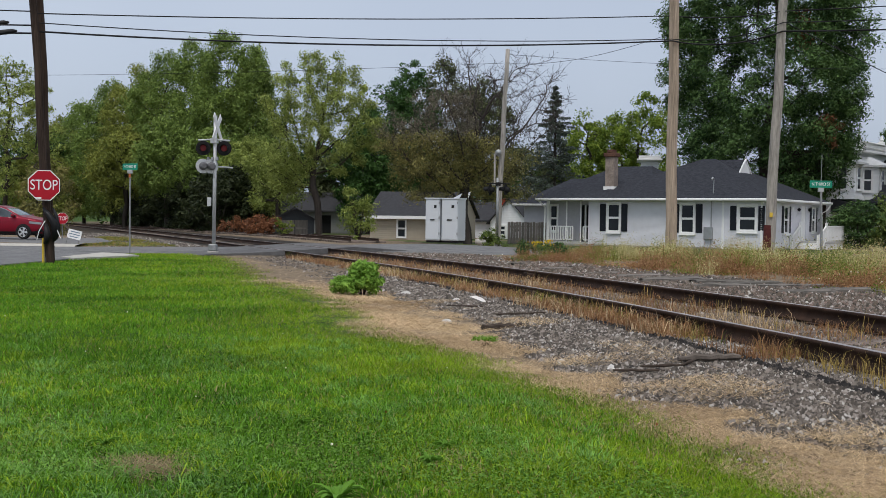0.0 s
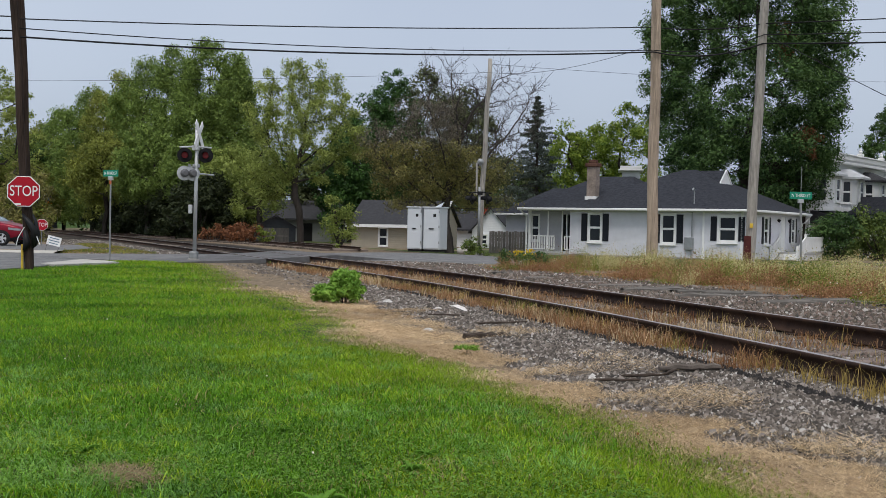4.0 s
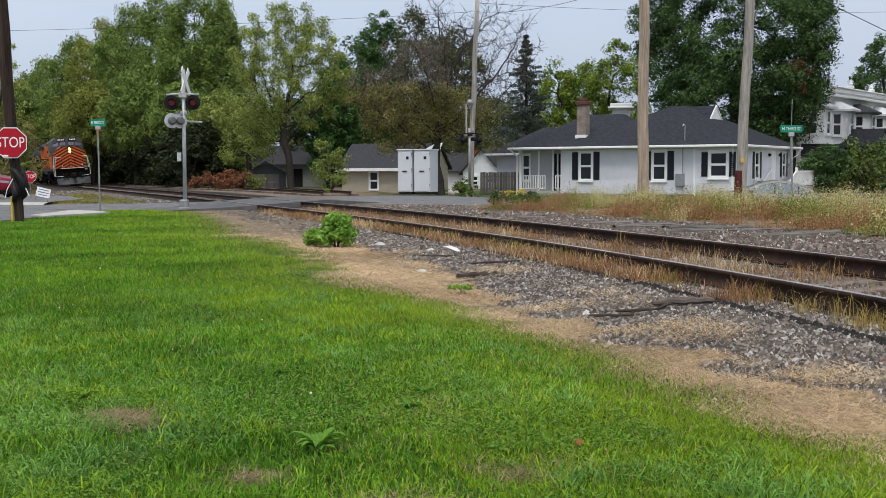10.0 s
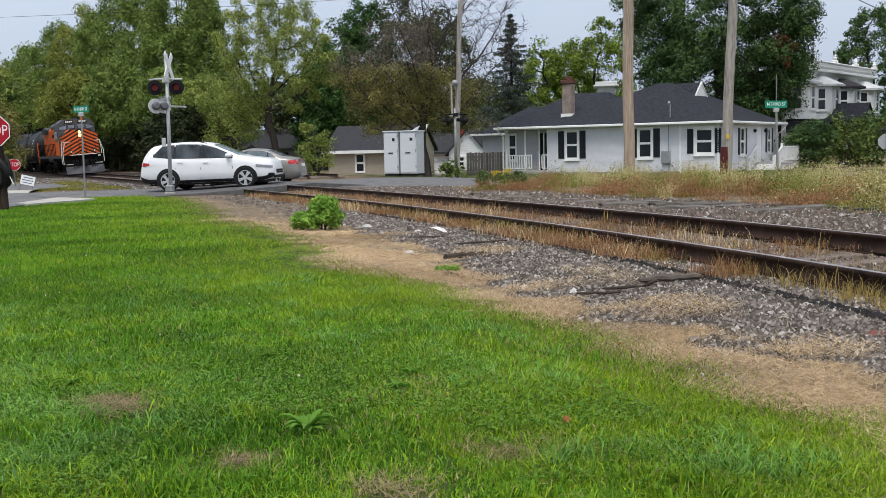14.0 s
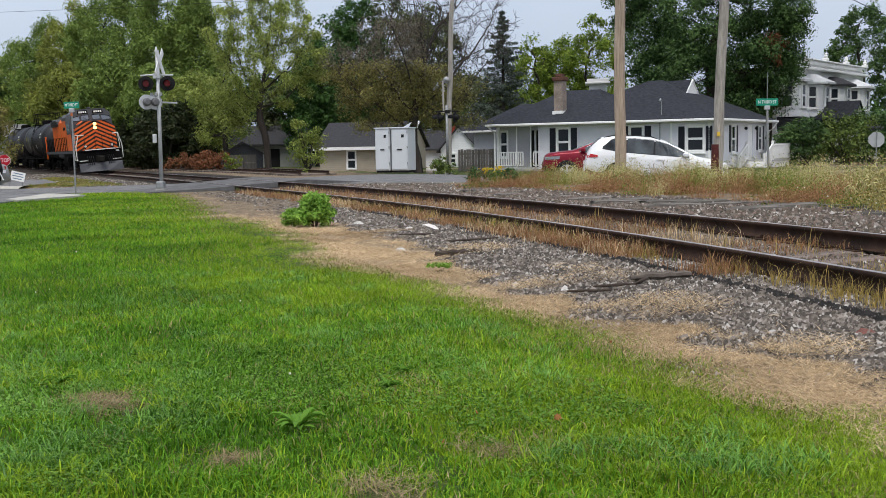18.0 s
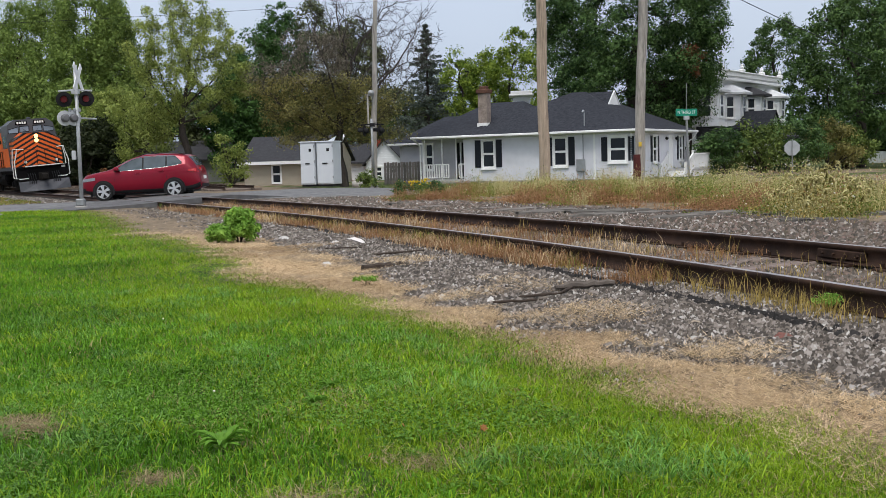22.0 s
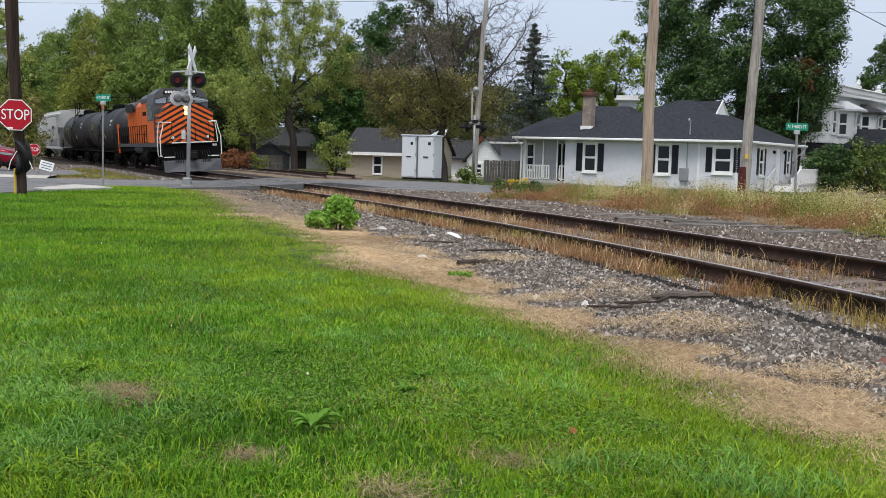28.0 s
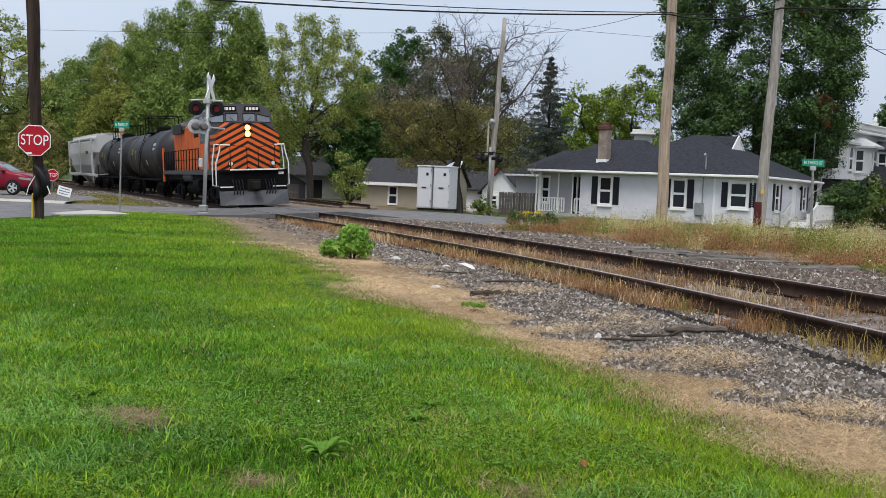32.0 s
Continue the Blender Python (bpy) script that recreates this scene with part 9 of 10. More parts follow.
class Shell:
    """A car's skin: heights of sill, belt and top and half widths along its length, run through knots."""

    def __init__(self, top, belt, width, sill, half, narrow=0.13):
        self.half, self.sill, self.narrow = half, sill, narrow
        self.k = {"top": top, "belt": belt, "width": width}
        n = 46
        self.stations = [half * math.cos(math.pi * i / (n - 1)) * 0.25 + half * (1 - 2 * i / (n - 1)) * 0.75 for i in range(n)]
        self.cuts = [self.shape(x) for x in self.stations]

    def at(self, what, x):
        kn = self.k[what][::-1]
        xs, zs = [p[0] for p in kn], [p[1] for p in kn]
        return float(np.mean([np.interp(x + d, xs, zs) for d in (-0.07, -0.035, 0, 0.035, 0.07)])) if abs(x) < self.half - 0.12 else float(np.interp(x, xs, zs))

    def section(self, x):
        i = min(max(sum(1 for q in self.stations if q > x) - 1, 0), len(self.stations) - 2)
        a, b = self.stations[i], self.stations[i + 1]
        f = min(1, max(0, (a - x) / (a - b)))
        return [(p[0] + (q[0] - p[0]) * f, p[1] + (q[1] - p[1]) * f) for p, q in zip(self.cuts[i], self.cuts[i + 1])]

    def shape(self, x):
        top, hw = self.at("top", x), self.at("width", x)
        belt = min(self.at("belt", x), top - 0.02)
        sill = self.sill + 0.14 * max(0, (abs(x) - self.half + 0.5) / 0.5) ** 2
        f = min(1, max(0, (top - belt) / 0.5))
        ht = hw * (0.9 - self.narrow * f)
        e = 0.09 * f + 0.012
        return [(hw * 0.88, sill), (hw * 0.97, sill + 0.09), (hw, sill + 0.42 * (belt - sill)), (hw * 0.985, sill + 0.72 * (belt - sill)), (hw * 0.975, belt - 0.03), (hw * 0.945, belt), (ht * 1.005, top - e), (ht * 0.9, top - e * 0.3), (ht * 0.5, top)]

    def side(self, x, z):
        sec = self.section(x)
        return float(np.interp(z, [p[1] for p in sec], [p[0] for p in sec]))

    def mesh(self):
        rings = []
        for x, sec in zip(self.stations, self.cuts):
            rings.append([(x, y, z) for y, z in sec] + [(x, -y, z) for y, z in sec[::-1]])
        return loft(bmesh.new(), rings)

    def patch(self, x0, x1, lo, hi, s, out=0.008, n=8):
        """A thin piece lying on the flank between two heights, each a function of x."""
        bm = bmesh.new()
        cols = []
        for x in [max(x0, x1)] + [q for q in self.stations if min(x0, x1) + 0.005 < q < max(x0, x1) - 0.005] + [min(x0, x1)]:
            a, c = lo(x), max(hi(x), lo(x) + 0.004)
            cols.append([[bm.verts.new((x, s * (self.side(x, z) + o), z)) for z in (a, a + (c - a) * 0.5, c)] for o in (out, -0.02)])
        for p, q in zip(cols, cols[1:]):
            for o in (0, 1):
                for j in (0, 1):
                    bm.faces.new((p[o][j], q[o][j], q[o][j + 1], p[o][j + 1]))
            for j in (0, 2):
                bm.faces.new((p[0][j], p[1][j], q[1][j], q[0][j]))
        for c in (cols[0], cols[-1]):
            for j in (0, 1):
                bm.faces.new((c[0][j], c[0][j + 1], c[1][j + 1], c[1][j]))
        return bm

    def screen(self, x0, x1, inset=0.87, out=0.012, n=6):
        """A pane lying on the sloping end between two places along the car."""
        bm = bmesh.new()
        rows = []
        for i in range(n + 1):
            x = x0 + (x1 - x0) * i / n
            sec = self.section(x)
            w, zt, ze = sec[7][0] * inset / 0.9, sec[8][1], sec[7][1]
            rows.append([bm.verts.new((x, y, z + o)) for o in (out, -0.02) for y, z in ((-w, ze), (-w * 0.5, zt), (w * 0.5, zt), (w, ze))])
        for p, q in zip(rows, rows[1:]):
            for j in (0, 1, 2, 4, 5, 6):
                bm.faces.new((p[j], p[j + 1], q[j + 1], q[j]))
            for j in (0, 3):
                bm.faces.new((p[j], q[j], q[j + 4], p[j + 4]))
        for p in (rows[0], rows[-1]):
            for j in (0, 1, 2):
                bm.faces.new((p[j], p[j + 4], p[j + 5], p[j + 1]))
        return bm


def car(name, label, paint, shell, wheel_r, axles, panes, shield, back, seams, clad=0.0, rails=False, chrome=False, tail_z=(0.86, 1.06), head_z=(0.66, 0.82), glass=None):
    o = thing(name, Matrix(), label, "car")
    h = shell.half
    part("body", shell.mesh(), paint, o, smooth=True)
    belt = lambda x: shell.at("belt", x) + 0.02
    end = panes[-1][1]
    lid = lambda x: min(shell.at("top", x) - 0.105, belt(x) + 0.05 + 1.1 * max(0.0, x - end) + 0.02)
    for s in (-1, 1):
        part("window_surround", shell.patch(panes[0][0] + 0.03, end - 0.03, lambda x: belt(x) - 0.012, lambda x: lid(x) + 0.018, s, 0.009, 10), M_CARBLACK, o)
        for x0, x1 in panes:
            part("side_window", shell.patch(x0, x1, belt, lid, s, 0.016, 10), glass or M_CARGLASS, o)
        if chrome:
            part("window_trim", shell.patch(panes[0][0] - 0.1, panes[-1][1] + 0.1, lambda x: belt(x) - 0.022, lambda x: belt(x) - 0.012, s, 0.014, 14), M_CHROME, o)
            part("window_trim", shell.patch(panes[0][0] - 0.25, panes[-1][1] - 0.02, lambda x: lid(x) + 0.018, lambda x: lid(x) + 0.034, s, 0.014, 14), M_CHROME, o)
        for x in seams:
            part("door_seam", shell.patch(x - 0.006, x + 0.006, lambda x: shell.sill + 0.14, lambda x: belt(x) - 0.03, s, 0.003, 1), M_CARBLACK, o)
            hx = x + 0.2
            if x < seams[0]:
                part("door_handle", shell.patch(hx - 0.1, hx + 0.1, lambda x: belt(x) - 0.17, lambda x: belt(x) - 0.135, s, 0.035, 2), paint, o)
        if clad:
            part("sill_cladding", shell.patch(axles[1] + wheel_r, axles[0] - wheel_r, lambda x: shell.sill + 0.005, lambda x: shell.sill + clad, s, 0.012), M_CARBLACK, o)
            low = lambda x: shell.section(x)[0][1] + 0.004
            part("bumper_cladding", shell.patch(h - 0.03, axles[0] + wheel_r, low, lambda x: low(x) + 0.13, s, 0.014), M_CARBLACK, o)
            part("bumper_cladding", shell.patch(axles[1] - wheel_r, -h + 0.03, low, lambda x: low(x) + 0.17, s, 0.014), M_CARBLACK, o)
        part("headlamp", shell.patch(h - 0.62, h - 0.07, lambda x: head_z[0] + 0.05 - 0.1 * (x - h + 0.35), lambda x: head_z[1] - 0.12 * (x - h + 0.5), s, 0.02), M_HEADLAMP, o)
        part("tail_lamp", shell.patch(-h + 0.06, -h + 0.44, lambda x: tail_z[0] + 0.1 * (x + h - 0.06), lambda x: tail_z[1] - 0.12 * (x + h - 0.06), s, 0.024), M_TAIL, o)
        part("fog_lamp", shell.patch(h - 0.2, h - 0.06, lambda x: 0.42, lambda x: 0.52, s, 0.008, 2), M_CARBLACK, o)
        mx = panes[0][0] - 0.1
        part("mirror", boxes((mx - 0.1, mx + 0.1, *sorted((s * shell.side(mx, belt(mx)), s * (shell.side(mx, belt(mx)) + 0.2))), belt(mx) + 0.0, belt(mx) + 0.15), bevel=0.045), paint, o, smooth=False)
        if rails:
            x0, x1 = shield[1] - 0.25, back[1] + 0.1
            pts = [(x0 + (x1 - x0) * i / 6, s * shell.section(x0 + (x1 - x0) * i / 6)[7][0] * 0.97, shell.section(x0 + (x1 - x0) * i / 6)[7][1] + (0.045 if 0 < i < 6 else 0.0)) for i in range(7)]
            part("roof_rail", tube(bmesh.new(), pts, 0.018, 5), M_CARBLACK, o)
        for x in axles:
            bm = bmesh.new()
            r = wheel_r + 0.055
            hw = max(shell.side(x + k, z) for k in (-0.3, 0, 0.3) for z in (0.4, 0.55, 0.7))
            prism(bm, [(x + r * math.cos(a), wheel_r + r * math.sin(a)) for a in np.linspace(-0.35, math.pi + 0.35, 20)], *sorted((s * (hw - 0.3), s * (hw + 0.01))))
            part("wheel_arch", bm, M_CARBLACK, o)
    wheels = [car_wheel(o, x, s * (max(shell.side(x, z) for z in (0.4, 0.55, 0.7)) - 0.055), wheel_r) for x in axles for s in (-1, 1)]
    part("windshield", shell.screen(*shield), M_WINDSHIELD, o, smooth=True)
    part("rear_window", shell.screen(*back), M_CARGLASS, o, smooth=True)
    part("grille", boxes((h - 0.1, h + 0.012, -0.44, 0.44, 0.5, 0.66), bevel=0.02), M_CARBLACK, o)
    part("grille_bar", boxes((h, h + 0.02, -0.36, 0.36, 0.57, 0.59)), M_CHROME, o)
    part("front_bumper", boxes((h - 0.12, h + 0.008, -0.55, 0.55, 0.34, 0.46), bevel=0.03), M_CARBLACK, o)
    part("rear_bumper", boxes((-h - 0.01, -h + 0.14, -0.6, 0.6, shell.sill + 0.1, shell.sill + 0.26), bevel=0.04), M_CARBLACK if clad else paint, o)
    part("plate_bar", boxes((-h - 0.02, -h + 0.06, -0.16, 0.16, 0.68, 0.8)), M_SIGN_WHITE, o)
    part("underbody", boxes((-h + 0.35, h - 0.35, -0.7, 0.7, 0.2, shell.sill + 0.1)), M_CARBLACK, o)
    return o, wheels, wheel_r


def build_cars():
    big = Shell([(2.52, 0.68), (2.49, 0.88), (2.38, 1.0), (2.0, 1.09), (1.32, 1.18), (0.3, 1.64), (-0.15, 1.75), (-0.9, 1.77), (-1.6, 1.73), (-2.0, 1.66), (-2.3, 1.36), (-2.42, 1.12), (-2.5, 0.92), (-2.52, 0.6)],
                [(2.52, 0.58), (2.44, 0.74), (2.3, 0.88), (1.9, 0.97), (1.3, 1.1), (0.0, 1.13), (-1.3, 1.17), (-2.0, 1.25), (-2.38, 1.1), (-2.52, 0.56)],
                [(2.52, 0.56), (2.46, 0.72), (2.25, 0.87), (1.8, 0.945), (0.5, 0.965), (-1.5, 0.965), (-2.1, 0.92), (-2.4, 0.83), (-2.52, 0.74)], 0.27, 2.52)
    white = car("white_suv", "white sport utility vehicle with tinted windows driving over the crossing", M_WHITECAR, big, 0.385, (1.5, -1.38), [(1.02, -0.12), (-0.18, -1.08), (-1.14, -1.9)], (1.22, 0.3), (-2.3, -2.0), (1.05, -0.15, -1.1), clad=0.11, rails=True, tail_z=(0.92, 1.08), head_z=(0.68, 0.84))
    mid = Shell([(2.33, 0.62), (2.3, 0.88), (2.16, 1.02), (1.7, 1.11), (1.18, 1.19), (0.28, 1.63), (-0.15, 1.73), (-0.9, 1.73), (-1.5, 1.69), (-1.84, 1.63), (-2.06, 1.4), (-2.2, 1.14), (-2.29, 0.98), (-2.33, 0.58)],
                [(2.33, 0.57), (2.25, 0.82), (2.1, 0.94), (1.7, 1.04), (1.1, 1.11), (0.0, 1.15), (-1.0, 1.2), (-1.8, 1.31), (-2.15, 1.05), (-2.33, 0.54)],
                [(2.33, 0.54), (2.27, 0.7), (2.05, 0.84), (1.6, 0.905), (0.4, 0.92), (-1.4, 0.92), (-1.95, 0.88), (-2.2, 0.8), (-2.33, 0.7)], 0.27, 2.33)
    red = car("red_suv", "metallic red compact sport utility vehicle with chrome window trim", M_REDCAR, mid, 0.37, (1.4, -1.33), [(0.95, -0.12), (-0.18, -1.02), (-1.08, -1.62)], (1.1, 0.36), (-2.16, -1.9), (0.95, -0.15, -1.05), clad=0.12, rails=True, chrome=True, tail_z=(0.96, 1.12), head_z=(0.74, 0.92), glass=M_CARGLASS_MID)
    low = Shell([(2.25, 0.52), (2.2, 0.64), (2.05, 0.74), (1.5, 0.87), (1.02, 0.98), (0.22, 1.36), (-0.25, 1.46), (-0.8, 1.43), (-1.2, 1.3), (-1.62, 1.09), (-2.0, 1.04), (-2.16, 0.97), (-2.22, 0.8), (-2.25, 0.5)],
                [(2.25, 0.48), (2.15, 0.62), (2.0, 0.7), (1.5, 0.82), (0.9, 0.89), (0.0, 0.93), (-1.0, 0.98), (-1.7, 0.97), (-2.1, 0.88), (-2.25, 0.46)],
                [(2.25, 0.5), (2.18, 0.66), (1.95, 0.8), (1.4, 0.865), (0.2, 0.875), (-1.3, 0.87), (-1.9, 0.82), (-2.15, 0.74), (-2.25, 0.64)], 0.2, 2.25, 0.17)
    grey = car("grey_sedan", "champagne grey metallic compact sedan crossing the tracks", M_GREYCAR, low, 0.318, (1.4, -1.3), [(0.85, -0.1), (-0.15, -0.98), (-1.03, -1.28)], (0.95, 0.28), (-1.58, -1.02), (0.9, -0.12, -1.0), tail_z=(0.76, 0.96), head_z=(0.58, 0.72), glass=M_WINDSHIELD)
    for s in (-1, 1):
        part("side_strip", low.patch(1.02, -0.92, lambda x: 0.36, lambda x: 0.385, s, 0.012), M_CHROME, grey[0], "thin bright strip along the doors")
    parked = car("parked_red_suv", "red compact sport utility vehicle parked in the lot", M_REDCAR, mid, 0.365, (1.4, -1.33), [(0.95, -0.12), (-0.18, -1.02), (-1.08, -1.62)], (1.1, 0.36), (-2.16, -1.9), (0.95, -0.15, -1.05), clad=0.12, chrome=True, tail_z=(0.96, 1.12), head_z=(0.74, 0.92))
    parked[0].matrix_basis = pose(-22.9, 57.0, -0.26, 0, 0, -8)
    return white, red, grey


WHITE, RED, GREY = build_cars()

# ---- small things on the ground ----
def debris(name, label, category, m, bm, material):
    o = thing(name, m, label, category)
    part("piece", bm, material, o)
    return o


def ragged_log(length, r, seed):
    g = random.Random(seed)
    bm = bmesh.new()
    pts, rad = [], []
    for i in range(9):
        f = i / 8
        pts.append((length * (f - 0.5), 0.05 * r * g.uniform(-4, 4), r * 0.5 + 0.25 * r * g.uniform(-1, 1)))
        rad.append(r * (0.35 + 0.75 * math.sin(math.pi * (0.15 + 0.7 * f))) * g.uniform(0.7, 1.2))
    tube(bm, pts, rad, 7)
    return bm


def build_small():
    z = lambda x, y: float(land(x, y))
    debris("rotten_log", "dark rotten piece of wood lying on the gravel", "wood debris", pose(0.68, 11.9, z(0.68, 11.9), 0, 0, 30), ragged_log(0.56, 0.045, 1), M_WOOD_DEBRIS)
    for x, y, a, L, r, s in ((1.72, 8.35, 20, 0.42, 0.012, 2), (1.95, 8.5, 62, 0.34, 0.012, 3), (2.15, 8.7, 14, 0.55, 0.03, 4), (1.5, 8.2, 4, 0.4, 0.01, 5), (0.95, 13.2, 25, 0.7, 0.012, 6), (0.3, 14.6, -10, 0.5, 0.01, 7)):
        debris("stick", "grey weathered stick on the ballast", "stick", pose(x, y, z(x, y) + 0.03, 0, 0, a), ragged_log(L, r, s), M_STICK if r > 0.02 else M_WOOD_DEBRIS)
    v0, f0 = icosa()
    o = thing("pale_stone", pose(0.5, 15.4, z(0.5, 15.4) + 0.02, 0, 20, 30), "chalk white rock lying by the rail", "rock")
    soup("stone", chip()[0] * np.array([0.15, 0.06, 0.05]) + [0, 0, 0.04], chip()[1], mat("chalk_white", (0.72, 0.68, 0.64), 0.8, var=0.1), o)
    for x, y, s, c in ((2.62, 5.9, 0.042, (0.20, 0.085, 0.07)), (1.35, 8.6, 0.045, (0.55, 0.53, 0.5)), (1.0, 9.1, 0.04, (0.6, 0.58, 0.55)), (2.35, 6.6, 0.03, (0.4, 0.33, 0.25)), (0.05, 12.9, 0.05, (0.55, 0.53, 0.5)), (0.2, 15.9, 0.05, (0.6, 0.57, 0.55)), (-0.6, 17.6, 0.07, (0.5, 0.48, 0.46)), (1.62, 2.97, 0.02, (0.62, 0.58, 0.5))):
        o = thing("loose_rock", pose(x, y, z(x, y), 0, 0, 57 * x), "single larger rock among the ballast", "rock", "loose rocks")
        soup("stone", chip()[0] * np.array([s * 1.5, s * 1.1, s * 0.7]) + [0, 0, s * 0.3], chip()[1], mat("rock_tone", c, 0.9, var=0.25, scale=20, bump=0.4), o)
    # broad-leaved weeds in the lawn
    for x, y, s, seed in ((-0.38, 4.02, 0.15, 1), (-0.05, 4.7, 0.08, 2), (-1.0, 5.3, 0.08, 3), (-0.72, 5.6, 0.07, 4), (0.02, 5.05, 0.07, 5), (-1.55, 5.0, 0.09, 6)):
        g = random.Random(seed)
        o = thing("rosette_weed", pose(x, y, z(x, y)), "broad-leaved green rosette weed in the lawn", "weed", "lawn weeds")
        for k in range(26):
            a = k * 2.4 + g.uniform(-0.3, 0.3)
            L, w, up = s * g.uniform(0.4, 0.85), s * 0.095, g.uniform(0.5, 1.7)
            c, sn = math.cos(a), math.sin(a)
            bm = bmesh.new()
            rows = []
            for i in range(5):
                f = i / 4
                r = L * f
                zz = 0.01 + L * up * (f - 0.75 * f * f) + 0.01
                ww = w * math.sin(math.pi * (0.12 + 0.86 * f))
                rows.append(((c * r - sn * ww, sn * r + c * ww, zz + 0.006), (c * r, sn * r, zz), (c * r + sn * ww, sn * r - c * ww, zz + 0.006)))
            vs = [[bm.verts.new(p) for p in row] for row in rows]
            for p, q in zip(vs, vs[1:]):
                bm.faces.new((p[0], p[1], q[1], q[0]))
                bm.faces.new((p[1], p[2], q[2], q[1]))
            part("leaf", bm, M_ROSETTE, o)
    # fallen leaves
    lm = None
    spots = [(0.6, 4.03), (0.3, 4.13), (-0.3, 5.9), (-1.7, 6.4), (0.15, 3.7), (1.2, 6.0)]
    for k, (x, y) in enumerate(spots):
        m = pose(x, y, z(x, y) + 0.04, 20 + 17 * (k % 3), 15 * (k % 4), 71 * k) @ Matrix.Scale(0.48, 4)
        if lm is None:
            bm = bmesh.new()
            out = [(0.0, -0.04), (0.012, -0.02), (0.035, -0.015), (0.022, 0.005), (0.03, 0.025), (0.01, 0.02), (0.0, 0.045), (-0.01, 0.02), (-0.03, 0.025), (-0.022, 0.005), (-0.035, -0.015), (-0.012, -0.02)]
            mid = bm.verts.new((0, 0, 0.008))
            vs = [bm.verts.new((a, b, 0.012 * math.sin(9 * a + 40 * b))) for a, b in out]
            for i in range(12):
                bm.faces.new((mid, vs[i], vs[(i + 1) % 12]))
            lm = part("fallen_leaf", bm, M_LEAF_FALLEN)
            tagged(lm, "small brown fallen leaf on the lawn", "leaf", "fallen leaves")
            lm.matrix_basis = m
        else:
            copy_thing(lm, m)
    # bleached old ties lying beyond the far rail
    spots = [(4.1, 19.9, 12, 1.5), (5.1, 19.1, 4, 1.9), (6.0, 18.2, -6, 2.1), (6.4, 17.0, 8, 1.8), (3.3, 22.6, 20, 1.3), (4.7, 18.2, 15, 1.6), (7.4, 16.0, 3, 2.0), (7.0, 14.6, -4, 1.7), (2.6, 24.8, 25, 1.2), (5.6, 16.6, 6, 1.4), (3.9, 21.4, 8, 1.4), (8.4, 15.2, 2, 1.6), (2.0, 27.6, 30, 1.0), (7.7, 16.35, 6, 1.8), (7.2, 16.7, -3, 1.5), (6.7, 17.45, 4, 2.0), (5.3, 18.75, 9, 1.7), (4.4, 20.3, 16, 1.6), (4.9, 19.5, 7, 1.4), (8.1, 15.8, -8, 1.3)]
    for k, (x, y, a, L) in enumerate(spots):
        L *= 0.66
        g = np.random.default_rng(270 + k)
        bm = bmesh.new()
        rings = []
        wide, thick = g.uniform(0.06, 0.11), g.uniform(0.03, 0.06)
        for i in range(8):
            u = -L / 2 + L * i / 7
            taper = g.uniform(0.45, 0.8) if i in (0, 7) else g.uniform(0.85, 1.1)
            mid = 0.02 * math.sin(5 * u + k)
            rings.append([bm.verts.new((u + g.uniform(-0.05, 0.05), mid + p * wide * taper * g.uniform(0.85, 1.1), q * thick * taper + g.uniform(-0.012, 0.012))) for p, q in ((-1, -1), (-1, 0.7), (-0.5, 1), (0.1, 0.7), (0.6, 1), (1, 0.6), (1, -1))])
        for ra, rb in zip(rings, rings[1:]):
            for i in range(7):
                bm.faces.new((ra[i], ra[(i + 1) % 7], rb[(i + 1) % 7], rb[i]))
        bm.faces.new(rings[0])
        bm.faces.new(rings[-1][::-1])
        bmesh.ops.recalc_face_normals(bm, faces=bm.faces)
        o = thing("old_tie", pose(x, y, z(x, y) + 0.01, 1.5 * math.sin(k), 2 * math.cos(k), a), "grey bleached discarded wooden tie half sunk in gravel", "wooden tie", "old ties")
        part("timber", bm, M_OLDTIE, o)
    # flowers by the porch and a low planter
    for k, (x, y) in enumerate(((3.0, 35.2), (3.35, 34.6))):
        g = np.random.default_rng(300 + k)
        o = thing("marigold_clump", pose(x, y, z(x, y)), "clump of small yellow flowers among dark stems", "flowers", "flower clumps")
        n = 26
        c = g.normal(0, 0.13, (n, 3)) * [1, 0.6, 0.4] + [0, 0, 0.42]
        v = v0[None] * g.uniform(0.02, 0.035, (n, 1, 1)) + c[:, None]
        soup("blooms", v.reshape(-1, 3), (f0[None] + (np.arange(n) * 12)[:, None, None]).reshape(-1, 3), mat("marigold_yellow", (0.6, 0.42, 0.02), 0.7), o)["kind"] = "stuff"
        vv, ff = leaves(g, c - [0, 0, 0.18], np.full(n, 0.15), 12, 0.04)
        soup("greenery", vv, ff, M_L_MAPLE, o)["kind"] = "stuff"
    # the white upper storey of a house farther off
    o = thing("distant_house", pose(13.4, 75, -0.6, 0, 0, -10), "white house with wide flat eaves beyond the bungalow roof", "house")
    part("wall", boxes((0.15, 1.35, 0.1, 2.4, 0, 5.85)), M_SIDING_W, o)
    part("eaves", boxes((-0.12, 1.6, -0.25, 2.7, 5.85, 5.98), (0.0, 1.48, -0.1, 2.5, 5.98, 6.2), bevel=0.03), M_TRIM, o)


build_small()

# ---- what moves ----
ARC_Y = np.linspace(-5, 230, 2400)
ARC_S = np.concatenate([[0], np.cumsum(np.hypot(np.diff(np.where(ARC_Y < 150, track_x(np.minimum(ARC_Y, 150)), track_x(150) + (ARC_Y - 150) * float(track_slope(150)))), np.diff(ARC_Y)))])


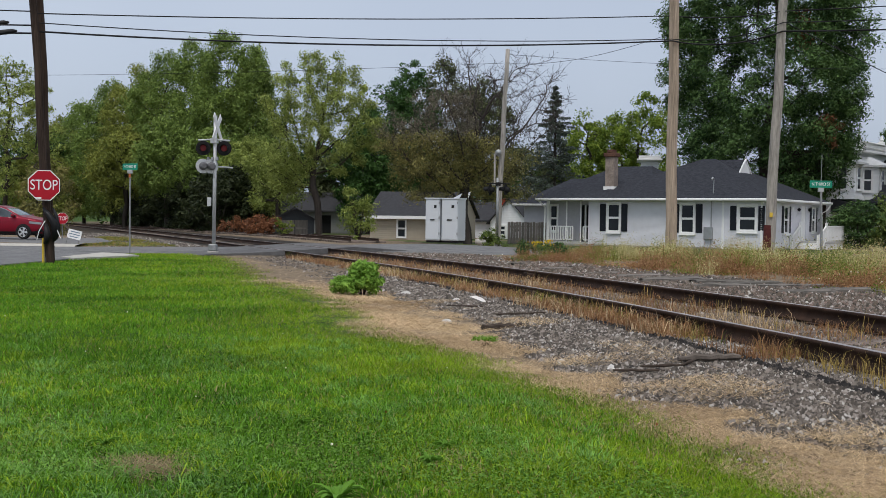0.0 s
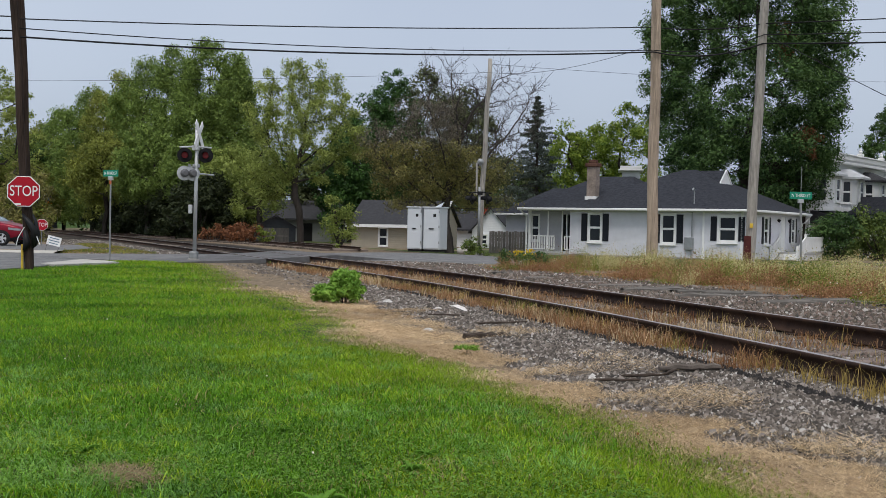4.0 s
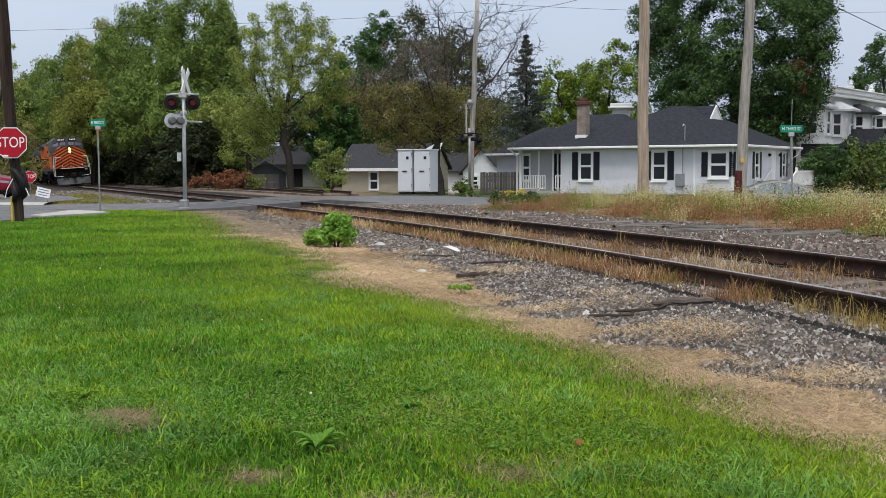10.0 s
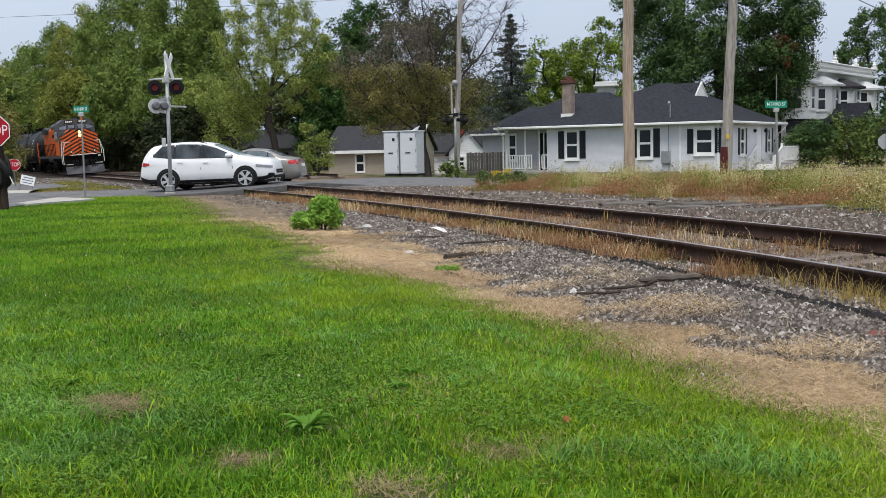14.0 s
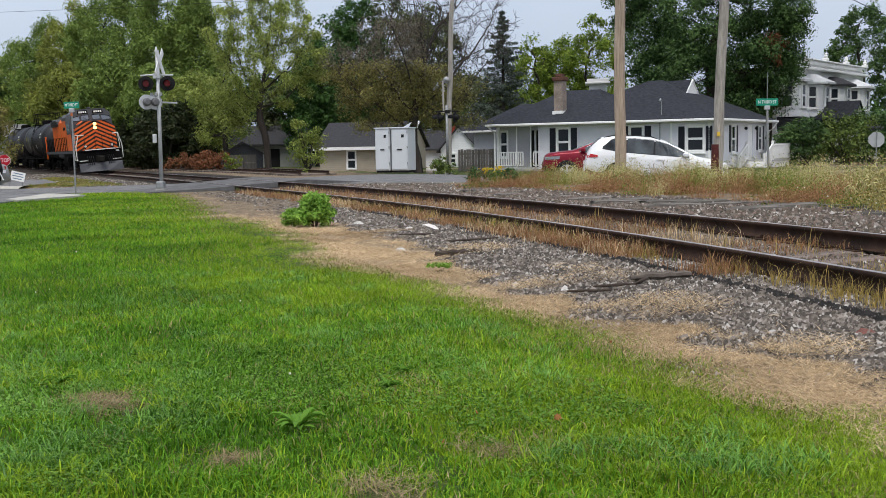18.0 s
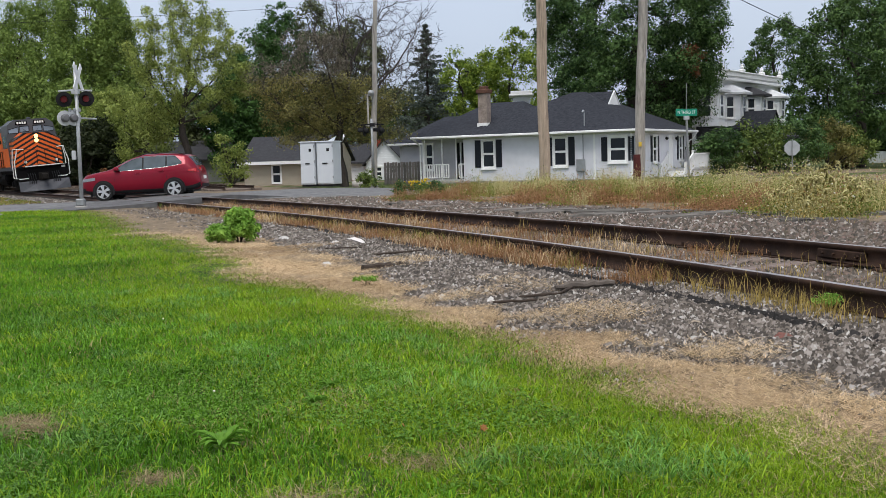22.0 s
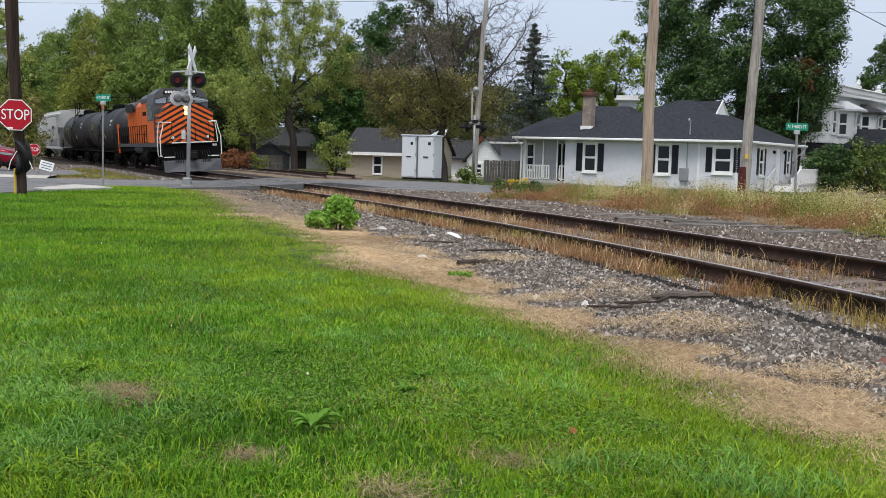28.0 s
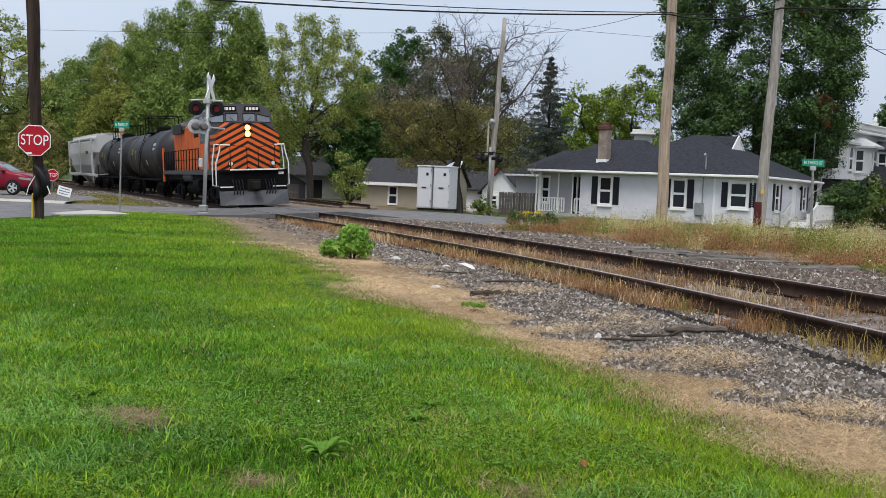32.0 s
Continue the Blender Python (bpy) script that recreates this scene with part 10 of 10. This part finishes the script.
def arc_point(s):
    y = float(np.interp(s, ARC_S, ARC_Y))
    if y <= 150:
        return track_point(y, 0.0)
    k = float(track_slope(150))
    p = track_point(150, 0.0)
    return p + Vector((k * (y - 150), y - 150, 0))


# where the locomotive's face stands along the line, by time
TRAIN = [(0.0, 152.00), (2.0, 140.45), (4.0, 129.29), (5.5, 120.20), (7.0, 112.16), (8.0, 107.34), (9.0, 103.01), (10.0, 99.03), (11.0, 95.31), (12.0, 91.98), (13.0, 88.65), (14.0, 85.43), (15.0, 82.60), (16.5, 78.50), (18.0, 74.90), (19.0, 72.70), (20.0, 70.40), (21.0, 68.20), (22.0, 66.30), (23.0, 64.50), (24.0, 62.80), (25.0, 61.10), (26.5, 58.30), (28.0, 55.20), (29.0, 52.80), (30.0, 50.40), (31.0, 47.90), (32.0, 45.30)]


def smooth_at(knots, t):
    """A cubic run through knots (time, value)."""
    ts, vs = [k[0] for k in knots], [k[1] for k in knots]
    t = min(max(t, ts[0]), ts[-1])
    i = max(0, min(len(ts) - 2, int(np.searchsorted(ts, t, "right")) - 1))

    def slope(j):
        if j == 0:
            return (vs[1] - vs[0]) / (ts[1] - ts[0])
        if j == len(ts) - 1:
            return (vs[-1] - vs[-2]) / (ts[-1] - ts[-2])
        return (vs[j + 1] - vs[j - 1]) / (ts[j + 1] - ts[j - 1])

    d = ts[i + 1] - ts[i]
    f = (t - ts[i]) / d
    return (2 * f ** 3 - 3 * f ** 2 + 1) * vs[i] + (f ** 3 - 2 * f ** 2 + f) * d * slope(i) + (-2 * f ** 3 + 3 * f ** 2) * vs[i + 1] + (f ** 3 - f ** 2) * d * slope(i + 1)


def train_pose(s_front, length):
    a, b = arc_point(s_front + 2.8), arc_point(s_front + length - 2.8)
    d = (a - b).normalized()
    y = float(np.interp(s_front + length / 2, ARC_S, ARC_Y))
    left = Vector((0, 0, 1)).cross(d).normalized()
    tilt = float(cant(min(y, 60))) / 1.5
    left = (left + Vector((0, 0, tilt))).normalized() if d.y < 0 else left
    up = d.cross(left)
    origin = a + d * 2.8
    m = Matrix((d, left, up)).transposed().to_4x4()
    m.translation = origin
    return m


# cars: across the view, place along the road by time
WHITE_X = [(0.0, -84.0), (11.5, -20.6), (12.5, -14.9), (13.0, -11.68), (13.5, -9.2), (14.0, -7.0), (14.5, -4.98), (16.5, 2.45), (17.0, 4.45), (18.0, 9.2), (19.0, 15.75), (19.5, 19.3), (32.0, 104.0)]
RED_X = [(0, 92.00), (15, 20.30), (16.5, 13.90), (18, 8.05), (19, 3.58), (20, -0.27), (20.5, -2.15), (21, -3.82), (21.5, -5.31), (22, -6.74), (22.5, -8.54), (23, -9.87), (23.5, -11.38), (24, -11.95), (24.5, -12.77), (26, -16.40), (28, -23.00), (32, -38.00)]
GREY_X = [(0.0, 96.0), (8.0, 31.0), (9.5, 17.6), (10.0, 13.35), (11.0, 5.5), (11.5, 2.36), (12.0, -0.25), (12.5, -2.12), (13.0, -3.45), (13.5, -4.78), (14.0, -6.13), (16.5, -13.05), (17.0, -14.55), (17.5, -16.3), (32.0, -66.0)]


def car_rows(knots, lane, forward, spin_from, spin_to, r):
    rows, turns, angle, last = [], [], 0.0, None
    t = 0.0
    while t <= 32.0001:
        x = smooth_at(knots, t)
        rows.append((t, car_pose(x, lane, forward)))
        t += 0.25 if 9.5 < t < 29 else 0.5
    n0, n1 = round(spin_from * 15), round(spin_to * 15)
    turns.append((0.0, 0.0))
    for n in range(n0, n1 + 1):
        t = n / 15
        x = smooth_at(knots, t)
        if last is not None:
            angle += abs(x - last) * 1.01 / r
        last = x
        turns.append((t, angle))
    if turns[-1][0] < 32:
        turns.append((32.0, angle))
    return rows, turns


def car_pose(x, lane, forward):
    d = 1.4 * forward

    def at(xx):
        return Vector((xx, float(lane(xx)), float(road_z(xx)) + 0.035))

    a, b = at(x + d), at(x - d)
    v = (a - b).normalized()
    left = Vector((0, 0, 1)).cross(v).normalized()
    m = Matrix((v, left, v.cross(left))).transposed().to_4x4()
    m.translation = at(x)
    return m


def motions():
    front = lambda t: float(np.interp(smooth_at(TRAIN, t), ARC_Y, ARC_S)) - 1.0
    times = [k * 0.5 for k in range(65)]
    for ob, behind, length, sets in CONSIST:
        walk(ob, [(t, train_pose(front(t) + behind, length)) for t in times])
        for w, x, r in sets:
            s0 = front(0.0)
            walk(w, [(k * 0.2, Matrix.Translation((x, 0, r)) @ Matrix.Rotation((s0 - front(k * 0.2)) / r, 4, "Y")) for k in range(161)])
    for (ob, wheels, r), knots, lane, fwd, a, b in ((WHITE, WHITE_X, near_lane, 1, 11.6, 20.4), (RED, RED_X, far_lane, -1, 15.6, 25.6), (GREY, GREY_X, far_lane, -1, 9.8, 18.4)):
        rows, turns = car_rows(knots, lane, fwd, a, b, r)
        walk(ob, rows)
        for w in wheels:
            at = w.location.copy()
            walk(w, [(t, Matrix.Translation(at) @ Matrix.Rotation(g, 4, "Y")) for t, g in turns])


motions()
